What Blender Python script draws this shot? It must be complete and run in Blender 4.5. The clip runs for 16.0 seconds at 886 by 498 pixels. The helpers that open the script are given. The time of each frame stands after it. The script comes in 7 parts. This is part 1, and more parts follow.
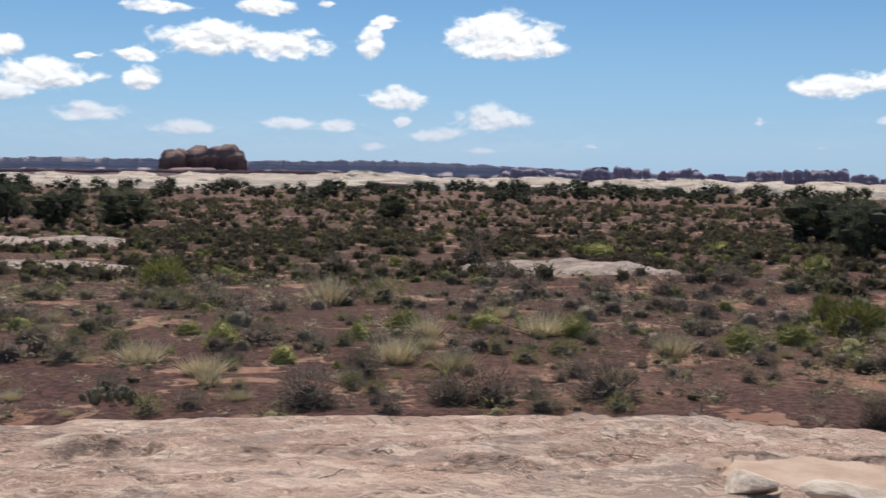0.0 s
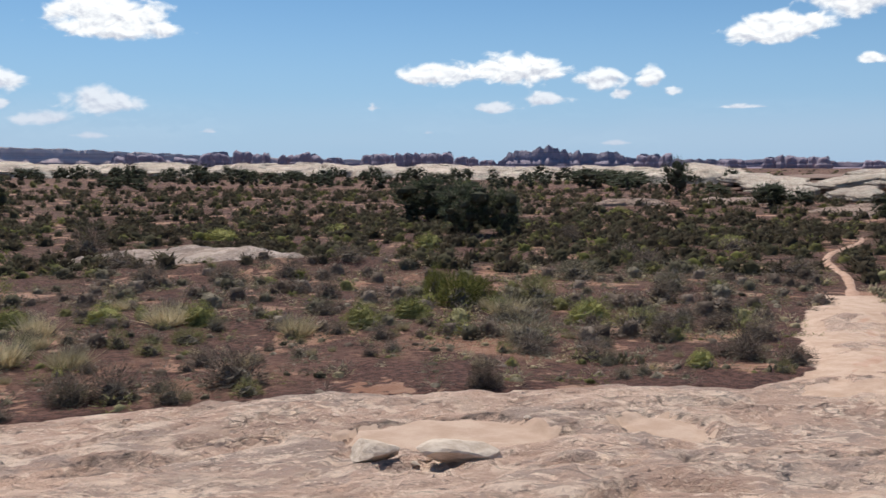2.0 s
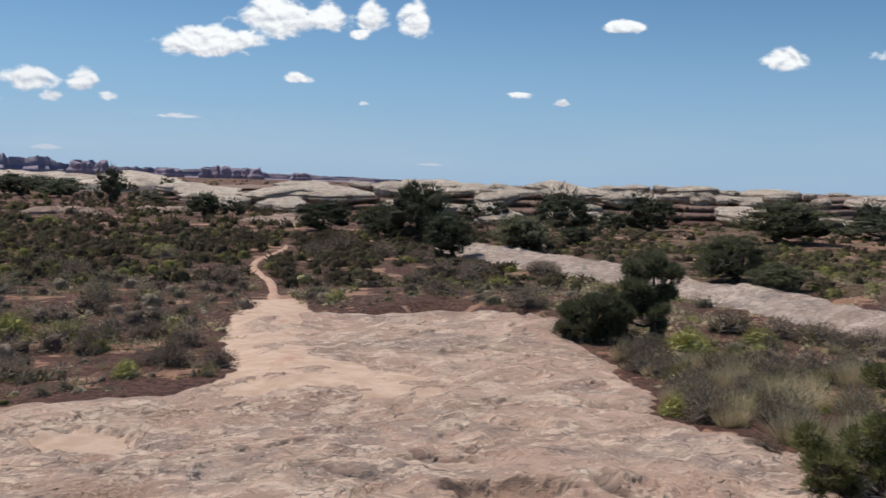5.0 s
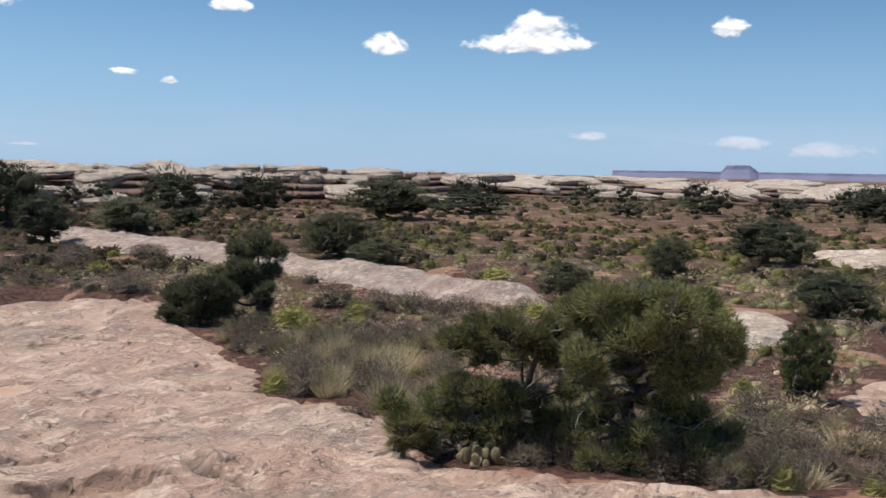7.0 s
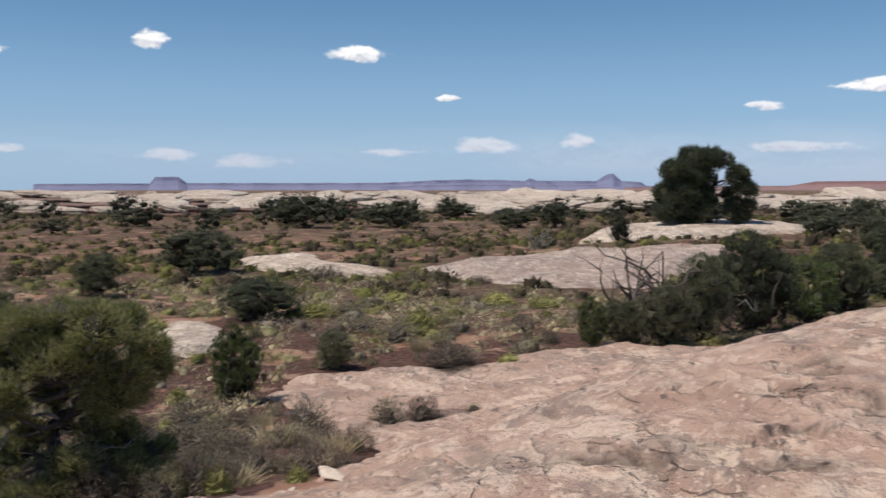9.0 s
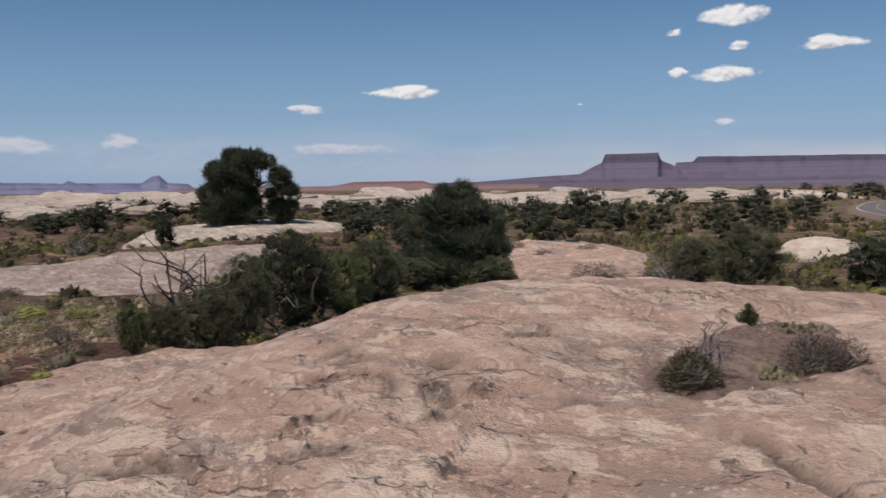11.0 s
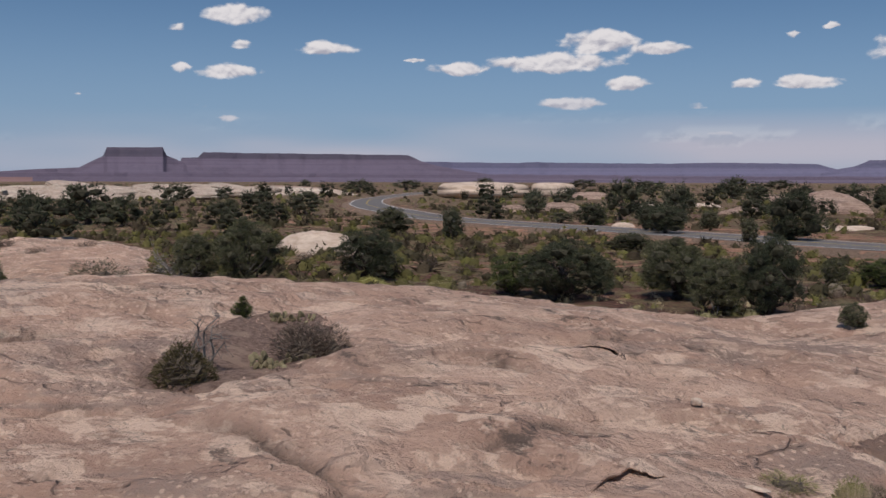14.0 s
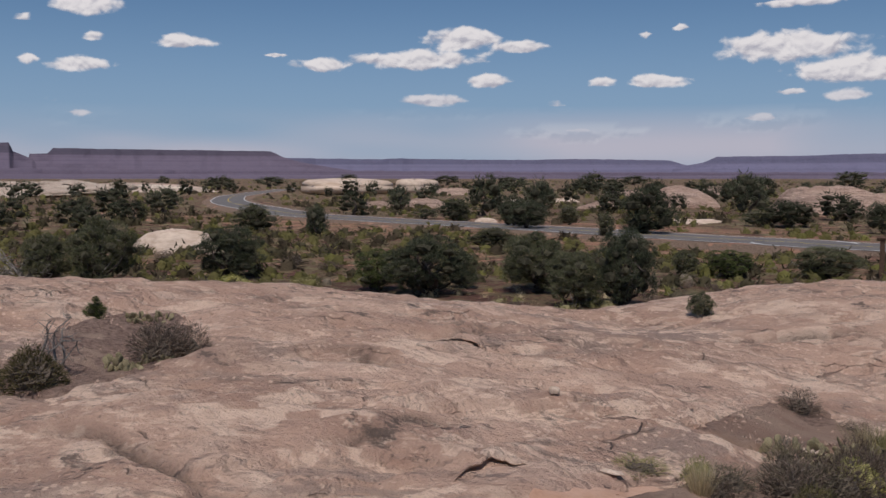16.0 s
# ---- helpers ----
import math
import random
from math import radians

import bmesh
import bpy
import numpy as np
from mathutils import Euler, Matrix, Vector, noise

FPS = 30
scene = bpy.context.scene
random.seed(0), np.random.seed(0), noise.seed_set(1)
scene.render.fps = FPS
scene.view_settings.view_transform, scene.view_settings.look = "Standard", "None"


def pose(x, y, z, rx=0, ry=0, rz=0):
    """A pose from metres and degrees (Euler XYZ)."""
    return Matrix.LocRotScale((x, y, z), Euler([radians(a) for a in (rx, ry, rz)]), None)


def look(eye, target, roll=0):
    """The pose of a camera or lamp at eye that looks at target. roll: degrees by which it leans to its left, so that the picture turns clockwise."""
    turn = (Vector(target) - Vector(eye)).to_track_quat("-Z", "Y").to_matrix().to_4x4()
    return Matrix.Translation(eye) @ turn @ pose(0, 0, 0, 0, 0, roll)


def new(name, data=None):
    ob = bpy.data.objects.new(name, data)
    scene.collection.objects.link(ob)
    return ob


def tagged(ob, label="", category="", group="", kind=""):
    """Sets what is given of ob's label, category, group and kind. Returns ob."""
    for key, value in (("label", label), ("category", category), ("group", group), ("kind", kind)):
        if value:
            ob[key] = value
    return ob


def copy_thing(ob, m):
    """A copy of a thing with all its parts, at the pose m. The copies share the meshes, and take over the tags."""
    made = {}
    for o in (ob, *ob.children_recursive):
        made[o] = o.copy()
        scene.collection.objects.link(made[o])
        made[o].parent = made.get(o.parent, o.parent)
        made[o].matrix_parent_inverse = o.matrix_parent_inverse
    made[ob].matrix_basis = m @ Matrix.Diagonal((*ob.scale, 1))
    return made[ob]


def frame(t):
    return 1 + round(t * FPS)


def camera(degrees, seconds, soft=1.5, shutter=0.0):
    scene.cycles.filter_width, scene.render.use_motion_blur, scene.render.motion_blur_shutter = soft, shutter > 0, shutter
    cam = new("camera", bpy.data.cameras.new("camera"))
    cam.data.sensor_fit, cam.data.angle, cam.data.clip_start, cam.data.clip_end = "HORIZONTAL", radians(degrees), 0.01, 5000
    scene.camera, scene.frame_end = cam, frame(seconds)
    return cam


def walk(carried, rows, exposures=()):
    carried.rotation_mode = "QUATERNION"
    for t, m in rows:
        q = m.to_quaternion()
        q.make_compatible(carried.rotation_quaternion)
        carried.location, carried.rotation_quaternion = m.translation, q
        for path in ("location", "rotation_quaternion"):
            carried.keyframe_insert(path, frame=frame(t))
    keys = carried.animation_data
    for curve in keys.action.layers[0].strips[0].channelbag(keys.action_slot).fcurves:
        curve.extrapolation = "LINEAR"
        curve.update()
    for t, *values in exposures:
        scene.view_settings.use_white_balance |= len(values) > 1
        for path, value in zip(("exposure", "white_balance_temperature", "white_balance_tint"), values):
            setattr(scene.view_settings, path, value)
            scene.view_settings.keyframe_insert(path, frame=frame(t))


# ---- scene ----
cam = camera(48.49, 16.0, soft=1.5, shutter=0.25)
PATH = [
    (0, (0.038, -0.095, 3.319), (-0.3596, 1.8599, 3.1754), 0.84),
    (0.5, (0.045, -0.127, 3.328), (-0.1104, 1.8610, 3.1709), 0.82),
    (1, (0.021, -0.158, 3.328), (0.0815, 1.8353, 3.1710), 0.96),
    (1.5, (0.025, -0.169, 3.324), (0.2253, 1.8136, 3.1537), 0.32),
    (2, (0.064, -0.184, 3.329), (0.4181, 1.7772, 3.1605), 0.13),
    (2.5, (0.131, -0.207, 3.341), (0.6210, 1.7263, 3.1934), 0.76),
    (3, (0.177, -0.234, 3.349), (0.8262, 1.6524, 3.2153), 0.92),
    (3.5, (0.153, -0.262, 3.353), (1.0277, 1.5328, 3.2281), 0.25),
    (3.7, (0.147, -0.283, 3.351), (1.1050, 1.4685, 3.2245), 0.43),
    (5.8, (0.313, -0.524, 3.356), (1.8794, 0.7101, 3.1993), 2.05),
    (6, (0.335, -0.550, 3.363), (1.9631, 0.5997, 3.1993), 2.13),
    (6.5, (0.359, -0.598, 3.363), (2.0983, 0.3790, 3.2201), 1.69),
    (7, (0.365, -0.636, 3.362), (2.1630, 0.2271, 3.2057), 1.23),
    (7.5, (0.392, -0.680, 3.366), (2.2597, 0.0152, 3.1976), 1.53),
    (8, (0.385, -0.727, 3.367), (2.3458, -0.3612, 3.2252), 0.17),
    (8.5, (0.388, -0.733, 3.373), (2.3826, -0.6759, 3.2364), -0.17),
    (9, (0.367, -0.743, 3.378), (2.3501, -0.9709, 3.2570), -0.03),
    (9.5, (0.335, -0.752, 3.381), (2.2825, -1.1928, 3.2701), 0.32),
    (10, (0.320, -0.778, 3.384), (2.2133, -1.4126, 3.2644), 0.47),
    (10.2, (0.314, -0.809, 3.382), (2.1657, -1.5535, 3.2595), 0.13),
    (12.3, (0.257, -0.968, 3.382), (1.7067, -2.3394, 3.2589), -0.04),
    (12.5, (0.248, -0.965, 3.380), (1.6494, -2.3856, 3.2539), 0.14),
    (13, (0.192, -0.967, 3.383), (1.4284, -2.5345, 3.2715), -0.08),
    (13.5, (0.191, -0.954, 3.381), (1.2755, -2.6301, 3.2581), 0.47),
    (14, (0.177, -0.961, 3.381), (1.1584, -2.6988, 3.2439), 0.14),
    (14.5, (0.165, -0.954, 3.378), (1.0748, -2.7295, 3.2429), -0.08),
    (15, (0.153, -0.953, 3.380), (0.9927, -2.7632, 3.2465), -0.11),
    (15.5, (0.149, -0.956, 3.377), (0.9306, -2.7915, 3.2418), -0.36),
    (16, (0.145, -0.954, 3.374), (0.8790, -2.8088, 3.2298), 0.00),
]
walk(cam, [(t, look(eye, target, roll)) for t, eye, target, roll in PATH], [(0, 0.07, 6380, 8), (3.5, 0.05, 6380, 8), (6, -0.14, 6380, 8), (7, 0.14, 6400, 8.5), (8, 0.32, 6420, 9), (8.5, 0.2, 6450, 9.5), (9, 0.0, 6480, 10), (9.5, -0.18, 6500, 10), (10, -0.24, 6500, 11), (12.5, -0.5, 6560, 15), (16, -0.56, 6560, 16)])

# ---- light and sky ----
SUN_BEARING, SUN_HEIGHT = -16.0, 63.0
world = bpy.data.worlds.new("sky")
scene.world = world
world.use_nodes = True
wt = world.node_tree
wt.nodes.clear()


def wnode(kind):
    return wt.nodes.new(kind)


sky = wnode("ShaderNodeTexSky")
sky.sky_type = "NISHITA"
sky.sun_disc = False
sky.sun_elevation, sky.sun_rotation = radians(SUN_HEIGHT), radians(SUN_BEARING % 360)
sky.altitude, sky.air_density, sky.dust_density, sky.ozone_density = 1500, 1.0, 0.35, 2.5

back = wnode("ShaderNodeBackground")
back.inputs["Strength"].default_value = 0.082
# Pale blue air low over the horizon, all round.
split = wnode("ShaderNodeSeparateXYZ")
wt.links.new(wnode("ShaderNodeTexCoord").outputs["Generated"], split.inputs[0])
low_air = wnode("ShaderNodeMapRange")
low_air.interpolation_type = "SMOOTHSTEP"
wt.links.new(split.outputs[2], low_air.inputs["Value"])
for key, value in (("From Min", -0.02), ("From Max", 0.20), ("To Min", 0.80), ("To Max", 0.0)):
    low_air.inputs[key].default_value = value
tint = wnode("ShaderNodeMix")
tint.data_type = "RGBA"
tint.inputs["B"].default_value = (3.9, 5.7, 8.6, 1)
wt.links.new(low_air.outputs[0], tint.inputs["Factor"])
air = wnode("ShaderNodeMix")
air.data_type, air.blend_type = "RGBA", "MULTIPLY"
air.inputs["Factor"].default_value, air.inputs["B"].default_value = 1.0, (0.79, 1.0, 1.105, 1)
wt.links.new(sky.outputs[0], air.inputs["A"])
wt.links.new(air.outputs["Result"], tint.inputs["A"])
wt.links.new(tint.outputs["Result"], back.inputs["Color"])
wt.links.new(back.outputs[0], wnode("ShaderNodeOutputWorld").inputs[0])

sun_data = bpy.data.lights.new("sun", "SUN")
sun_data.energy, sun_data.angle, sun_data.color = 4.2, radians(0.53), (1.0, 0.955, 0.89)
sun = new("sun", sun_data)
sun_way = Vector((math.sin(radians(SUN_BEARING)) * math.cos(radians(SUN_HEIGHT)), math.cos(radians(SUN_BEARING)) * math.cos(radians(SUN_HEIGHT)), math.sin(radians(SUN_HEIGHT))))
sun.matrix_world = look(sun_way * 50, (0, 0, 0))

# ---- materials ----
def material(name, rough=0.9):
    mat = bpy.data.materials.new(name)
    mat.use_nodes = True
    bsdf = mat.node_tree.nodes["Principled BSDF"]
    bsdf.inputs["Roughness"].default_value = rough
    bsdf.inputs["Specular IOR Level"].default_value = 0.25
    return mat, mat.node_tree, bsdf


class Tree:
    """Short ways to wire the nodes of a material."""

    def __init__(self, nt):
        self.nt = nt
        self.coord = nt.nodes.new("ShaderNodeTexCoord").outputs["Object"]

    def put(self, value, socket):
        if isinstance(value, (int, float, tuple)):
            socket.default_value = value
        else:
            self.nt.links.new(value, socket)

    def stretch(self, scale, turn=(0, 0, 0)):
        m = self.nt.nodes.new("ShaderNodeMapping")
        m.inputs["Scale"].default_value, m.inputs["Rotation"].default_value = scale, turn
        self.nt.links.new(self.coord, m.inputs["Vector"])
        return m.outputs[0]

    def noise(self, scale, detail=4.0, rough=0.6, vec=None, warp=0.0):
        n = self.nt.nodes.new("ShaderNodeTexNoise")
        n.inputs["Scale"].default_value, n.inputs["Detail"].default_value, n.inputs["Roughness"].default_value = scale, detail, rough
        n.inputs["Distortion"].default_value = warp
        self.nt.links.new(vec or self.coord, n.inputs["Vector"])
        return n.outputs["Fac"]

    def cells(self, scale, vec=None, feature="F1"):
        n = self.nt.nodes.new("ShaderNodeTexVoronoi")
        n.feature = feature
        n.inputs["Scale"].default_value = scale
        self.nt.links.new(vec or self.coord, n.inputs["Vector"])
        return n.outputs["Distance"]

    def ramp(self, value, lo, hi, a=0.0, b=1.0):
        n = self.nt.nodes.new("ShaderNodeMapRange")
        n.interpolation_type = "SMOOTHSTEP"
        self.nt.links.new(value, n.inputs["Value"])
        for key, v in (("From Min", lo), ("From Max", hi), ("To Min", a), ("To Max", b)):
            n.inputs[key].default_value = v
        return n.outputs[0]

    def math(self, op, a, b=0.0):
        n = self.nt.nodes.new("ShaderNodeMath")
        n.operation = op
        self.put(a, n.inputs[0])
        self.put(b, n.inputs[1])
        return n.outputs[0]

    def mix(self, f, a, b):
        n = self.nt.nodes.new("ShaderNodeMix")
        n.data_type = "RGBA"
        self.put(f, n.inputs["Factor"])
        for v, key in ((a, "A"), (b, "B")):
            self.put((*v, 1.0) if isinstance(v, tuple) and len(v) == 3 else v, n.inputs[key])
        return n.outputs["Result"]

    def bump(self, height, strength, distance, bsdf):
        n = self.nt.nodes.new("ShaderNodeBump")
        n.inputs["Strength"].default_value, n.inputs["Distance"].default_value = strength, distance
        self.nt.links.new(height, n.inputs["Height"])
        self.nt.links.new(n.outputs[0], bsdf.inputs["Normal"])

    def random(self, per="island"):
        if per == "island":
            return self.nt.nodes.new("ShaderNodeNewGeometry").outputs["Random Per Island"]
        return self.nt.nodes.new("ShaderNodeObjectInfo").outputs["Random"]


def rock_material(name, pale, warm, grey, size=1.0, white=0.9, dark=0.85, relief=0.12):
    """Weathered sandstone: warm and pale patches, grey varnish, white scuffs, dark lichened blots; ledge shadows and
    lit rims are painted in.
    """
    mat, nt, bsdf = material(name, 0.92)
    t = Tree(nt)
    along = t.stretch((0.72, 1.3, 1.2), (0, 0, radians(-32)))
    big = t.noise(0.22 * size, 4, 0.6, along)
    base = t.noise(0.7 * size, 8, 0.72, along, 0.15)
    level = t.stretch((0.75, 0.75, 5.0))
    mid = t.noise(1.7 * size, 8, 0.74, level, 0.3)
    fine = t.noise(9.0 * size, 5, 0.74)
    grit = t.noise(60.0 * size, 2, 0.6)
    dim = tuple(v * 0.74 for v in warm)
    bright = tuple(min(0.86, v * 1.27 + 0.03) for v in pale)
    col = t.mix(t.ramp(base, 0.36, 0.64), dim, pale)
    col = t.mix(t.math("MULTIPLY", t.ramp(big, 0.42, 0.62), 0.6), col, warm)
    varnish = t.ramp(t.noise(0.5 * size, 7, 0.7, level, 0.4), 0.50, 0.59)
    col = t.mix(t.math("MULTIPLY", varnish, 0.78), col, grey)
    spots = t.math("MULTIPLY", t.ramp(mid, 0.525, 0.57), t.ramp(t.noise(0.5 * size, 4, 0.65), 0.40, 0.54))
    col = t.mix(t.math("MULTIPLY", spots, white), col, bright)
    chip = t.math("MULTIPLY", t.math("MULTIPLY", t.ramp(t.noise(5.0 * size, 4, 0.62), 0.57, 0.63), t.ramp(t.noise(0.8 * size, 4, 0.65, along), 0.42, 0.58)), white)
    col = t.mix(chip, col, bright)
    blob = t.math("MULTIPLY", t.ramp(t.noise(2.3 * size, 3, 0.5, t.stretch((0.8, 1.25, 1.0), (0, 0, radians(-20))), 0.35), 0.585, 0.63), t.ramp(t.noise(0.33 * size, 3, 0.6), 0.40, 0.55))
    col = t.mix(t.math("MULTIPLY", blob, 0.95 * white), col, bright)
    contour = t.noise(1.0 * size, 8, 0.7, t.stretch((0.45, 0.6, 2.5), (0, 0, radians(-40))), 0.2)
    col = t.mix(t.math("MULTIPLY", t.ramp(contour, 0.53, 0.66), 0.6), col, tuple(v * 0.86 for v in warm))
    col = t.mix(t.math("MULTIPLY", t.ramp(contour, 0.46, 0.28), 0.5 * white), col, bright)
    beds = t.noise(0.9 * size, 5, 0.62, t.stretch((0.8, 1.5, 2.0), (0, 0, radians(-24))), 0.15)
    col = t.mix(t.math("MULTIPLY", t.ramp(beds, 0.54, 0.64), 0.5), col, tuple(v * 0.7 for v in warm))
    col = t.mix(t.math("MULTIPLY", t.ramp(beds, 0.43, 0.33), 0.4 * white), col, bright)
    streak = t.math("MULTIPLY", t.ramp(t.noise(2.6 * size, 8, 0.76, t.stretch((0.55, 1.7, 1.5), (0, 0, radians(-32)))), 0.56, 0.64), 0.72)
    col = t.mix(streak, col, tuple(v * 0.62 for v in grey))
    freckle = t.ramp(t.cells(14.0 * size), 0.30, 0.18)
    col = t.mix(t.math("MULTIPLY", t.math("MULTIPLY", freckle, t.ramp(t.noise(1.1 * size, 4, 0.6), 0.44, 0.56)), 0.75), col, bright)
    pock = t.math("MULTIPLY", t.ramp(t.noise(13.0 * size, 4, 0.7), 0.62, 0.68), t.ramp(t.noise(0.7 * size, 4, 0.6), 0.46, 0.58))
    col = t.mix(t.math("MULTIPLY", pock, 0.7), col, tuple(v * 0.5 for v in grey))
    split = t.nt.nodes.new("ShaderNodeVectorMath")
    split.operation = "ADD"
    nt.links.new(level, split.inputs[0])
    bend = t.nt.nodes.new("ShaderNodeTexNoise")
    bend.inputs["Scale"].default_value, bend.inputs["Detail"].default_value = 1.6 * size, 4
    nt.links.new(t.coord, bend.inputs["Vector"])
    nt.links.new(bend.outputs["Color"], split.inputs[1])
    seam = t.ramp(t.cells(0.8 * size, split.outputs[0], "DISTANCE_TO_EDGE"), 0.018, 0.002)
    seam = t.math("MULTIPLY", seam, t.ramp(t.noise(1.1 * size, 5, 0.7), 0.51, 0.60))
    col = t.mix(t.math("MULTIPLY", seam, 0.4), col, tuple(v * 0.35 for v in grey))
    blot = t.math("MULTIPLY", t.ramp(t.noise(1.5 * size, 7, 0.78, along), 0.60, 0.66), dark)
    col = t.mix(blot, col, tuple(v * 0.45 for v in grey))
    col = t.mix(t.math("MULTIPLY", t.ramp(fine, 0.50, 0.72), 0.4), col, dim)
    col = t.mix(t.math("MULTIPLY", t.ramp(t.noise(22.0 * size, 3, 0.7), 0.60, 0.72), 0.5), col, bright)
    # Ledges painted into the colour: a thin shadow line and a lit rim.
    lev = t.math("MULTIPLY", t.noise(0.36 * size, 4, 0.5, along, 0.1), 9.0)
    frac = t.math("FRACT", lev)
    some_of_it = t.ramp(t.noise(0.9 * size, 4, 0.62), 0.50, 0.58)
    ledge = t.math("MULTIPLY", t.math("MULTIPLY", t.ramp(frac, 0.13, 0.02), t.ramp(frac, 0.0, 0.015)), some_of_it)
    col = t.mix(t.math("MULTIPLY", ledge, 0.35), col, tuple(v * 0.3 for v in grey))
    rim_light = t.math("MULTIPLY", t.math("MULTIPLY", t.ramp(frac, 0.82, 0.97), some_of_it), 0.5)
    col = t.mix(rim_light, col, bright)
    col = t.mix(t.math("MULTIPLY", t.ramp(grit, 0.45, 0.70), 0.2), col, dim)
    # Lichen round the hollows; along the seams this is shade painted dark.
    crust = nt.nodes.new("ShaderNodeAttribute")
    crust.attribute_name = "lichen_shade"
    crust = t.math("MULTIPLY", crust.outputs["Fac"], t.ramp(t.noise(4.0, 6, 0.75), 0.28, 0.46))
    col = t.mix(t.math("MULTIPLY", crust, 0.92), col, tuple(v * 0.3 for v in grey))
    nt.links.new(col, bsdf.inputs["Base Color"])
    h = t.math("ADD", base, t.math("ADD", t.math("MULTIPLY", fine, 0.8), t.math("MULTIPLY", grit, 0.10)))
    h = t.math("ADD", h, t.math("MULTIPLY", t.math("MULTIPLY", t.ramp(frac, 0.04, 1.0), some_of_it), 0.6))
    h = t.math("ADD", h, t.math("MULTIPLY", mid, 0.4))
    h = t.math("ADD", h, t.math("MULTIPLY", beds, 0.4))
    h = t.math("SUBTRACT", h, t.math("MULTIPLY", seam, 0.5))
    t.bump(h, 0.9, relief, bsdf)
    return mat


def soil_material(name, dark, light, pale, fine=1.0, sands=((0.34, 0.165, 0.102), (0.49, 0.29, 0.20))):
    """Crusted desert soil with lumps, paler grit and bare red sand."""
    mat, nt, bsdf = material(name, 0.97)
    t = Tree(nt)
    patch = t.noise(0.42, 5, 0.66, None, 0.5)
    small = t.noise(1.1, 6, 0.7, None, 0.7)
    lump = t.noise(7.0 * fine, 6, 0.72)
    grit = t.noise(34.0 * fine, 3, 0.7)
    crust = t.mix(t.ramp(lump, 0.38, 0.60), dark, light)
    crust = t.mix(t.math("MULTIPLY", t.ramp(grit, 0.58, 0.7), 0.5), crust, pale)
    sand = t.mix(t.ramp(small, 0.3, 0.7), *sands)
    where = t.math("ADD", t.ramp(patch, 0.54, 0.62, 0.0, 0.75), t.ramp(small, 0.54, 0.68, 0.0, 0.5))
    col = t.mix(t.ramp(t.math("ADD", where, t.math("MULTIPLY", grit, 0.25)), 0.37, 0.72), crust, sand)
    cover = nt.nodes.new("ShaderNodeAttribute")
    cover.attribute_name = "litter"
    straw = t.mix(t.ramp(t.noise(5.0 * fine, 5, 0.7), 0.35, 0.65), (0.13, 0.115, 0.058), (0.275, 0.24, 0.128))
    thick = t.math("MULTIPLY", cover.outputs["Fac"], t.ramp(t.noise(0.8, 6, 0.75, None, 0.4), 0.42, 0.60))
    col = t.mix(thick, col, straw)
    bare = nt.nodes.new("ShaderNodeAttribute")
    bare.attribute_name = "bare"
    col = t.mix(t.math("MULTIPLY", bare.outputs["Fac"], t.ramp(t.noise(0.5, 6, 0.72, None, 0.5), 0.42, 0.56)), col, t.mix(t.ramp(lump, 0.35, 0.65), (0.34, 0.165, 0.10), (0.47, 0.27, 0.18)))
    nt.links.new(col, bsdf.inputs["Base Color"])
    t.bump(t.math("ADD", t.math("MULTIPLY", lump, 0.7), t.math("MULTIPLY", grit, 0.5)), 1.0, 0.10, bsdf)
    return mat


def sand_material(name, a, b):
    mat, nt, bsdf = material(name, 0.96)
    t = Tree(nt)
    col = t.mix(t.ramp(t.noise(2.2, 5, 0.65), 0.35, 0.65), a, b)
    col = t.mix(t.math("MULTIPLY", t.ramp(t.noise(60, 3, 0.7), 0.5, 0.7), 0.4), col, (0.36, 0.22, 0.15))
    nt.links.new(col, bsdf.inputs["Base Color"])
    t.bump(t.noise(14, 5, 0.7), 0.5, 0.02, bsdf)
    return mat


def leaf_material(name, dark, light, tip=None, share=0.2):
    """Foliage whose small leaves differ from one another, and plants from plants."""
    mat, nt, bsdf = material(name, 0.9)
    bsdf.inputs["Specular IOR Level"].default_value = 0.06
    t = Tree(nt)
    col = t.mix(t.random(), dark, light)
    if tip:
        n = t.nt.nodes.new("ShaderNodeMath")
        n.operation = "LESS_THAN"
        n.inputs[1].default_value = share
        wn = t.nt.nodes.new("ShaderNodeTexWhiteNoise")
        wn.noise_dimensions = "1D"
        nt.links.new(t.random(), wn.inputs["W"])
        nt.links.new(wn.outputs["Value"], n.inputs[0])
        col = t.mix(n.outputs[0], col, tip)
    col = t.mix(t.math("MULTIPLY", t.ramp(t.noise(16.0, 3, 0.7), 0.60, 0.36), 0.4), col, tuple(v * 0.6 for v in dark))
    shift = nt.nodes.new("ShaderNodeHueSaturation")
    nt.links.new(col, shift.inputs["Color"])
    nt.links.new(t.ramp(t.random("object"), 0.0, 1.0, 0.78, 1.22), shift.inputs["Value"])
    nt.links.new(shift.outputs[0], bsdf.inputs["Base Color"])
    through_leaf = nt.nodes.new("ShaderNodeBsdfTranslucent")
    nt.links.new(shift.outputs[0], through_leaf.inputs["Color"])
    blend = nt.nodes.new("ShaderNodeMixShader")
    blend.inputs[0].default_value = 0.38
    nt.links.new(bsdf.outputs[0], blend.inputs[1])
    nt.links.new(through_leaf.outputs[0], blend.inputs[2])
    nt.links.new(blend.outputs[0], nt.nodes["Material Output"].inputs[0])
    return mat


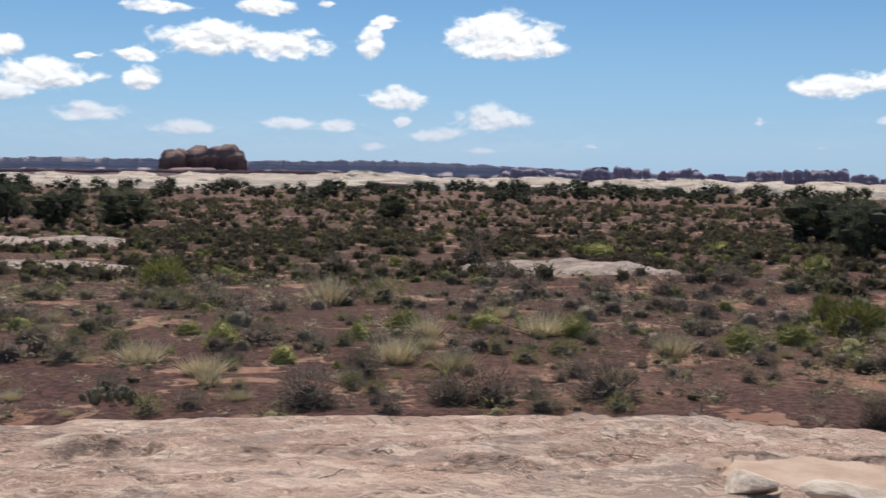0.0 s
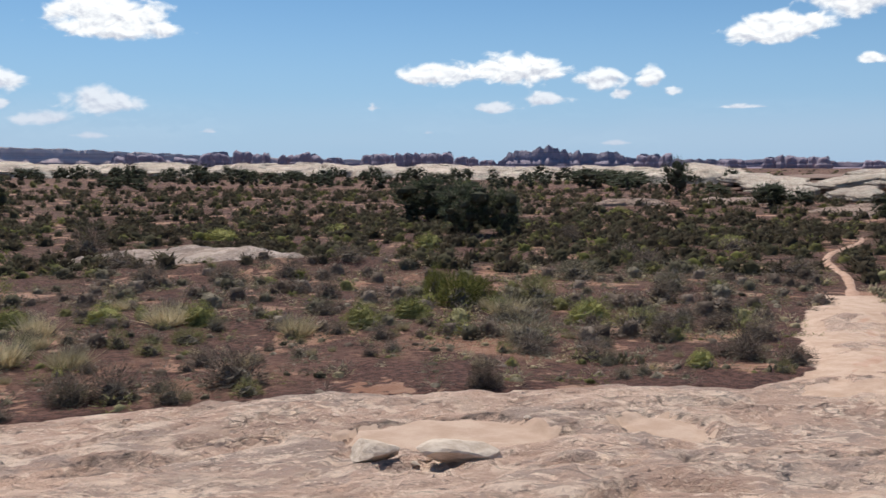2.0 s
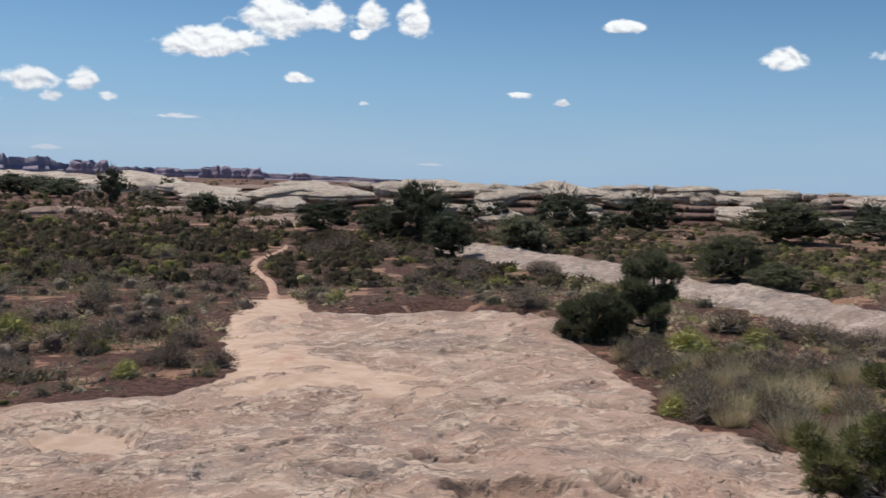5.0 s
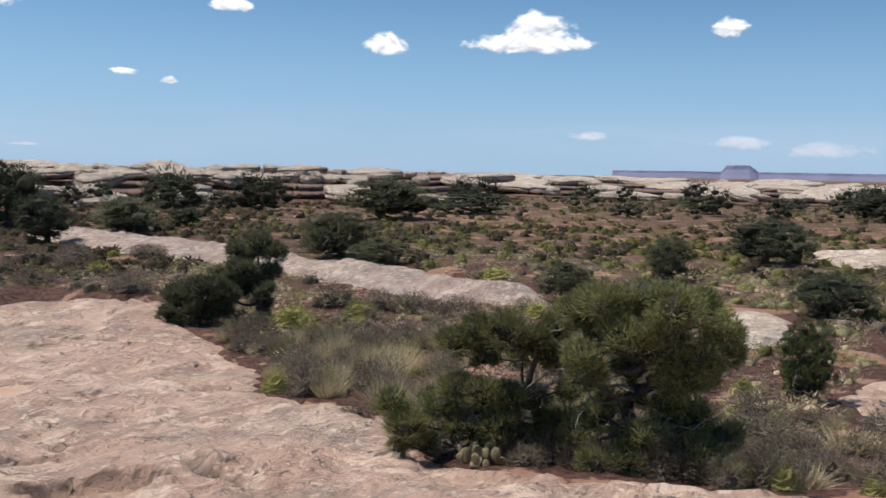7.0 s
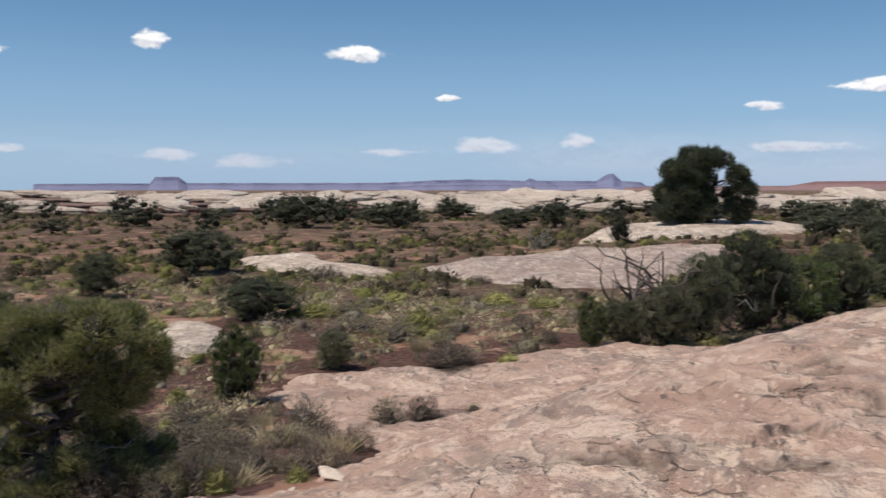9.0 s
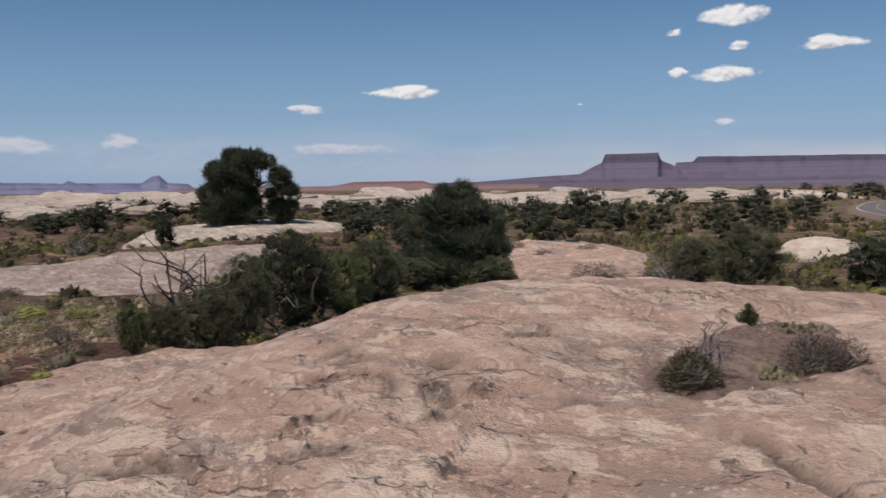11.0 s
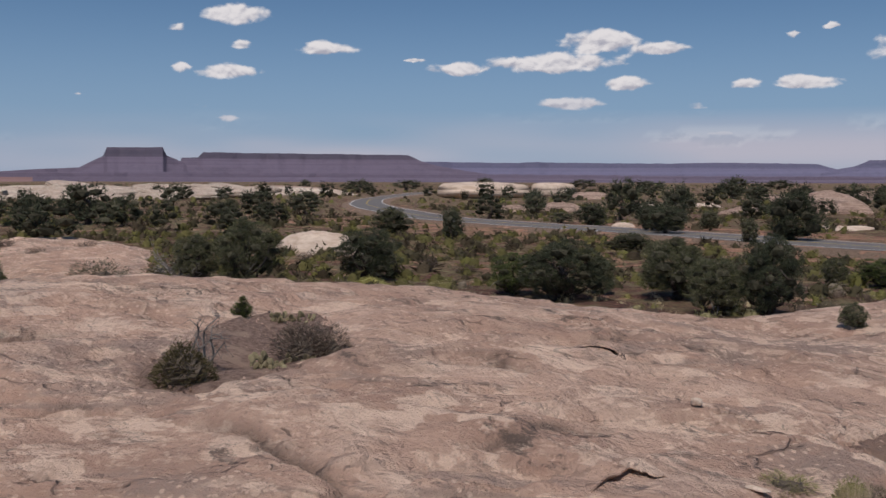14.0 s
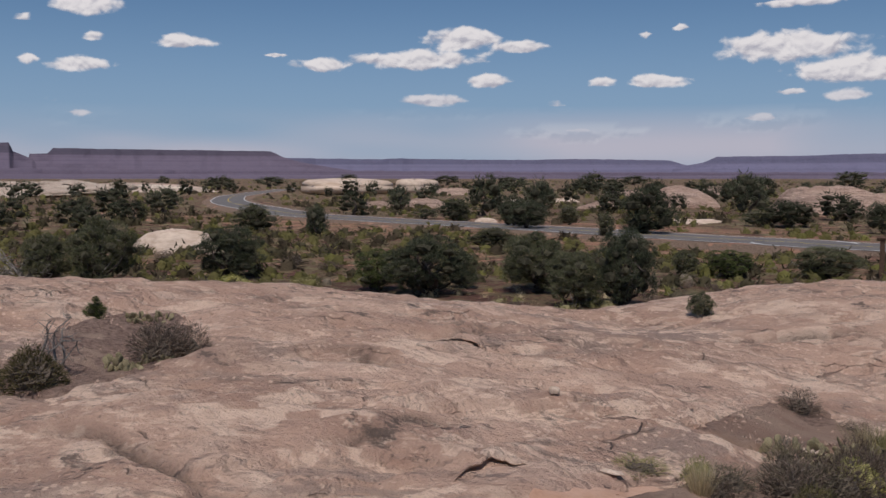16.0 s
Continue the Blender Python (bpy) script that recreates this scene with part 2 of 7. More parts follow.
def wood_material(name, a, b):
    mat, nt, bsdf = material(name, 0.9)
    t = Tree(nt)
    n = t.noise(14, 5, 0.7, t.stretch((3, 3, 0.6)))
    nt.links.new(t.mix(t.ramp(n, 0.35, 0.65), a, b), bsdf.inputs["Base Color"])
    t.bump(n, 0.7, 0.02, bsdf)
    return mat


def strata_material(name, cap, low, band, z0, z1, size, brow=None):
    """Layered cliff rock: the beds differ from bottom to top; brow: the height at which a darker cap of cliff begins."""
    mat, nt, bsdf = material(name, 0.95)
    t = Tree(nt)
    sep = nt.nodes.new("ShaderNodeSeparateXYZ")
    nt.links.new(t.coord, sep.inputs[0])
    wob = t.math("ADD", sep.outputs[2], t.math("MULTIPLY", t.noise(0.05 * size, 3, 0.5), (z1 - z0) * (0.08 if brow else 0.25)))
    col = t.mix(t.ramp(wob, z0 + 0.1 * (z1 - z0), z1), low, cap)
    if brow:
        col = t.mix(t.ramp(wob, brow - 4, brow + 5), low, cap)
    beds = t.noise(1.0, 4, 0.65, t.stretch((0.02 * size, 0.02 * size, 11.0 / (z1 - z0))))
    col = t.mix(t.math("MULTIPLY", t.ramp(beds, 0.45, 0.62), 0.65), col, band)
    col = t.mix(t.math("MULTIPLY", t.ramp(t.noise(0.9 * size, 5, 0.7), 0.5, 0.7), 0.22), col, tuple(c * 0.55 for c in low))
    nt.links.new(col, bsdf.inputs["Base Color"])
    t.bump(t.noise(1.6 * size, 5, 0.7), 0.7, 0.25 / size, bsdf)
    return mat


def plain_material(name, a, b, scale, rough=0.9):
    mat, nt, bsdf = material(name, rough)
    t = Tree(nt)
    n = t.noise(scale, 5, 0.65)
    nt.links.new(t.mix(t.ramp(n, 0.35, 0.65), a, b), bsdf.inputs["Base Color"])
    t.bump(n, 0.3, 0.3 / scale, bsdf)
    return mat


ROCK = rock_material("slickrock", (0.705, 0.482, 0.363), (0.655, 0.416, 0.307), (0.375, 0.278, 0.228), 1.0, 0.95, 0.95, 0.18)
CREAM_SLAB = rock_material("cream_slickrock", (0.66, 0.54, 0.43), (0.55, 0.41, 0.31), (0.36, 0.28, 0.23), 1.1, 0.8, 0.5, 0.12)
CREAM_ROCK = plain_material("cream_block", (0.50, 0.38, 0.29), (0.66, 0.54, 0.43), 6.0)
GRAVEL = soil_material("pocket_gravel", (0.27, 0.172, 0.135), (0.50, 0.34, 0.262), (0.66, 0.53, 0.44), 2.6, ((0.44, 0.28, 0.205), (0.58, 0.41, 0.31)))
PALE_ROCK = rock_material("pale_slickrock", (0.56, 0.44, 0.36), (0.46, 0.325, 0.255), (0.31, 0.245, 0.21), 1.1, 0.7, 0.85, 0.14)
SOIL = soil_material("desert_soil", (0.052, 0.024, 0.019), (0.17, 0.082, 0.06), (0.28, 0.19, 0.15))
APRON_SAND = sand_material("trodden_pale_sand", (0.49, 0.325, 0.23), (0.60, 0.425, 0.32))
SAND = sand_material("pale_sand", (0.45, 0.305, 0.22), (0.54, 0.385, 0.29))
TRAIL_SAND = sand_material("orange_trail_sand", (0.44, 0.255, 0.17), (0.55, 0.36, 0.265))
BLACKBRUSH = leaf_material("blackbrush_leaf", (0.115, 0.086, 0.066), (0.27, 0.205, 0.158), (0.36, 0.285, 0.225), 0.25)
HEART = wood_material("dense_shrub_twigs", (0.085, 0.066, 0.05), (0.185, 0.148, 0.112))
SAGE = leaf_material("sage_leaf", (0.14, 0.12, 0.08), (0.31, 0.265, 0.18), (0.38, 0.32, 0.24), 0.25)
RABBIT = leaf_material("rabbitbrush_leaf", (0.17, 0.165, 0.055), (0.38, 0.365, 0.12), (0.50, 0.46, 0.19), 0.3)
LIGHTGREEN = leaf_material("ephedra_leaf", (0.17, 0.155, 0.06), (0.345, 0.318, 0.135), (0.42, 0.37, 0.20), 0.3)
STRAW = leaf_material("dry_grass_blade", (0.46, 0.37, 0.21), (0.74, 0.62, 0.42), (0.46, 0.38, 0.24), 0.25)
GREENBUSH = leaf_material("green_bush_leaf", (0.12, 0.12, 0.035), (0.31, 0.305, 0.09), (0.37, 0.34, 0.13), 0.2)
RUST = leaf_material("rusty_bush_leaf", (0.075, 0.064, 0.032), (0.20, 0.17, 0.085), (0.28, 0.22, 0.15), 0.25)
JUNIPER = leaf_material("juniper_leaf", (0.08, 0.085, 0.05), (0.23, 0.235, 0.125), (0.30, 0.27, 0.20), 0.12)
JUNIPER_SUN = leaf_material("yellowish_juniper_leaf", (0.105, 0.108, 0.046), (0.345, 0.345, 0.13), (0.38, 0.34, 0.22), 0.14)
JUNIPER_GREEN = leaf_material("bright_juniper_leaf", (0.07, 0.09, 0.036), (0.21, 0.245, 0.09), (0.28, 0.28, 0.14), 0.08)
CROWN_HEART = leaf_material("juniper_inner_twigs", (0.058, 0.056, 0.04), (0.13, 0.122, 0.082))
PINYON = leaf_material("pinyon_needle", (0.055, 0.064, 0.042), (0.155, 0.168, 0.10), (0.21, 0.195, 0.145), 0.06)
FAR_LEAF = {
    "b": leaf_material("far_blackbrush_leaf", (0.073, 0.058, 0.038), (0.146, 0.115, 0.076)),
    "s": leaf_material("far_sage_leaf", (0.099, 0.086, 0.052), (0.176, 0.153, 0.090)),
    "y": leaf_material("far_rabbitbrush_leaf", (0.181, 0.176, 0.060), (0.284, 0.271, 0.090)),
    "l": leaf_material("far_ephedra_leaf", (0.155, 0.142, 0.057), (0.249, 0.228, 0.090)),
    "g": leaf_material("far_dry_grass", (0.189, 0.159, 0.095), (0.310, 0.258, 0.159)),
}
BARK = wood_material("juniper_bark", (0.04, 0.031, 0.026), (0.115, 0.092, 0.078))
DEADWOOD = wood_material("grey_deadwood", (0.12, 0.105, 0.095), (0.33, 0.30, 0.27))
DARKWOOD = wood_material("dark_deadwood", (0.06, 0.045, 0.038), (0.16, 0.125, 0.105))
SIGN_WOOD = wood_material("brown_stained_timber", (0.075, 0.045, 0.03), (0.15, 0.09, 0.06))
TWIG = wood_material("shrub_twig", (0.09, 0.08, 0.075), (0.24, 0.215, 0.20))
CACTUS = plain_material("cactus_pad", (0.17, 0.15, 0.08), (0.36, 0.30, 0.18), 14.0, 0.8)
ASPHALT = plain_material("worn_asphalt", (0.13, 0.122, 0.118), (0.19, 0.178, 0.17), 1.2, 0.85)
WHITE_LINE = plain_material("white_road_paint", (0.62, 0.62, 0.6), (0.78, 0.78, 0.76), 2.0, 0.7)
YELLOW_LINE = plain_material("yellow_road_paint", (0.55, 0.36, 0.05), (0.65, 0.45, 0.08), 2.0, 0.7)
RIM_ROCK = rock_material("rim_sandstone", (0.76, 0.62, 0.50), (0.63, 0.47, 0.36), (0.42, 0.315, 0.265), 3.2, 0.6, 0.8, 0.3)
DOME_ROCK = rock_material("dome_sandstone", (0.62, 0.455, 0.355), (0.50, 0.33, 0.25), (0.32, 0.23, 0.19), 3.6, 0.6, 0.8, 0.3)
# Red-brown beds, their colour darkened further for deep shade between the slabs.
SHADED_RIM_WALL = strata_material("layered_shaded_rim_wall", (0.27, 0.18, 0.14), (0.13, 0.066, 0.05), (0.20, 0.125, 0.095), 0.0, 2.6, 1.0)
BUTTE_ROCK = strata_material("red_butte_rock", (0.30, 0.205, 0.175), (0.115, 0.066, 0.055), (0.19, 0.11, 0.09), 0.35, 1.05, 6.0)
# The next five rocks carry the haze of distance in their base colours.
HAZY_SPIRE_ROCK = strata_material("hazy_spire_rock", (0.36, 0.305, 0.36), (0.33, 0.265, 0.31), (0.27, 0.22, 0.265), 0, 40, 0.05)
HAZY_MESA_ROCK = strata_material("haze_purple_mesa_rock", (0.09, 0.08, 0.11), (0.155, 0.128, 0.175), (0.12, 0.096, 0.132), 10, 110, 0.03, 106)
HAZY_FAR_MESA_ROCK = strata_material("haze_blue_purple_mesa_rock", (0.125, 0.124, 0.19), (0.17, 0.163, 0.245), (0.14, 0.132, 0.2), 10, 110, 0.03, 72)
HAZY_SOUTH_ROCK = strata_material("hazy_south_mesa_rock", (0.74, 0.62, 0.62), (0.66, 0.47, 0.45), (0.46, 0.36, 0.38), 0, 55, 0.05)
HAZE_ROCK = strata_material("haze_blue_far_mesa_rock", (0.19, 0.20, 0.30), (0.22, 0.215, 0.31), (0.18, 0.18, 0.27), 5, 70, 0.03)
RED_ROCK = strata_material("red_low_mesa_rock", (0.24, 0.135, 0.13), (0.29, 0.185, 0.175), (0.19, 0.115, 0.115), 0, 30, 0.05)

# ---- lie of the land ----
def bear(b, d):
    """A place at a bearing (degrees clockwise from +y) and a distance from the standing point."""
    return 0.2 + d * math.sin(radians(b)), -0.6 + d * math.cos(radians(b))


def dome(x, y, cx, cy, rx, ry, turn, h, p=2.4):
    """A smooth hump with half-axes rx, ry, turned counter-clockwise by degrees."""
    c, s = math.cos(radians(turn)), math.sin(radians(turn))
    u, v = ((x - cx) * c + (y - cy) * s) / rx, (-(x - cx) * s + (y - cy) * c) / ry
    return h * np.exp(-((u * u + v * v) ** (p / 2)))


def waves(x, y, size, seed):
    """Cheap smooth noise about -1 to 1 from a few turned sines."""
    out = 0
    for k in range(5):
        a = seed * 1.7 + k * 2.399
        f = (0.7 + 0.23 * k) * 6.283 / size
        out = out + np.sin(f * (x * math.cos(a) + y * math.sin(a)) + seed * 3.1 + k * 1.3 + 0.8 * np.sin(f * 0.6 * (x * math.sin(a) - y * math.cos(a)) + k))
    return out / 3.0


def land(x, y):
    """The height of the land."""
    r = np.hypot(x - 0.2, y + 0.6)
    humps = [
        dome(x, y, 0.6, -1.2, 9.5, 9.5, 0, 1.72, 2.26),
        dome(x, y, *bear(127.8, 10.9), 4.1, 8.5, 26, 1.98, 2.6),
        dome(x, y, *bear(146.6, 10.3), 7.7, 10.0, 56, 1.97, 2.6),
        dome(x, y, *bear(184.2, 13.3), 5.6, 5.4, 0, 2.02, 2.6),
    ]
    z = sum(np.maximum(h, 0) ** 6 for h in humps) ** (1 / 6)
    z = z + dome(x, y, *bear(112, 58), 15, 11, -20, 1.25, 2.2)
    z = z + dome(x, y, *bear(63, 36), 18, 5, 60, 0.45, 2.2)
    z = z + dome(x, y, *bear(3, 32), 4.6, 2.2, 0, 0.42, 2.0)
    calm = 1 / (1 + (r / 14.0) ** -3)
    far = 1 / (1 + (r / 160.0) ** -3)
    return z + calm * (0.10 * waves(x, y, 17, 1) + 0.05 * waves(x, y, 6, 2)) + far * 0.5 * waves(x, y, 120, 3)

# ---- large structure ----
def value_noise(x, y, seed=0):
    """Smooth lattice noise, 0 to 1."""
    xi, yi = np.floor(x).astype(np.int64), np.floor(y).astype(np.int64)
    u, v = x - xi, y - yi
    u, v = u * u * (3 - 2 * u), v * v * (3 - 2 * v)

    def h(a, b):
        n = (a * 374761393 + b * 668265263 + seed * 1442695041) & 0x7FFFFFFF
        n = ((n ^ (n >> 13)) * 1274126177) & 0x7FFFFFFF
        return ((n ^ (n >> 16)) & 0xFFFF) / 65535.0

    return (h(xi, yi) * (1 - u) + h(xi + 1, yi) * u) * (1 - v) + (h(xi, yi + 1) * (1 - u) + h(xi + 1, yi + 1) * u) * v


def fbm(x, y, octaves=4, seed=0):
    out, amp, total = 0.0, 1.0, 0.0
    for k in range(octaves):
        out = out + amp * value_noise(x * 2.03**k + 17.3 * k, y * 2.03**k - 9.1 * k, seed + k)
        total += amp
        amp *= 0.5
    return out / total


def inside(x, y, ring):
    """Signed distance to a closed outline, more than 0 within it."""
    ring = np.array(ring, float)
    best, odd = np.full(x.shape, 1e9), np.zeros(x.shape, bool)
    for (ax, ay), (bx, by) in zip(ring, np.roll(ring, -1, 0)):
        dx, dy = bx - ax, by - ay
        k = np.clip(((x - ax) * dx + (y - ay) * dy) / (dx * dx + dy * dy + 1e-9), 0, 1)
        best = np.minimum(best, np.hypot(x - ax - k * dx, y - ay - k * dy))
        cross = (ay > y) != (by > y)
        odd ^= cross & (x < (bx - ax) * (y - ay) / (by - ay + 1e-12) + ax)
    return np.where(odd, best, -best)


SHELF_FRONT = [(-16, 4), (-12, 8), (-7.8, 10.8), (-4.2, 12.1), (-1.8, 13.0), (0.2, 13.1), (3.0, 13.2), (4.9, 13.0), (6.6, 12.7), (8.0, 12.9), (9.4, 14.6), (11.4, 18.6), (12.4, 19.8), (14.2, 19.8), (16.1, 19.5), (18.9, 20), (18.7, 17), (19.1, 15.8), (16.9, 14.1), (16.1, 12.6)]
SHELF_SIDE = [(15.4, 11.1), (14, 10.2), (13.5, 9.1), (12, 8), (11.6, 6.6), (11.1, 5.2), (9.1, 4.1), (8.1, 2.9), (7.9, 1.3), (8, 0.4), (8, -0.3), (8.2, -0.7), (11, -1.2), (12.6, -0.8), (14.9, -0.2), (16.1, 0.3), (18, -0.1), (18.5, -4.1), (19.2, -5.8)]
SHELF_BACK = [(19.5, -9), (17.5, -12), (13, -15.5), (9, -16.0), (4, -17), (-2, -19), (-9, -16), (-14, -8), (-17, -2)]
POCKETS = [
    [(13.0, -1.1), (13.1, -1.81), (13.6, -2.6), (14.2, -2.7), (14.3, -1.9), (13.8, -1.3)],
    [(5.5, -6.02), (5.85, -6.37), (6.21, -7.12), (6.55, -8.06), (6.6, -8.8), (6.2, -9.05), (5.32, -8.24), (4.82, -7.45), (4.84, -6.99), (5.0, -6.65), (5.06, -6.2)],
    [(0.95, -7.83), (0.79, -8.49), (0.54, -9.23), (0.12, -9.4), (-0.1, -8.6), (0.3, -7.9), (0.62, -7.7)],
    [(1.19, -5.95), (1.04, -6.35), (0.63, -6.75), (0.49, -7.26), (0.3, -7.6), (-0.2, -8.3), (-1.0, -8.6), (-2, -7), (-1, -5), (1.2, -5.5)],
]
SLABS_A = [
    [(-7.1, 35.6), (-4.6, 38), (-2.1, 39), (0.2, 36), (1.3, 31.6), (-0.9, 31.2), (-4.0, 34.1)],
    [(38.6, 39.3), (37.3, 33.5), (32.3, 25.0), (29.6, 19.0), (28.8, 15.7), (26.7, 11.7), (25.5, 8.8), (23.3, 7.5), (23.0, 9.4), (23.7, 11.9), (26.0, 16.1), (27.4, 20.8), (28.5, 25.3), (29.1, 29.7), (33, 37)],
    [(48.3, 3.6), (51.5, 0.6), (43.2, -1.3), (39.8, -3.4), (37.5, -1.6), (41.9, 2.7)],
    [(40.2, -4.3), (45.0, -8.1), (45.5, -13.5), (43.0, -18.5), (39.1, -16.8), (31.9, -11.0), (33.7, -7.8)],
]
SLABS_B = [
    [(24.9, 3.3), (24.9, 2.1), (21.3, 1.4), (20.0, 1.9), (20.4, 2.5)],
    [(47.6, -35.5), (45.0, -38.5), (36.9, -36.3), (28.3, -28.0), (24.0, -22.8), (26.1, -20.5), (36, -27)],
    [(49.5, -13.5), (56, -16), (66, -22), (68, -34), (55, -32), (49.5, -25.3), (47.5, -19)],
    [(-33, 42), (-27, 46), (-22, 43), (-24, 40), (-30, 38)],
    [(-25, 33), (-20.5, 33.5), (-17, 32), (-20, 30), (-25, 30.5)],
]
SLABS = SLABS_A + SLABS_B


def rock_edge(x, y):
    """How far within bare rock a place lies, in metres; less than 0 in soil."""
    wob = 0.35 * (fbm(x * 0.9, y * 0.9, 3, 5) - 0.5) * 2 + 0.14 * (fbm(x * 4.1, y * 4.1, 3, 8) - 0.5) * 2
    sd = inside(x, y, SHELF_FRONT + SHELF_SIDE + SHELF_BACK)
    for p in POCKETS:
        sd = np.minimum(sd, -inside(x, y, p))
    for s in SLABS:
        sd = np.maximum(sd, inside(x, y, s))
    return sd + wob


# Hollows in the rock: x, y, half length, half width, turn, depth.
HOLLOWS = [(1.95, 10.05, 1.2, 1.05, 0, 0.10), (4.48, 10.1, 0.5, 0.7, 0, 0.09), (5.95, 4.98, 0.5, 0.4, -40, 0.16), (6.28, -4.79, 0.24, 0.18, -122, 0.06), (6.36, -3.74, 0.2, 0.13, -118, 0.06), (5.89, -4.48, 0.16, 0.14, -125, 0.05), (6.0, 8.2, 0.45, 0.25, 20, 0.05), (-5.58, 9.3, 0.6, 0.5, 0, 0.10), (-1.44, 9.6, 0.32, 0.3, 0, 0.08), (-0.66, 10.36, 0.22, 0.24, 0, 0.06), (-3.6, 9.7, 0.4, 0.2, 10, 0.06), (10.5, 9.5, 0.5, 0.3, 30, 0.05), (13.44, 13.4, 0.5, 0.4, 30, 0.06), (12.31, -1.95, 0.5, 1.1, 20, 0.08)]
bowl_rng = np.random.default_rng(77)
BOWLS = []
while len(BOWLS) < 60:
    q, d = -30 + 215 * bowl_rng.random(), 4.5 + 14 * bowl_rng.random() ** 1.3
    half = 0.10 + 0.32 * bowl_rng.random() ** 2
    BOWLS.append((*bear(q, d), half * (1.3 + bowl_rng.random()), half, -q + 25 * bowl_rng.standard_normal(), 0.02 + 0.045 * bowl_rng.random()))


def hollows(x, y):
    """The relief of the hollows: flat floors under a short steep rim."""
    out = 0.0
    wob = 0.5 * (fbm(x * 2.6, y * 2.6, 3, 31) - 0.5)
    for cx, cy, a, b, turn, deep in HOLLOWS + BOWLS:
        c, s = math.cos(radians(turn)), math.sin(radians(turn))
        u, v = ((x - cx) * c + (y - cy) * s) / a, (-(x - cx) * s + (y - cy) * c) / b
        r = np.hypot(u, v) + wob
        out = out - deep * np.clip((1.12 - r) / 0.16, 0, 1) + 0.2 * deep * np.exp(-(((r - 1.28) / 0.12) ** 2))
    return out


def floors(x, y, z):
    """Level the beds of the larger hollows, where sand and water settle."""
    wob = 0.5 * (fbm(x * 2.6, y * 2.6, 3, 31) - 0.5)
    for cx, cy, a, b, turn, deep in HOLLOWS:
        c, s = math.cos(radians(turn)), math.sin(radians(turn))
        u, v = ((x - cx) * c + (y - cy) * s) / a, (-(x - cx) * s + (y - cy) * c) / b
        m = np.clip((1.0 - np.hypot(u, v) - wob) / 0.12, 0, 1)
        if not (m > 0.9).any():
            continue
        level = float(z[m > 0.9].mean())
        z = z * (1 - m) + level * m
    return z


def lichen_shade(x, y):
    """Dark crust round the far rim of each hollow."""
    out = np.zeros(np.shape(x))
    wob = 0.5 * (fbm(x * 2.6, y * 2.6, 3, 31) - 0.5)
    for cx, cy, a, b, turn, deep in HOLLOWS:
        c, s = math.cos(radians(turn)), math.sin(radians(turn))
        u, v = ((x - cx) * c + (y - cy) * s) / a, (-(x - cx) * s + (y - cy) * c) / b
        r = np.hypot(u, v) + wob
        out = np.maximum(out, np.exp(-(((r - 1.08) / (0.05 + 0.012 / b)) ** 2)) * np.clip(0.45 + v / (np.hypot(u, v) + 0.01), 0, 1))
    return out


# Places where a sheet of rock has broken off along an edge: x, y, heading, length.
FLAKES = [(4.2, -7.5, 205, 1.5), (6.6, -9.0, 160, 2.2), (5.4, -4.3, 140, 2.0), (2.6, -7.0, 190, 1.2), (9.0, 6.5, 40, 3.0), (3.0, 11.9, 85, 1.8), (-5.0, 10.0, 70, 1.4), (5.5, 7.6, 30, 1.2), (7.4, 9.3, 60, 2.4), (11.5, -4.0, 110, 3.0)]


# Low broken steps and dark seams that follow the beds: points along each, depth.
SEAMS_EAST = [
    ([(6.73, -2.12), (6.68, -2.34), (6.59, -2.55), (6.45, -2.83), (6.38, -3.08)], 0.05),
    ([(7.14, -4.07), (7.06, -4.32), (6.88, -4.46), (6.59, -4.44), (6.46, -4.31)], 0.05),
    ([(6.69, -4.54), (6.55, -4.69), (6.38, -4.8), (6.24, -4.71), (6.2, -4.55)], 0.05),
    ([(7.69, -4.33), (7.63, -4.51), (7.41, -4.57)], 0.05),
    ([(7.11, -5.95), (7.19, -6.24), (7.12, -6.47)], 0.06),
    ([(7.04, -5.02), (6.89, -5.11), (6.89, -5.26)], 0.04),
]
SEAMS_SOUTH = [
    ([(2.76, -6.03), (2.67, -6.12), (2.51, -6.09)], 0.035),
    ([(2.57, -6.3), (2.49, -6.41), (2.27, -6.57)], 0.035),
    ([(3.54, -8.94), (3.3, -9.15), (3.21, -9.67), (2.95, -9.71), (2.54, -9.81), (2.16, -10.04)], 0.06),
    ([(3.69, -8.1), (3.42, -7.85), (3.27, -7.73)], 0.05),
    ([(1.01, -10.98), (0.6, -11.17), (0.23, -11.29), (-0.23, -11.42)], 0.06),
    ([(4.39, -5.45), (4.1, -5.5), (3.76, -5.38), (3.33, -5.22), (3.11, -5.05)], 0.05),
]
SEAMS_NORTH = [
    ([(6.26, 7.7), (6.1, 6.9), (6.74, 6.93), (7.21, 6.79), (7.72, 6.74)], 0.08),
    ([(6.76, 5.29), (7.02, 4.98), (6.5, 4.3), (6.21, 3.64), (6.65, 3.63)], 0.06),
    ([(13.79, 14.2), (14.16, 13.62), (14.48, 12.69)], 0.1),
    ([(4.97, 7.34), (5.2, 6.86), (5.37, 6.16)], 0.06),
    ([(11.89, 9.52), (11.84, 8.57), (12.11, 7.92)], 0.08),
    ([(7.34, -6.13), (7.13, -6.22), (6.97, -6.61)], 0.05),
    ([(7.64, -4.22), (7.38, -4.46), (7.22, -4.7)], 0.05),
    ([(3.95, -8.13), (3.68, -8.15), (3.46, -7.87)], 0.05),
    ([(6.11, -3.19), (6.01, -3.39), (5.97, -3.58), (5.87, -3.78)], 0.05),
]
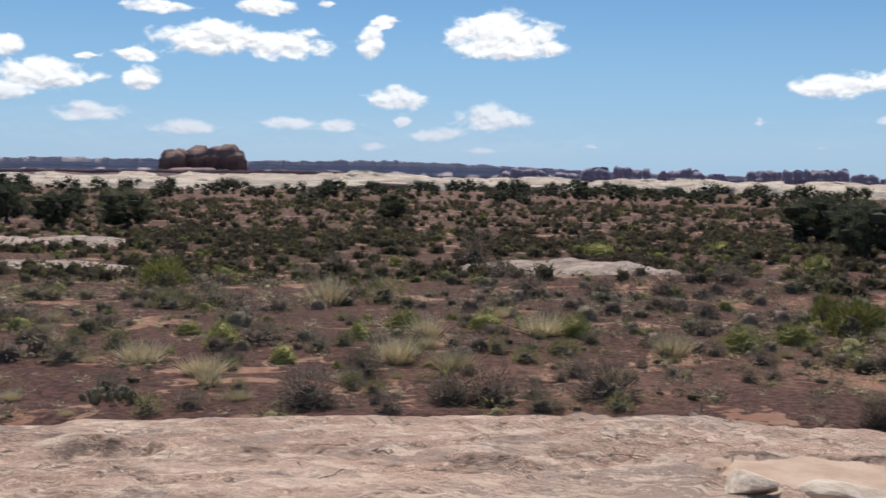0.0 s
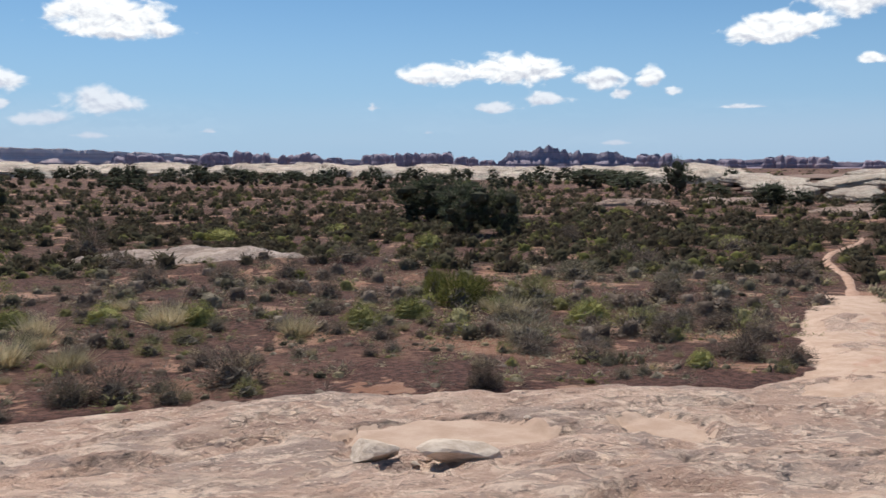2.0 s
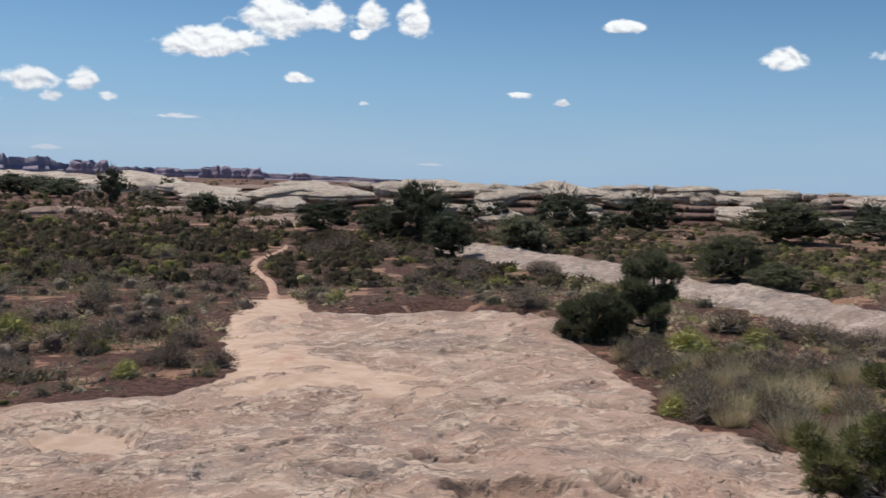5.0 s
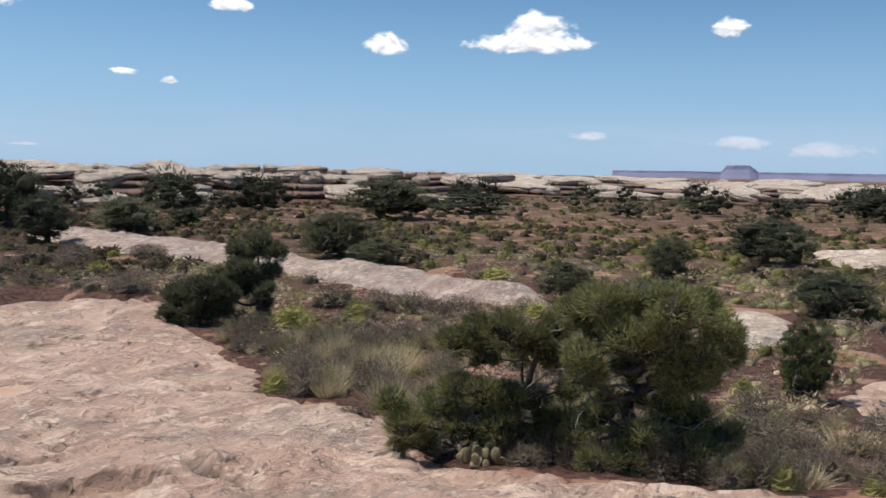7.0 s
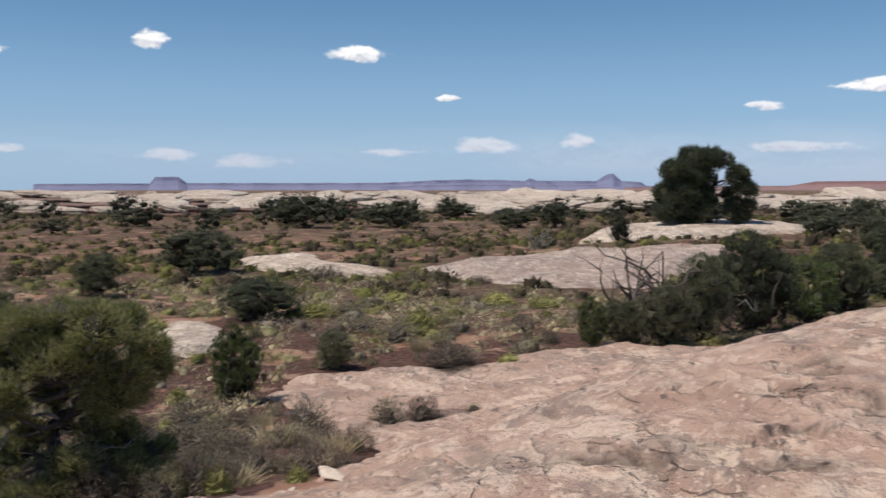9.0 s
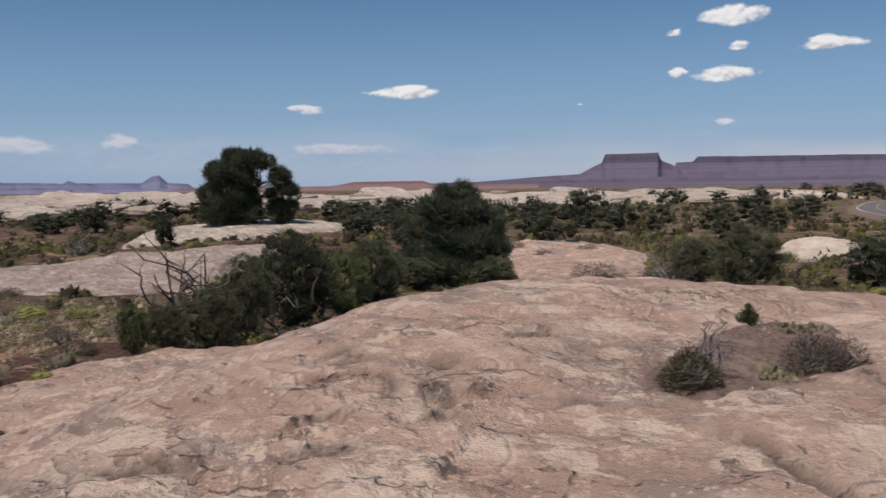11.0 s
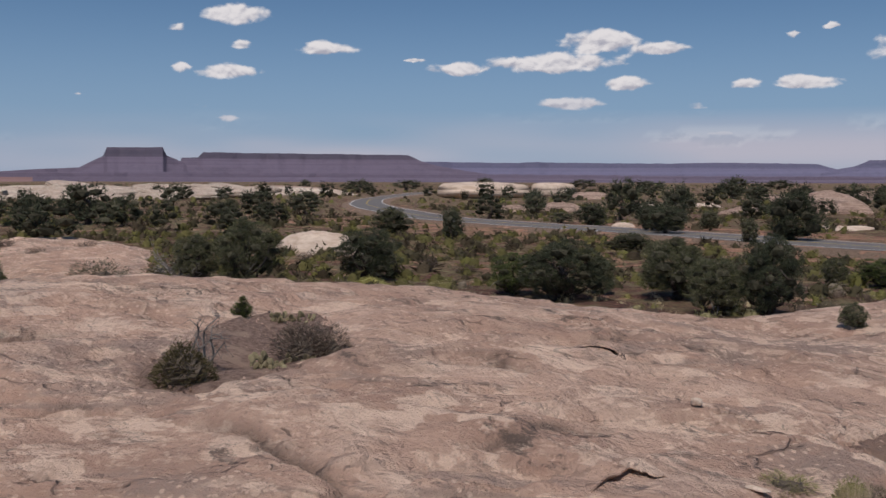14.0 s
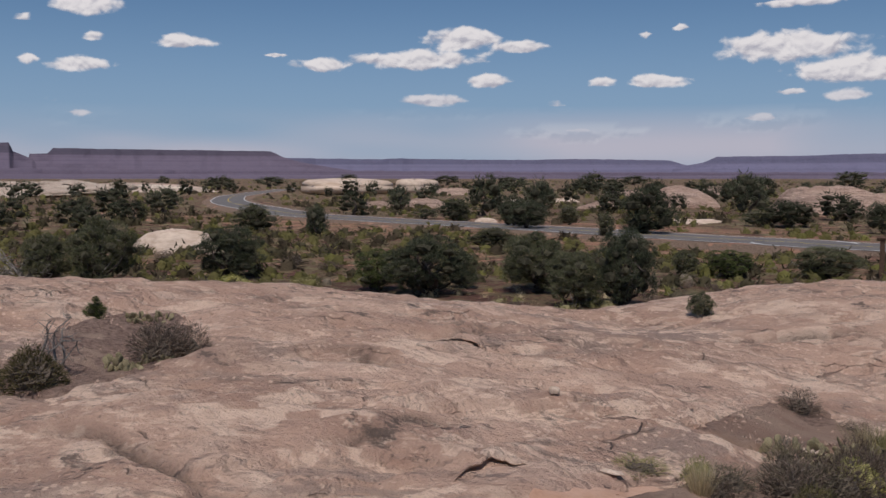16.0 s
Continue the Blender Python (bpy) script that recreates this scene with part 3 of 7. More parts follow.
SEAMS_FRONT = [
    ([(4.58, 8.27), (4.99, 8.22), (5.16, 7.77)], 0.06),
    ([(4.11, 10.74), (4.03, 9.96), (4.21, 9.73)], 0.07),
    ([(3.94, 8.2), (3.6, 7.5), (4.15, 7.65)], 0.06),
    ([(-5.95, 8.97), (-6.19, 9.77), (-5.58, 9.56), (-5.17, 9.3)], 0.08),
    ([(-3.71, 9.3), (-3.5, 9.59)], 0.07),
    ([(-1.8, 9.29), (-1.58, 9.61), (-1.27, 9.47)], 0.06),
]


def from_line(x, y, line):
    """Distance to a line of points, and how far off its ends a place lies along it, 0 to 1."""
    best, at = np.full(np.shape(x), 99.0), np.zeros(np.shape(x))
    for k, ((ax, ay), (bx, by)) in enumerate(zip(line, line[1:])):
        dx, dy = bx - ax, by - ay
        w = np.clip(((x - ax) * dx + (y - ay) * dy) / (dx * dx + dy * dy), 0, 1)
        d = np.hypot(x - ax - w * dx, y - ay - w * dy)
        at = np.where(d < best, (k + w) / (len(line) - 1), at)
        best = np.minimum(best, d)
    return best, at


def seams(x, y):
    """The steps' relief, and the shade painted as dark lines along them."""
    z, dark = np.zeros(np.shape(x)), np.zeros(np.shape(x))
    wx, wy = x + 0.16 * (fbm(x * 2.4, y * 2.4, 3, 95) - 0.5), y + 0.16 * (fbm(x * 2.4, y * 2.4, 3, 96) - 0.5)
    r = np.hypot(x - 0.2, y + 0.6)
    for line, deep in SEAMS_EAST + SEAMS_SOUTH + SEAMS_NORTH + SEAMS_FRONT:
        mx, my = np.mean(line, 0)
        size = 1.2 + max(math.dist(line[0], q) for q in line)
        near = np.hypot(x - mx, y - my) < size
        if not near.any():
            continue
        d, at = from_line(wx[near], wy[near], line)
        taper = np.sin(math.pi * np.clip(at, 0.04, 0.96)) ** 0.5
        beyond = r[near] > math.hypot(mx - 0.2, my + 0.6)
        cut = np.exp(-((d / 0.07) ** 2))
        z[near] += 1.7 * taper * deep * (0.5 * np.exp(-((d / 0.35) ** 2)) * beyond - cut)
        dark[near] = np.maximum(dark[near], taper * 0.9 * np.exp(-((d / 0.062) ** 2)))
    return z, dark


def rock_detail(x, y):
    """The relief of weathered rock: swells, thin broken sheets and pits."""
    c, s = math.cos(radians(32)), math.sin(radians(32))
    u, v = x * c + y * s, -x * s + y * c
    swell = 0.16 * (fbm(x * 0.28, y * 0.28, 3, 2) - 0.5) + 0.05 * (fbm(u * 0.7, v * 1.5, 4, 3) - 0.5)
    lev = fbm(u * 0.45, v * 1.1, 5, 12) * 9.0
    step = np.floor(lev) + np.clip((lev - np.floor(lev)) / 0.22, 0, 1)
    pits = -0.07 * np.clip((fbm(u * 1.1, v * 2.4, 3, 21) - 0.60) / 0.06, 0, 1)
    flake = 0.0
    for fx, fy, head, length in FLAKES:
        a, b = math.sin(radians(head)), math.cos(radians(head))
        p, q = (x - fx) * a + (y - fy) * b, -(x - fx) * b + (y - fy) * a + 0.25 * (fbm(x * 2.2, y * 2.2, 3, 40) - 0.5)
        fade = np.clip(1.4 - np.abs(p) / (0.5 * length) * 1.4, 0, 1)
        flake = flake + 0.07 * fade * np.clip(q / 0.05, 0, 1) * np.exp(-np.maximum(q, 0) / 0.9)
    swell = swell + 0.075 * (fbm(u * 0.9, v * 2.8, 4, 33) - 0.5)
    swell = swell + 0.11 * (fbm(u * 1.5, v * 3.0, 3, 71) - 0.5) + 0.035 * (fbm(u * 3.4, v * 6.2, 3, 72) - 0.5)
    return swell + 0.022 * step - 0.08 + pits + flake + 0.02 * (fbm(x * 6, y * 6, 3, 15) - 0.5)


def quad_mesh(name, pts, rows, cols, keep=None, closed=False):
    """A mesh of quads over a grid of rows by cols points."""
    i = np.arange(rows * cols).reshape(rows, cols)
    nxt = np.roll(i, -1, 1) if closed else i
    if closed:
        q = np.stack([i[:-1], nxt[:-1], nxt[1:], i[1:]], -1).reshape(-1, 4)
    else:
        q = np.stack([i[:-1, :-1], i[:-1, 1:], i[1:, 1:], i[1:, :-1]], -1).reshape(-1, 4)
    if keep is not None:
        q = q[keep.ravel()[q].any(1)]
    used = np.unique(q)
    remap = np.zeros(rows * cols, np.int64)
    remap[used] = np.arange(len(used))
    return raw_mesh(name, pts.reshape(-1, 3)[used], remap[q])


def raw_mesh(name, verts, faces, smooth=True):
    """A mesh from arrays of points and of faces that all have the same number of corners."""
    faces = np.asarray(faces)
    n = faces.shape[1]
    me = bpy.data.meshes.new(name)
    me.vertices.add(len(verts))
    me.vertices.foreach_set("co", np.asarray(verts, np.float32).ravel())
    me.loops.add(faces.size)
    me.loops.foreach_set("vertex_index", faces.astype(np.int32).ravel())
    me.polygons.add(len(faces))
    me.polygons.foreach_set("loop_start", np.arange(len(faces), dtype=np.int32) * n)
    me.polygons.foreach_set("use_smooth", np.full(len(faces), smooth))
    me.update(calc_edges=True)
    return me


def placed(name, me, mat, parent=None, label=""):
    ob = new(name, me)
    if not me.materials:
        me.materials.append(mat)
    elif me.materials[0] != mat:
        ob.material_slots[0].link = "OBJECT"
        ob.material_slots[0].material = mat
    if parent:
        ob.parent = parent
    return tagged(ob, label) if label else ob


# Places where orange soil lies bare between shrubs: x, y, reach.
BARE_SPOTS = [(58, 22, 8), (50, 8, 7), (66, 30, 7), (56, -4, 7), (62, 6, 8), (30, -38, 6), (16, -40, 5), (4, 17.5, 2.0), (-1.5, 15.4, 1.6), (6, 27, 2.5)]

# Soil: one sheet from the standing point to the horizon.
turns = np.radians(np.r_[np.arange(-42, 192, 0.75), np.arange(192, 318, 3.0)])
rings = np.r_[0.01, 3.0, np.geomspace(6.0, 45, 130), np.geomspace(46, 400, 80), np.geomspace(420, 4900, 24)]
A, R = np.meshgrid(turns, rings)
X, Y = 0.2 + R * np.sin(A), -0.6 + R * np.cos(A)
edge = np.where(R < 90, rock_edge(X, Y), -5.0)
Z = land(X, Y) - 0.35 * np.clip((edge + 0.05) / 0.5, 0, 1)
close = np.clip((60 - R) / 40, 0, 1)
Z += close * (0.07 * (fbm(X * 1.3, Y * 1.3, 4, 50) - 0.5) + 0.05 * (fbm(X * 2.9, Y * 2.9, 3, 51) - 0.5))
for pocket in POCKETS:
    Z -= 0.2 * np.clip(inside(X, Y, pocket) / 0.2 + 1.5, 0, 1)
Z = np.where(R > 420, np.minimum(Z, 0.3), Z)
me = quad_mesh("ground", np.stack([X, Y, Z], -1), len(rings), len(turns), closed=True)
Q = np.degrees(A) % 360
litter = np.clip((R - 15) / 22, 0, 1) * np.where((Q > 118) & (Q < 205), 0.95, np.where((Q > 45) & (Q < 200), 0.62, 0.18)) * np.clip(0.25 + 1.5 * fbm(X * 0.07, Y * 0.07, 3, 88), 0, 1)
along = np.minimum(from_line(X, Y, [(-20, -45), (2, -52), (15.8, -61), (33, -70), (57, -92)])[0], 99)
bare = 0.9 * np.exp(-(((along - 7) / 5) ** 2)) * (Y > -75)
for bx, by, size in BARE_SPOTS:
    bare = np.maximum(bare, 0.9 * np.exp(-(((X - bx) ** 2 + (Y - by) ** 2) / size**2)))
me.attributes.new("bare", "FLOAT", "POINT").data.foreach_set("value", bare.ravel().astype(np.float32))
me.attributes.new("litter", "FLOAT", "POINT").data.foreach_set("value", litter.ravel().astype(np.float32))
tagged(placed("ground", me, SOIL), "dark crusted desert soil with bare red sand between shrubs", "ground", kind="structure")

# Bare rock: the shelf that the camera stands on, and the slabs beyond it.
turns = np.radians(np.r_[np.arange(-42, 192, 0.42), np.arange(192, 318, 3.0)])
rings = np.r_[0.004, 0.3, 0.8, 1.5, np.geomspace(2.4, 24.5, 270)]
A, R = np.meshgrid(turns, rings)
X, Y = 0.2 + R * np.sin(A), -0.6 + R * np.cos(A)
main = inside(X, Y, SHELF_FRONT + SHELF_SIDE + SHELF_BACK)
edge = np.where(main > -1.5, rock_edge(X, Y), -9)
lip = np.where(edge > 0, 0.05 * (1 - np.exp(-edge / 0.2)), 0.7 * np.maximum(edge, -1.2))
Z = floors(X, Y, land(X, Y) + lip + (rock_detail(X, Y) + hollows(X, Y) + seams(X, Y)[0]) * np.clip(edge / 0.6 + 0.4, 0.1, 1))
me = quad_mesh("slickrock_shelf", np.stack([X, Y, Z], -1), len(rings), len(turns), edge > -0.8, True)
spots = np.array([q.co[:2] for q in me.vertices])
me.attributes.new("lichen_shade", "FLOAT", "POINT").data.foreach_set("value", np.maximum(lichen_shade(spots[:, 0], spots[:, 1]), seams(spots[:, 0], spots[:, 1])[1]).astype(np.float32))
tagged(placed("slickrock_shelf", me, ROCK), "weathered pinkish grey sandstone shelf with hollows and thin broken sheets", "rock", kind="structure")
for number, slab in enumerate(SLABS):
    ring = np.array(slab)
    (x0, y0), (x1, y1) = ring.min(0) - 1.2, ring.max(0) + 1.2
    n, m = int((x1 - x0) / 0.22), int((y1 - y0) / 0.22)
    X, Y = np.meshgrid(np.linspace(x0, x1, n), np.linspace(y0, y1, m))
    edge = inside(X, Y, slab) + 0.45 * (fbm(X * 0.9, Y * 0.9, 3, 5) - 0.5) * 2 + 0.14 * (fbm(X * 4.1, Y * 4.1, 3, 8) - 0.5) * 2
    lip = np.where(edge > 0, (0.22 if len(slab) > 5 else 0.1) * (1 - np.exp(-edge / 0.5)), 0.8 * np.maximum(edge, -1.2))
    Z = land(X, Y) + lip + rock_detail(X, Y) * np.clip(edge / 0.8 + 0.2, 0.1, 1.6)
    tagged(placed("rock_slab", quad_mesh("rock_slab", np.stack([X, Y, Z], -1), m, n, edge > -0.7), CREAM_SLAB if number in (2, 4, 6) else ROCK if number == 5 else PALE_ROCK), "low pale sandstone slab bare among desert shrubs", "rock", "sandstone slabs", kind="structure")


def height(x, y):
    return float(land(np.array(float(x)), np.array(float(y))))


def rock_top(x, y):
    """The height of the shelf's bare rock."""
    edge = rock_edge(x, y)
    lip = np.where(edge > 0, 0.05 * (1 - np.exp(-edge / 0.2)), 0.7 * np.maximum(edge, -1.2))
    return floors(x, y, land(x, y) + lip + (rock_detail(x, y) + hollows(x, y) + seams(x, y)[0]) * np.clip(edge / 0.6 + 0.4, 0.1, 1))


# Sand that lies in the hollows and is trodden out from the trail over the rock.
def sand_patch(ring, mat, label, thick=0.02, soft=0.3):
    ring = np.array(ring, float)
    (x0, y0), (x1, y1) = ring.min(0) - 0.3, ring.max(0) + 0.3
    n, m = int((x1 - x0) / 0.07), int((y1 - y0) / 0.07)
    x, y = np.meshgrid(np.linspace(x0, x1, n), np.linspace(y0, y1, m))
    within = inside(x, y, ring) + 0.5 * (fbm(x * 1.3, y * 1.3, 4, 68) - 0.5)
    edge = rock_edge(x, y)
    base = np.maximum(rock_top(x, y), land(x, y) - 0.35 * np.clip((edge + 0.05) / 0.5, 0, 1) + 0.03)
    smooth = base * 0.35 + 0.65 * (land(x, y) + 0.05 + (base - land(x, y) - 0.05).mean()) if soft > 0.35 else base
    z = smooth + thick * np.clip(within / soft, -1, 1) - 0.02 * (within < 0)
    return tagged(placed("sand_patch", quad_mesh("sand_patch", np.stack([x, y, z], -1), m, n, within > -0.25), mat), label, "sand", "sandy patches", kind="structure")


for cx, cy, a, b, turn, deep in HOLLOWS[:2]:
    k = np.radians(np.arange(0, 360, 24))
    p, q = 1.05 * a * np.cos(k), 1.05 * b * np.sin(k)
    cs, sn = math.cos(radians(turn)), math.sin(radians(turn))
    sand_patch(np.stack([cx + p * cs - q * sn, cy + p * sn + q * cs], -1), SAND, "flat pale sand filling a shallow hollow in the rock", 0.03, 0.25)
sand_patch([(12.6, 20.2), (14.2, 22.6), (15.1, 22.3), (13.9, 19.6), (12.6, 17.8), (10.7, 14.5), (11.0, 12.9), (11.4, 11.7), (10.1, 10.6), (9.2, 11.4), (7.7, 12.4), (9.1, 14.4), (10.6, 17.4)], APRON_SAND, "pale orange sand trodden out over the rock from the trail", 0.035, 0.6)
sand_patch([(1.35, -5.15), (1.62, -5.3), (1.5, -5.75), (1.28, -6.1), (1.05, -5.8), (1.1, -5.3)], TRAIL_SAND, "pale orange sand beside the soil pocket", 0.02, 0.2)

TRAIL = [(8.2, 11.6), (9.8, 14.4), (11.6, 17.3), (13.4, 20.2), (14.6, 22.2), (16.9, 26.0), (20.3, 32.7), (23.4, 36.6), (25.6, 38.8), (29.8, 44.8)]


def ribbon(path, half, lift, fine=6, droop=0.03):
    """Points across and along a band that follows the land."""
    p = np.array(path, float)
    at = np.linspace(0, len(p) - 1, (len(p) - 1) * fine + 1)
    k = np.minimum(at.astype(int), len(p) - 2)
    w = (at - k)[:, None]
    p0, p1, p2, p3 = p[np.maximum(k - 1, 0)], p[k], p[k + 1], p[np.minimum(k + 2, len(p) - 1)]
    c = 0.5 * (2 * p1 + (p2 - p0) * w + (2 * p0 - 5 * p1 + 4 * p2 - p3) * w**2 + (3 * p1 - p0 - 3 * p2 + p3) * w**3)
    d = np.gradient(c, axis=0)
    d /= np.linalg.norm(d, axis=1)[:, None]
    side = np.stack([d[:, 1], -d[:, 0]], 1)
    return c, side


c, side = ribbon(TRAIL, 0.4, 0.02, 14)
wide = np.interp(np.linspace(0, 1, len(c)), [0, 0.12, 0.25, 0.36, 0.45, 1], [0.4, 0.8, 0.8, 0.5, 0.28, 0.2]) * (0.85 + 0.4 * fbm(c[:, 0] * 1.2, c[:, 1] * 1.2, 3, 60))
q = np.linspace(-1, 1, 9)
X, Y = c[:, None, 0] + side[:, None, 0] * wide[:, None] * q, c[:, None, 1] + side[:, None, 1] * wide[:, None] * q
rocky = np.clip(rock_edge(X, Y) / 0.3, 0, 1)
ends = np.minimum(np.arange(len(c)), np.arange(len(c))[::-1])[:, None]
Z = land(X, Y) + 0.045 + 0.035 * rocky - (0.06 + 0.3 * fbm(X * 2.2, Y * 2.2, 3, 62)) * np.abs(q) ** 2.5 - 0.25 * np.clip(1 - ends / 10, 0, 1) + 0.02 * (fbm(X * 3, Y * 3, 3, 61) - 0.5)
tagged(placed("sand_trail", quad_mesh("sand_trail", np.stack([X, Y, Z], -1), len(c), 9), TRAIL_SAND), "trodden footpath of orange sand between shrubs", "path", kind="structure")

# Gravel in the soil pockets of the shelf.
for pocket in POCKETS:
    ring = np.array(pocket)
    (x0, y0), (x1, y1) = ring.min(0) - 0.5, ring.max(0) + 0.5
    n, m = int((x1 - x0) / 0.06), int((y1 - y0) / 0.06)
    X, Y = np.meshgrid(np.linspace(x0, x1, n), np.linspace(y0, y1, m))
    within = inside(X, Y, pocket) - 0.06 + 0.2 * (fbm(X * 2, Y * 2, 3, 65) - 0.5)
    Z = land(X, Y) + 0.02 - 0.25 * np.clip((-within - 0.05) / 0.25, 0, 1) + 0.05 * (fbm(X * 5, Y * 5, 4, 66) - 0.5) - 0.16 * np.clip(within, 0, 0.6)
    tagged(placed("gravel_pocket", quad_mesh("gravel_pocket", np.stack([X, Y, Z], -1), m, n, within > -0.5), GRAVEL), "brown gravelly soil in a hollow of the rock", "soil", kind="structure")

    g = np.random.default_rng(66)
    stones, n = [], 800
    px, py = x0 + (x1 - x0) * g.random(n), y0 + (y1 - y0) * g.random(n)
    ok = inside(px, py, pocket) > -0.05
    for sx, sy in zip(px[ok], py[ok]):
        stone = np.array([[1, 0, 0], [-1, 0, 0], [0, 1, 0], [0, -1, 0], [0, 0, 1], [0, 0, -1.0]]) * (0.006 + 0.026 * g.random(3) ** 2) + 0.005 * g.standard_normal((6, 3))
        stones.append((stone + (sx, sy, float(land(np.array(sx), np.array(sy))) + 0.015 - 0.16 * min(0.6, max(0.0, float(inside(np.array(sx), np.array(sy), pocket))))), np.array([[0, 2, 4], [2, 1, 4], [1, 3, 4], [3, 0, 4], [2, 0, 5], [1, 2, 5], [3, 1, 5], [0, 3, 5]])))
    at, vs, fs = 0, [], []
    for v, f in stones:
        vs.append(v)
        fs.append(f + at)
        at += 6
    tagged(placed("gravel", raw_mesh("gravel", np.concatenate(vs), np.concatenate(fs), False), ROCK), "small pale stones strewn over the brown soil", "gravel", kind="stuff")

# The road.
ROAD_GRAVEL = soil_material("road_shoulder_gravel", (0.16, 0.11, 0.08), (0.30, 0.21, 0.15), (0.40, 0.31, 0.24), 1.5)
ROAD = [(-60, -36), (-30, -42), (-2.1, -49.6), (2, -51.8), (8, -56.0), (15.8, -61.0), (25.2, -66), (33, -70), (45, -78.5), (57.5, -92), (68, -103.5), (83.5, -125), (108, -164), (128, -205), (142, -240), (150, -270), (170, -320), (205, -400)]
c, side = ribbon(ROAD, 4, 0.1, 16)


def band(name, lo, hi, lift, mat, label, category, keep=None, cols=5, skirt=0.0, parent=None):
    q = np.linspace(lo, hi, cols)
    X, Y = c[:, None, 0] + side[:, None, 0] * q, c[:, None, 1] + side[:, None, 1] * q
    level = np.convolve(np.pad(land(c[:, 0], c[:, 1]), 14, mode="edge"), np.ones(29) / 29, mode="valid")
    Z = np.repeat(level[:, None], cols, 1) + lift + 0 * q
    if skirt:
        Z[:, 0] -= skirt
        Z[:, -1] -= skirt
    ok = None if keep is None else np.repeat(keep[:, None], cols, 1)
    ob = placed(name, quad_mesh(name, np.stack([X, Y, Z], -1), len(c), cols, ok), mat, parent, label)
    return tagged(ob, category=category, kind="structure") if category else ob


road = band("road", -2.75, 2.75, 0.17, ASPHALT, "two-lane grey asphalt road curving through desert scrub", "road", cols=13, skirt=0.06)
band("road_shoulder", -4.6, 4.6, 0.15, ROAD_GRAVEL, "sloping gravel shoulder of the road", "road shoulder", cols=9, skirt=0.55)
band("edge_line", -2.48, -2.34, 0.182, WHITE_LINE, "white painted edge line", "", parent=road, cols=2)
band("edge_line", 2.34, 2.48, 0.182, WHITE_LINE, "white painted edge line", "", parent=road, cols=2)
band("centre_line", -0.06, 0.06, 0.182, YELLOW_LINE, "yellow painted centre line", "", parent=road, cols=2)


# ---- sky backdrop: cumulus and thin cloud, far behind everything ----
# Clouds: bearing, height, half width and half height, in degrees.
CLOUDS_0 = [(-35.2, 6.8, 0.82, 0.66), (-33.7, 5.3, 2.80, 0.91), (-35.4, 4.3, 1.15, 0.49), (-31.4, 6.4, 0.66, 0.25), (-28.8, 6.6, 1.15, 0.41), (-28.5, 5.3, 0.99, 0.74), (-31.2, 3.4, 2.14, 0.58), (-27.6, 9.2, 2.14, 0.36), (-24.6, 7.8, 3.13, 1.07), (-20.8, 7.5, 2.80, 0.91), (-21.6, 9.5, 1.81, 0.49), (-18.4, 9.8, 0.66, 0.25), (-15.8, 7.7, 0.74, 1.15), (-14.9, 8.9, 0.82, 0.41), (-26.0, 2.7, 1.98, 0.53), (-20.5, 3.1, 1.81, 0.49), (-17.3, 3.0, 1.48, 0.43), (-14.4, 4.6, 2.06, 0.74)]
CLOUDS_1 = [(-8.2, 8.4, 2.96, 1.32), (-8.2, 7.6, 3.62, 0.82), (-8.8, 3.6, 2.14, 0.86), (-15.6, 1.8, 0.82, 0.36), (-11.9, 2.6, 1.81, 0.53), (-13.9, 3.3, 0.66, 0.33), (-9.4, 1.7, 1.65, 0.30), (-3.1, 2.0, 0.66, 0.20)]
CLOUDS_3 = [(10.1, 5.3, 2.47, 0.74), (14.3, 5.6, 3.13, 0.91), (19.2, 5.0, 1.40, 0.69), (22.0, 5.1, 0.79, 0.69), (23.3, 4.3, 0.58, 0.33), (20.4, 4.1, 0.74, 0.26), (16.3, 3.9, 1.56, 0.43), (13.4, 3.4, 1.32, 0.36), (6.2, 3.4, 0.41, 0.33), (9.4, 2.0, 0.58, 0.20), (27.2, 3.4, 1.65, 0.16), (28.3, 7.5, 2.47, 0.82), (20.0, 1.4, 0.99, 0.20)]
CLOUDS_7 = [(32.4, 9.2, 2.14, 1.32), (29.1, 7.8, 2.80, 0.69), (35.3, 9.2, 0.99, 0.99), (37.7, 9.3, 0.99, 0.91), (40.3, 9.3, 0.91, 1.07), (37.0, 8.3, 0.66, 0.26), (33.6, 5.8, 0.82, 0.36), (37.3, 4.5, 0.33, 0.20), (46.3, 5.2, 0.82, 0.20), (48.8, 4.8, 0.63, 0.20), (19.9, 1.4, 0.82, 0.16), (27.1, 3.4, 1.32, 0.13), (41.2, 1.1, 1.15, 0.13)]
CLOUDS_14 = [(60.9, 7.3, 1.23, 0.69), (69.0, 7.5, 3.46, 0.66), (69.5, 8.3, 1.98, 0.99), (80.1, 8.3, 0.95, 0.53), (48.8, 4.8, 0.53, 0.23), (46.4, 5.2, 0.82, 0.20), (52.1, 9.1, 1.23, 0.40), (72.5, 2.3, 1.32, 0.30), (81.0, 2.0, 1.81, 0.43), (85.4, 1.7, 2.63, 0.59)]
CLOUDS_18 = [(91.7, 7.8, 1.73, 0.53), (96.9, 5.3, 0.86, 0.23), (114.0, 4.7, 0.66, 0.26), (119.9, 5.6, 1.81, 0.41), (99.1, 2.6, 2.80, 0.56), (104.3, 2.8, 1.15, 0.53), (93.2, 2.2, 1.98, 0.33), (116.0, 2.4, 3.62, 0.43), (73.0, 2.3, 0.82, 0.16), (81.1, 2.1, 1.98, 0.30)]
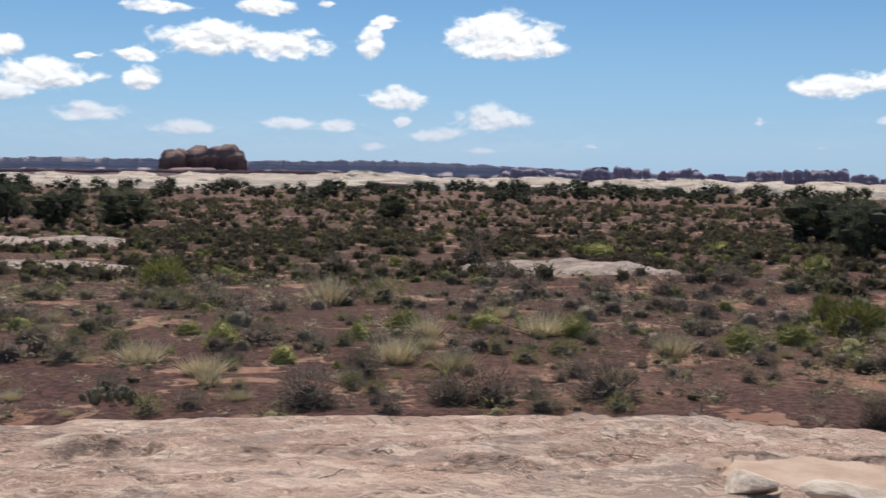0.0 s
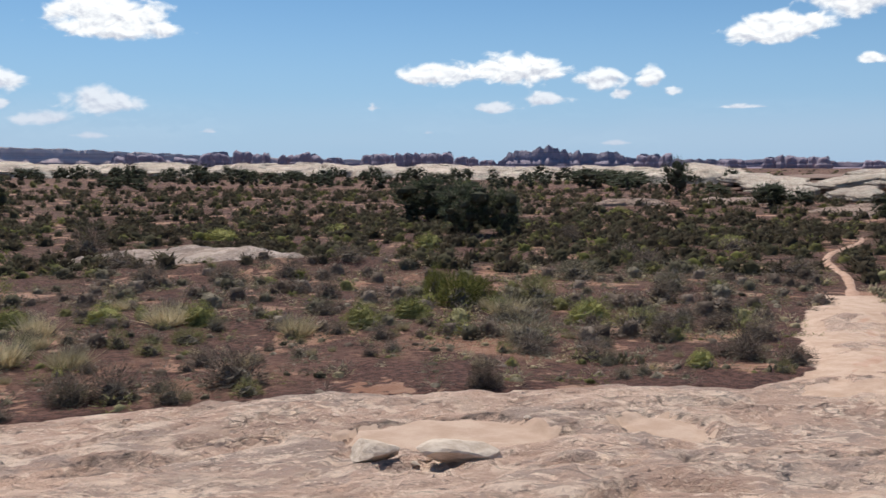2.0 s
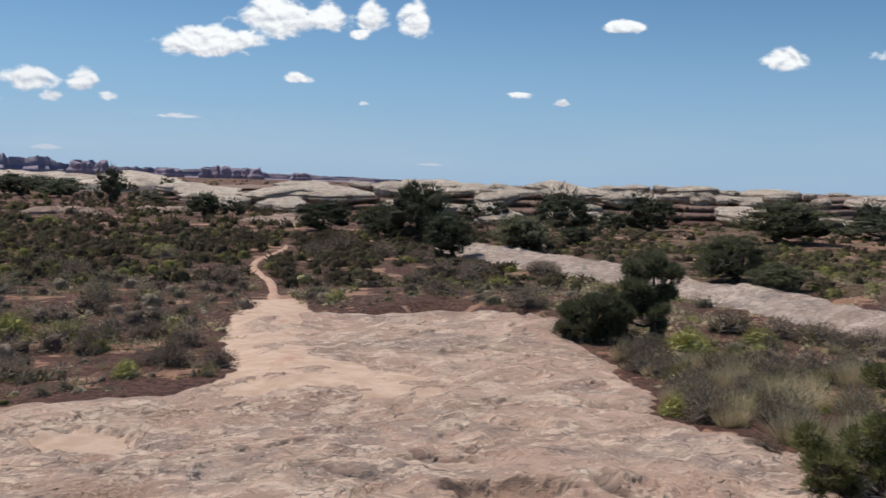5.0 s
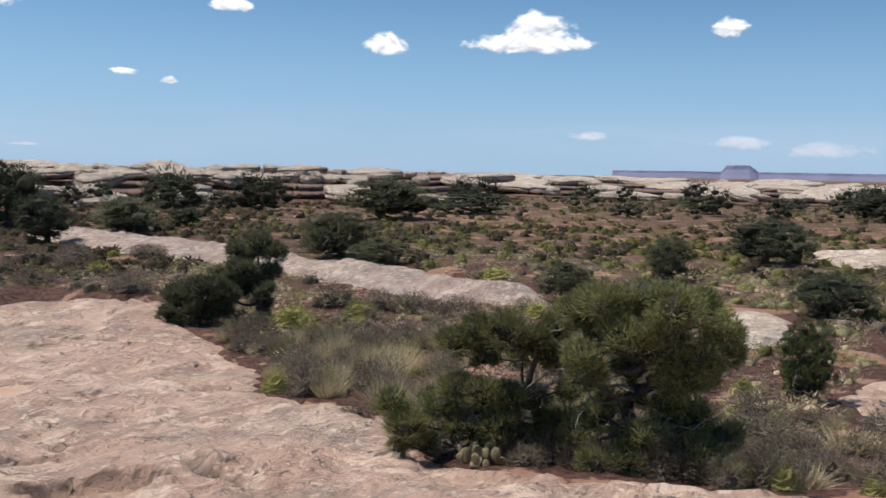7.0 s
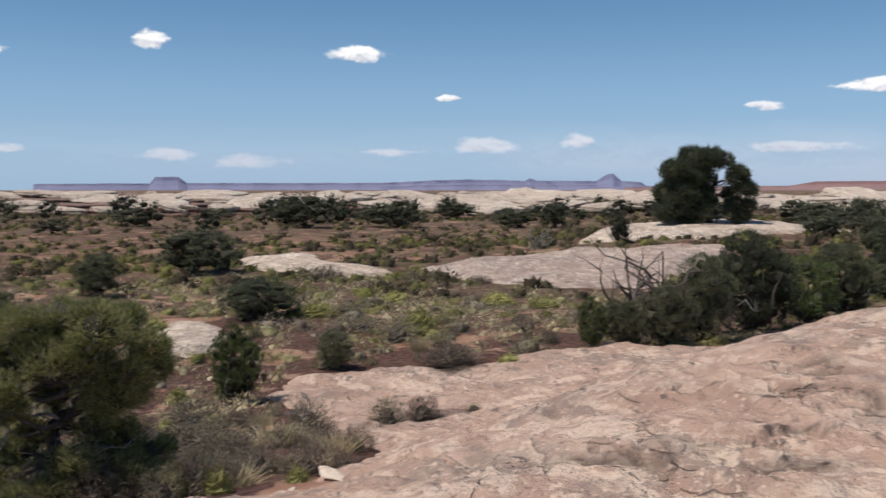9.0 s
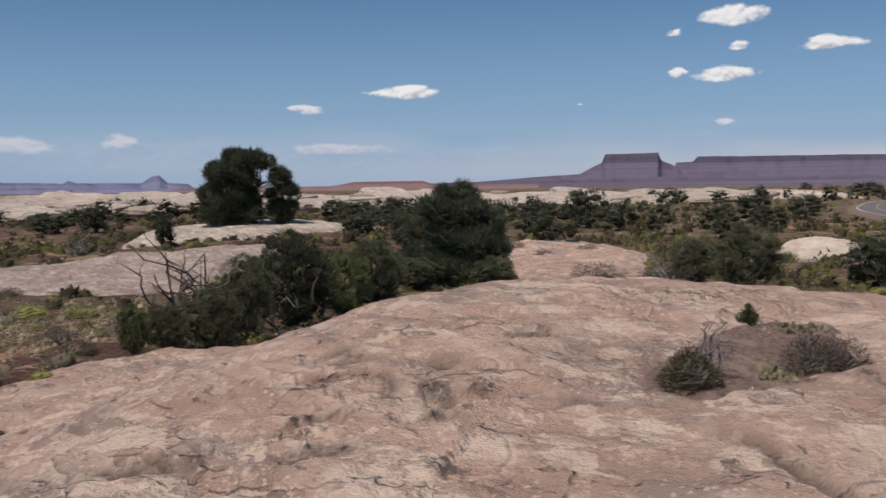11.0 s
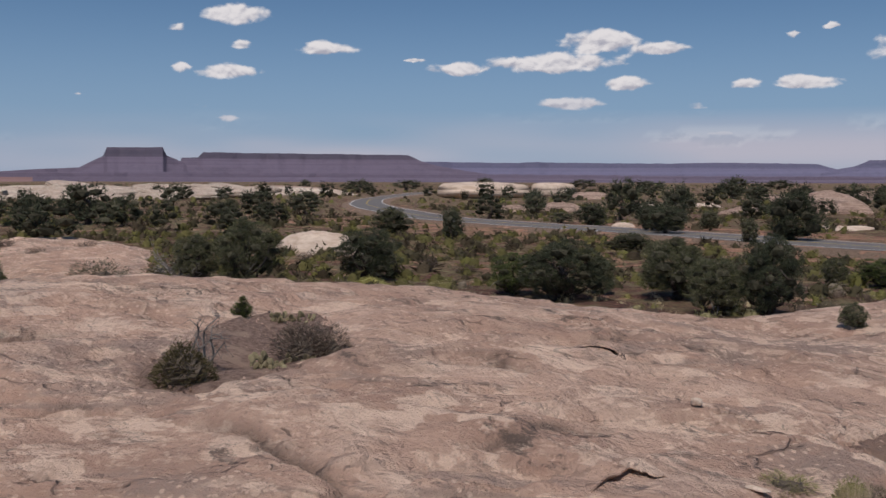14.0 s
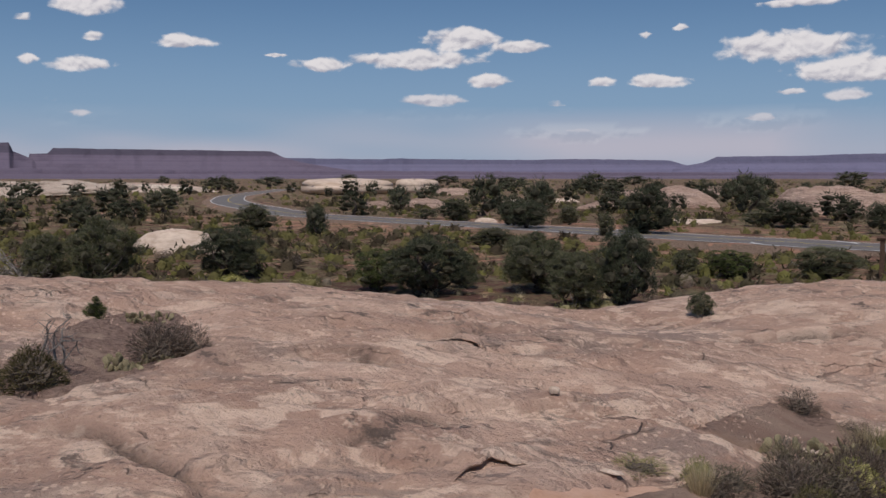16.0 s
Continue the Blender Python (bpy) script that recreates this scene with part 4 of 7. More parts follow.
CLOUDS_25 = [(120.6, 5.6, 1.81, 0.43), (114.9, 4.6, 0.69, 0.33), (138.8, 9.4, 1.81, 0.59), (135.6, 8.5, 0.66, 0.20), (139.1, 7.7, 0.66, 0.30), (138.2, 6.2, 1.81, 0.46), (135.8, 6.4, 0.66, 0.33), (143.9, 7.6, 1.73, 0.46), (138.2, 3.6, 0.69, 0.30), (137.1, 4.3, 0.82, 0.16), (130.3, 4.8, 0.33, 0.13), (148.7, 7.0, 0.66, 0.13)]
CLOUDS_29 = [(151.6, 6.5, 1.65, 0.46), (159.6, 8.0, 2.14, 0.69), (157.0, 6.8, 3.62, 0.56), (162.7, 7.5, 1.65, 0.36), (161.0, 5.6, 1.40, 0.41), (158.0, 4.5, 1.89, 0.40), (165.0, 4.3, 0.63, 0.20), (167.7, 5.5, 0.91, 0.36), (170.6, 5.5, 1.89, 0.41), (169.9, 8.0, 0.43, 0.23), (171.8, 8.4, 0.46, 0.23), (176.2, 3.4, 1.15, 0.26), (166.2, 2.7, 1.32, 0.20)]
CLOUDS_32 = [(177.7, 7.2, 3.62, 0.86), (180.8, 5.9, 3.13, 0.79), (180.6, 4.5, 1.32, 0.33), (177.7, 4.7, 0.82, 0.20), (178.2, 9.4, 2.96, 0.23)]

b, e = np.arange(-60, 210, 0.45), np.arange(-0.6, 13.4, 0.28)
B, E = np.meshgrid(b, e)
body, shade, firm = np.full(B.shape, -2.0), np.full(B.shape, 0.5), np.zeros(B.shape)
for cb, ce, cw, ch in CLOUDS_0 + CLOUDS_1 + CLOUDS_3 + CLOUDS_7 + CLOUDS_14 + CLOUDS_18 + CLOUDS_25 + CLOUDS_29 + CLOUDS_32:
    u, v = (B - cb) / (cw * 1.02), (E - ce + 0.12 * ch) / (ch * 1.08)
    dense = 1.0 - np.hypot(u, np.where(v < 0, v * 1.3, v * (1 + 0.3 * np.minimum(np.abs(u), 1.5))))
    better = dense > body
    shade = np.where(better, np.clip(0.5 + 0.5 * v, 0, 1), shade)
    firm = np.where(better, np.clip((ce - 0.6) / 5.0, 0.2, 1.0), firm)
    body = np.maximum(body, dense)
veil = np.clip(1.15 - np.abs(E - 1.8) / 2.0, 0, 1) * np.clip((fbm(B * 0.07, E * 0.35, 3, 83) - 0.16) * 2.1, 0, 1) * np.clip((B - 90) / 45, 0.15, 1)
b, e = np.radians(B), np.radians(E)
dome_pts = np.stack([4850 * np.cos(e) * np.sin(b), 4850 * np.cos(e) * np.cos(b), 4850 * np.sin(e)], -1)
me = quad_mesh("cloud_backdrop", dome_pts, *B.shape)
for key, field in (("body", body), ("shade", shade), ("firm", firm), ("veil", veil)):
    me.attributes.new(key, "FLOAT", "POINT").data.foreach_set("value", field.ravel().astype(np.float32))
mat = bpy.data.materials.new("cloud_backdrop")
mat.use_nodes = True
nt = mat.node_tree
nt.nodes.clear()
t = Tree(nt)


def field(key):
    n = nt.nodes.new("ShaderNodeAttribute")
    n.attribute_name = key
    return n.outputs["Fac"]


puffy = t.stretch((0.012, 0.012, 0.019))
puff = t.noise(0.8, 4, 0.52, puffy, 0.3)
above = nt.nodes.new("ShaderNodeVectorMath")
above.operation = "ADD"
nt.links.new(puffy, above.inputs[0])
above.inputs[1].default_value = (0.1, 0.0, 0.35)
puff_above = t.noise(0.8, 4, 0.52, above.outputs[0], 0.3)
dense = t.math("ADD", field("body"), t.math("MULTIPLY", t.math("SUBTRACT", puff, 0.5), 1.5))
dense = t.math("MULTIPLY", t.math("SUBTRACT", dense, -0.12), t.math("ADD", t.math("MULTIPLY", field("firm"), 1.6), 0.8))
cover = t.math("MULTIPLY", t.ramp(dense, 0.0, 1.0), t.math("ADD", t.math("MULTIPLY", field("firm"), 0.55), 0.45))
cover = t.math("MAXIMUM", cover, t.math("MULTIPLY", field("veil"), 0.8))
lit = t.math("ADD", t.math("MULTIPLY", field("shade"), 0.75), t.math("MULTIPLY", t.math("SUBTRACT", puff, puff_above), 2.2))
lit = t.ramp(t.math("ADD", lit, 0.18), 0.0, 0.8)
glow = nt.nodes.new("ShaderNodeEmission")
glow.inputs["Strength"].default_value = 1.06
tone = t.mix(t.math("MULTIPLY", field("firm"), 1.0), (0.66, 0.64, 0.72), t.mix(lit, (0.52, 0.54, 0.62), (0.98, 0.98, 0.98)))
nt.links.new(tone, glow.inputs["Color"])
mixer = nt.nodes.new("ShaderNodeMixShader")
nt.links.new(cover, mixer.inputs[0])
nt.links.new(nt.nodes.new("ShaderNodeBsdfTransparent").outputs[0], mixer.inputs[1])
nt.links.new(glow.outputs[0], mixer.inputs[2])
nt.links.new(mixer.outputs[0], nt.nodes.new("ShaderNodeOutputMaterial").inputs[0])
tagged(placed("cloud_backdrop", me, mat), "white cumulus clouds scattered over a blue sky", "sky", kind="structure")

# ---- distance ----
EYE_HEIGHT = 3.36


def ridge(name, skyline, d, mat, label, category, depth=120, cap=0.35, talus=1.2, rough=0.04, low=0.0, seed=0, per=18, grain=2.5):
    """A cliffed ridge: its skyline in bearing and height degrees, its cliff over a slope of rubble."""
    bs, es = [s[0] for s in skyline], [s[1] for s in skyline]
    b = np.arange(bs[0], bs[-1], 1.0 / per)
    e = np.interp(b, bs, es)
    top = EYE_HEIGHT + d * np.tan(np.radians(e)) * (1 + rough * (fbm(b * grain, b * 0 + seed, 4, seed) - 0.5) * 2)
    foot = low * d * math.tan(radians(1)) - 2
    r0 = d + 0.012 * d * (fbm(b * 0.7, b * 0 + 3, 2, seed + 5) - 0.5)
    cols = []
    shape = [(-talus, 0.0), (-talus * 0.62, 0.22), (-talus * 0.3, 0.45), (-talus * 0.12, 1 - cap), (-0.02, 1 - cap), (0.0, 1 - cap * 0.6), (0.03, 1 - cap * 0.55), (0.04, 1.0), (1.5, 1.0)]
    for k, (off, f) in enumerate(shape):
        jag = 0.45 * (fbm(b * 1.1, b * 0 + min(k, 4) * 0.12, 2, seed + 9) - 0.5) * (top - foot)
        r = r0 + off * np.maximum(top - foot, 1) + jag + (depth if k == 8 else 0)
        z = foot + (top - foot) * f
        cols.append(np.stack([0.2 + r * np.sin(np.radians(b)), -0.6 + r * np.cos(np.radians(b)), z], -1))
    pts = np.stack(cols, 0)
    me = quad_mesh(name, pts, len(shape), len(b))
    return tagged(placed(name, me, mat), label, category, kind="structure")


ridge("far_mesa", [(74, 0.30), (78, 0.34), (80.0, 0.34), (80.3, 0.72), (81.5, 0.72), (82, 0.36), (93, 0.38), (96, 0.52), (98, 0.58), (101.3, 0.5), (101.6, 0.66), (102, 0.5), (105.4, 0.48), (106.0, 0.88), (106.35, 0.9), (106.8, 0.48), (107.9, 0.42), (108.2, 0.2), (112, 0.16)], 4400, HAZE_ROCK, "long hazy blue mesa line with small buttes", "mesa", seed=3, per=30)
ridge("far_mesa", [(93, 0.1), (95, 0.24), (99, 0.30), (105, 0.26), (106, 0.14), (110, 0.18), (112, 0.12)], 3600, HAZE_ROCK, "low haze-blue mesa before a longer one", "mesa", seed=4)
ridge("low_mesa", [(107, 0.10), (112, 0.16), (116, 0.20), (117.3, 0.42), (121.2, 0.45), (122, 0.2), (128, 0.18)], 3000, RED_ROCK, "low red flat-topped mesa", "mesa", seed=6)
ridge("mesa_butte", [(122, 0.2), (125.5, 0.42), (128, 0.60), (130.3, 0.72), (131.1, 1.15), (131.55, 1.36), (131.75, 1.84), (134.7, 1.86), (134.9, 1.4), (135.8, 1.05), (136.0, 0.8), (140, 0.7)], 4300, HAZY_MESA_ROCK, "flat-topped haze-purple butte over long slopes", "mesa", cap=0.30, seed=7, per=36, rough=0.012)
ridge("long_mesa", [(134, 0.6), (135.6, 0.9), (135.7, 1.3), (136.6, 1.32), (136.9, 1.62), (148.5, 1.52), (149.3, 1.16), (150.2, 0.9), (152, 0.6), (154, 0.3)], 4500, HAZY_MESA_ROCK, "long flat-topped haze-purple mesa across the horizon", "mesa", cap=0.32, seed=8, per=30, rough=0.012)
ridge("far_mesa", [(147, 1.0), (149, 1.14), (155, 1.08), (156, 1.12), (160, 1.06), (164, 1.04), (166, 1.08), (171.3, 1.0), (172.0, 0.78), (172.7, 0.62), (173.2, 0.5)], 4700, HAZY_FAR_MESA_ROCK, "hazy blue far mesa along the horizon", "mesa", cap=0.3, seed=18, per=30, rough=0.02)
ridge("south_west_mesa", [(171.5, 0.5), (172.4, 0.72), (173.2, 0.86), (173.9, 1.18), (179.3, 1.22), (180.5, 1.28), (182, 1.3), (196, 1.2)], 4560, HAZY_FAR_MESA_ROCK, "flat-topped hazy purple mesa over a long slope", "mesa", cap=0.34, seed=19, per=30, rough=0.015)
ridge("mesa_bench", [(118, 0.16), (123, 0.34), (135, 0.52), (150, 0.44), (165, 0.34), (180, 0.30), (194, 0.3)], 3700, HAZY_MESA_ROCK, "low haze-purple bench of rock below the mesas", "mesa", cap=0.5, seed=9, rough=0.1)
ridge("south_mesa", [(-42, 0.72), (-36, 0.76), (-33, 0.86), (-29, 0.85), (-24, 0.82), (-22, 0.86), (-19, 0.86), (-17, 0.94), (-14, 0.94), (-11.6, 0.87), (-8.3, 0.77), (-5, 0.62), (-3, 0.5), (2, 0.4), (10, 0.3)], 3600, HAZY_SOUTH_ROCK, "long dark mesa rim banded with paler rock", "mesa", cap=0.5, talus=0.6, seed=12, rough=0.12, grain=3.0)
ridge("red_bench", [(-42, 0.15), (-35, 0.2), (-30, 0.24), (-26, 0.28), (-22, 0.3), (-17, 0.26), (-14, 0.1), (-12, 0.02)], 1300, RED_ROCK, "low red sandstone bench under a butte", "rock bench", cap=0.4, seed=13, rough=0.3)
ridge("needle_hill", [(13.4, 0.25), (14.2, 0.8), (15.3, 0.95), (16.3, 1.02), (17.5, 0.86), (19, 0.74), (20.2, 0.72), (21.3, 0.45), (22, 0.4), (24, 0.42), (28, 0.36), (36, 0.2), (40, 0.1)], 2300, HAZY_SPIRE_ROCK, "dark broken sandstone hill on the skyline", "hill", cap=0.6, talus=0.4, seed=14, rough=0.3, per=40, grain=4.0)


def lump(seed, layers=12, sides=26, taper=0.25, notch=0.12, flat_top=0.55):
    """A weathered tower of rock in the unit box: fluted walls, uneven beds and a rounded top."""
    rng = np.random.default_rng(seed)
    rows = []
    t = np.linspace(0, 2 * math.pi, sides, endpoint=False)
    outline = 1 + 0.18 * np.sin(2 * t + rng.random() * 6) + 0.13 * np.sin(3 * t + rng.random() * 6) + 0.10 * np.sin(7 * t + rng.random() * 6) + 0.06 * np.sin(11 * t + rng.random() * 6)
    tall = 1 + 0.10 * np.sin(t + rng.random() * 6) + 0.08 * np.sin(3 * t + rng.random() * 6)
    for k in range(layers):
        wide = (1 - taper * k / layers) * (1 - notch * rng.random())
        for f, g in ((0.04, 0.96), (0.3, 1.0), (0.75, 0.99), (0.97, 0.95)):
            z = (k + f) / layers
            r = 0.5 * wide * g * outline * (1 - 0.28 * max(0, z - 0.72) ** 1.2 / 0.28) * (1 + 0.03 * rng.standard_normal(sides))
            rows.append(np.stack([r * np.cos(t), r * np.sin(t), 0.93 * z * (1 + (tall - 1) * z)], -1))
    top = rows[-1].copy()
    for f, g in ((0.72, 0.05), (0.4, 0.075)):
        cap = top * (f, f, 1)
        cap[:, 2] = cap[:, 2] * 0.6 + 0.4 * cap[:, 2].mean() + g * (0.7 + 0.5 * rng.random(sides))
        rows.append(cap)
    rows.append(np.repeat([[0, 0, rows[-1][:, 2].mean() + 0.01]], sides, 0))
    return quad_mesh("tower", np.stack(rows), len(rows), sides, closed=True)


# The red butte: three joined towers of beds on a slope of rubble.
butte = tagged(new("butte"), "dark red layered sandstone butte on a rubble slope", "butte")
bx, by = bear(-25.3, 1500)
butte.location = (bx, by, 0)
for k, (b, w, top, name) in enumerate([(-26.7, 46, 1.34, "shoulder"), (-25.6, 52, 1.56, "tower"), (-24.3, 62, 1.60, "tower"), (-23.6, 40, 1.30, "shoulder")]):
    x, y = bear(b, 1500 + 12 * (k % 2))
    tower = placed(name, lump(100 + k, 4, 40, 0.22, 0.06), BUTTE_ROCK, butte)
    tower.location = (x - bx, y - by, -2)
    tower.scale = (w, w, EYE_HEIGHT + 2 + 1500 * math.tan(radians(top)))
    tower.rotation_euler = (0, 0, k * 1.3)
slope = placed("rubble_slope", lump(120, 3, 40, 0.75, 0.05, 0.3), RED_ROCK, butte)
slope.location, slope.scale = (0, 0, -2), (230, 190, EYE_HEIGHT + 2 + 1500 * math.tan(radians(0.38)))

# Sandstone spires on the skyline: bearing from, to, height in degrees, count.
SPIRES = [(-8.3, -5.5, 0.60, 4), (-5.0, -3.8, 0.52, 2), (-3.5, -2.0, 0.80, 3), (-1.7, 0.3, 0.82, 4), (0.8, 1.6, 0.6, 2), (1.6, 3.1, 0.74, 3), (3.5, 4.4, 0.48, 2), (5.5, 7.3, 0.70, 3), (7.0, 10.3, 0.78, 7), (10.2, 10.8, 0.94, 1), (11.0, 12.2, 0.55, 3), (12.4, 13.2, 0.36, 2), (21.4, 23.2, 0.74, 3), (25.8, 27.1, 0.46, 3), (28.3, 31.6, 0.62, 6), (33.5, 34.3, 0.40, 2)]
wall = []
for b0, b1, e, n in SPIRES:
    g = np.random.default_rng(int(100 + b0 * 7))
    wall.append((b0 - 0.12, 0.12))
    for k in range(3 * n):
        wall.append((b0 + (b1 - b0) * (k + 0.5) / (3 * n), e * (0.70 + 0.28 * g.random())))
    wall.append((b1 + 0.12, 0.12))
wall.sort()
ridge("needle_wall", [(-14, 0.1)] + wall + [(38, 0.1)], 2150, HAZY_SPIRE_ROCK, "dark jagged wall of sandstone needles on the skyline", "rock wall", cap=0.7, seed=15, rough=0.05, per=60, depth=60)
spire_meshes = [lump(200 + k, 2, 22, 0.35, 0.06) for k in range(5)]
rng = np.random.default_rng(5)
for b0, b1, e, n in SPIRES:
    for k in range(n):
        b = b0 + (b1 - b0) * (k + 0.5 + 0.3 * (rng.random() - 0.5)) / n
        d = 2000 + 120 * rng.random()
        ob = tagged(placed("rock_spire", spire_meshes[int(rng.integers(5))], HAZY_SPIRE_ROCK), "dark sandstone spire standing on the skyline", "rock spire", "spires on the skyline")
        ob.location = (*bear(b, d), -2)
        wide = d * radians(b1 - b0) / n * (1.1 + 0.9 * rng.random())
        ob.scale = (wide, wide * 0.8, EYE_HEIGHT + 2 + d * math.tan(radians(e * (0.72 + 0.26 * rng.random()))))
        ob.rotation_euler = (0, 0, rng.random() * 6)


# The layered rim of the canyon.
def rim(name, b0, b1, near, back, top, layers, seed, label, low=-1.0):
    b = np.linspace(b0, b1, int((b1 - b0) * 9))
    x = b * 1.0
    rows = []
    dist = np.interp(b, [k[0] for k in near], [k[1] for k in near])
    tops = np.interp(b, [k[0] for k in top], [k[1] for k in top])
    swing = 9 * (fbm(x * 0.35, x * 0, 3, seed) - 0.5) + 4 * (fbm(x * 1.1, x * 0, 3, seed + 1) - 0.5)
    for k in range(layers):
        f0, f1 = k / layers, (k + 1) / layers
        own = 2.8 * (value_noise(x * 1.3 + 5 * k, x * 0 + k * 0.77, seed + 2) - 0.5) + 1.6 * np.round(2 * value_noise(x * 2.1, x * 0 + k * 0.9, seed + 3)) / 2
        setback = back * f0**1.6
        for f, g in ((0.02, 0.9), (0.15, 0.15), (0.5, 0.0), (0.8, 0.18), (0.98, 1.0)):
            z = low + (tops - low) * (f0 + (f1 - f0) * f) + 0.2 * (value_noise(x * 0.9, x * 0 + k, seed + 6) - 0.5)
            r = dist + swing + setback + own + g * (1.0 if k < layers - 1 else 2.2)
            rows.append((r, z))
    for extra, dz in ((6, 0.25), (16, 0.5), (30, 0.4), (60, -0.4)):
        rows.append((rows[-1][0] + extra * 0.5, tops + dz * (fbm(x * 1.2, x * 0 + extra, 3, seed + 8) - 0.2)))
    pts = np.stack([np.stack([0.2 + r * np.sin(np.radians(b)), -0.6 + r * np.cos(np.radians(b)), z], -1) for r, z in rows], 0)
    me = quad_mesh(name, pts, len(rows), len(b))
    return tagged(placed(name, me, SHADED_RIM_WALL), label, "rock ledge", kind="structure")


rim("canyon_rim", 26, 66, [(26, 119), (33, 101), (42, 93), (50, 89), (60, 93), (66, 111)], 40, [(26, 1.3), (33, 2.3), (42, 2.8), (48, 3.1), (60, 3.0), (66, 2.7)], 6, 41, "layered pale sandstone rim with dark undercut ledges")
rim("canyon_rim", 58, 100, [(58, 150), (66, 140), (75, 135), (85, 130), (92, 140), (100, 170)], 50, [(58, 2.9), (66, 3.0), (75, 2.6), (85, 2.5), (92, 2.3), (100, 1.8)], 6, 57, "layered sandstone canyon wall below a pale rim")

# Broken slabs of cap rock piled along the rim.
def slab_mesh(seed):
    """A flat rounded slab in the unit box with an undercut belly and split beds."""
    g = np.random.default_rng(seed)
    sides = 18
    t = np.linspace(0, 2 * math.pi, sides, endpoint=False)
    corner = 1 / np.maximum(np.abs(np.cos(t + g.random())), np.abs(np.sin(t + g.random()))) ** 0.55
    outline = corner * (1 + 0.14 * np.sin(3 * t + g.random() * 6) + 0.12 * np.sin(5 * t + g.random() * 6) + 0.08 * np.sin(9 * t + g.random() * 6) + 0.04 * g.standard_normal(sides))
    rows = []
    for z, r in ((0.0, 0.78), (0.1, 0.80), (0.16, 0.95), (0.36, 1.0), (0.55, 0.99), (0.59, 0.95), (0.63, 0.98), (0.8, 0.95), (0.92, 0.82), (0.99, 0.58), (1.02, 0.3), (1.03, 0.02)):
        rr = 0.5 * r * outline * (1 + 0.03 * g.standard_normal(sides))
        rows.append(np.stack([rr * np.cos(t), rr * np.sin(t), z + 0.03 * g.standard_normal(sides) * (0.1 < z < 1.0) + 0.06 * np.sin(2 * t + seed) * (z > 0.7)], -1))
    return quad_mesh("slab", np.stack(rows), len(rows), sides, closed=True)


slab_meshes = [slab_mesh(60 + k) for k in range(8)]
rng = np.random.default_rng(17)


def pile(b0, b1, near, top, tiers, back, wide, low):
    for k in range(tiers):
        b = b0 + rng.random()
        while b < b1:
            d0 = float(np.interp(b, [q[0] for q in near], [q[1] for q in near]))
            z1 = float(np.interp(b, [q[0] for q in top], [q[1] for q in top]))
            w = wide * (0.35 + 1.6 * rng.random() ** 1.7)
            d = d0 + back * (k / tiers) ** 1.2 + 7 * (rng.random() - 0.5)
            upper = low + (z1 - low) * ((k + 1) / tiers) ** 0.8 + 0.12 * rng.standard_normal()
            th = 0.5 + 0.55 * rng.random() + 0.05 * w
            if rng.random() < (0.82 if k > tiers * 0.55 or tiers < 4 else 0.34 if k else 0.25):
                ob = tagged(placed("rim_slab", slab_meshes[int(rng.integers(8))], RIM_ROCK), "flat rounded sandstone slab, undercut, on the canyon rim", "rock", "slabs on the rim")
                ob.matrix_basis = pose(*bear(b, d), upper - th, float(7 + rng.normal() * 4), float(rng.normal() * 3.5), -b + float(rng.normal() * 16)) @ Matrix.Diagonal((w, w * (0.7 + 0.4 * rng.random()), th, 1))
            b += math.degrees(w / d) * (0.55 + 0.35 * rng.random())


pile(27, 67, [(26, 114), (33, 95), (42, 87), (50, 83), (60, 87), (66, 104)], [(26, 1.7), (33, 2.7), (42, 3.2), (48, 3.5), (60, 3.4), (66, 3.1)], 5, 40, 4.1, -0.1)
pile(60, 102, [(58, 146), (66, 135), (75, 130), (85, 125), (92, 135), (102, 165)], [(58, 3.2), (66, 3.4), (75, 3.0), (85, 2.9), (92, 2.8), (102, 2.6)], 5, 58, 5.4, -0.3)

pile(93, 141, [(93, 150), (110, 150), (141, 190)], [(93, 2.7), (110, 2.6), (141, 2.4)], 3, 60, 7.0, 0.2)
pile(-41, 27, [(-41, 232), (-16, 290), (5, 280), (27, 250)], [(-41, 2.6), (-20, 3.2), (-16, 3.9), (-10, 3.0), (3, 3.3), (27, 2.9)], 3, 70, 9.0, 0.7)

# Pale domes of bare rock beyond the scrub.
def dome_mesh(seed, sides=56, rows=18):
    t, f = np.meshgrid(np.linspace(0, 2 * math.pi, sides, endpoint=False), np.linspace(1.0, 0.02, rows))
    shape = 1 + 0.22 * np.sin(2 * t + seed) + 0.16 * np.sin(3 * t + 2 * seed) + 0.1 * np.sin(5 * t + seed) + 0.06 * np.sin(11 * t + 3 * seed)
    px, py = f * np.cos(t), f * np.sin(t)
    rough = fbm(2.6 * px + seed, 2.6 * py, 4, seed)
    z = np.clip(1 - f**3, 0, 1) * (0.55 + 0.9 * rough)
    lev = z * 5 + 1.2 * fbm(1.5 * px, 1.5 * py + seed, 3, seed + 40)
    z = 0.35 * z + 0.65 * (np.floor(lev) + np.clip((lev - np.floor(lev)) / 0.2, 0, 1)) / 5.6 * np.clip((1 - f) * 6, 0, 1)
    wob = 1 + 0.10 * (fbm(5 * px + 3, 5 * py, 3, seed + 50) - 0.5)
    return quad_mesh("dome", np.stack([0.5 * px * shape * wob, 0.5 * py * shape * wob, z - 0.03 * (f > 0.99)], -1), rows, sides, closed=True)


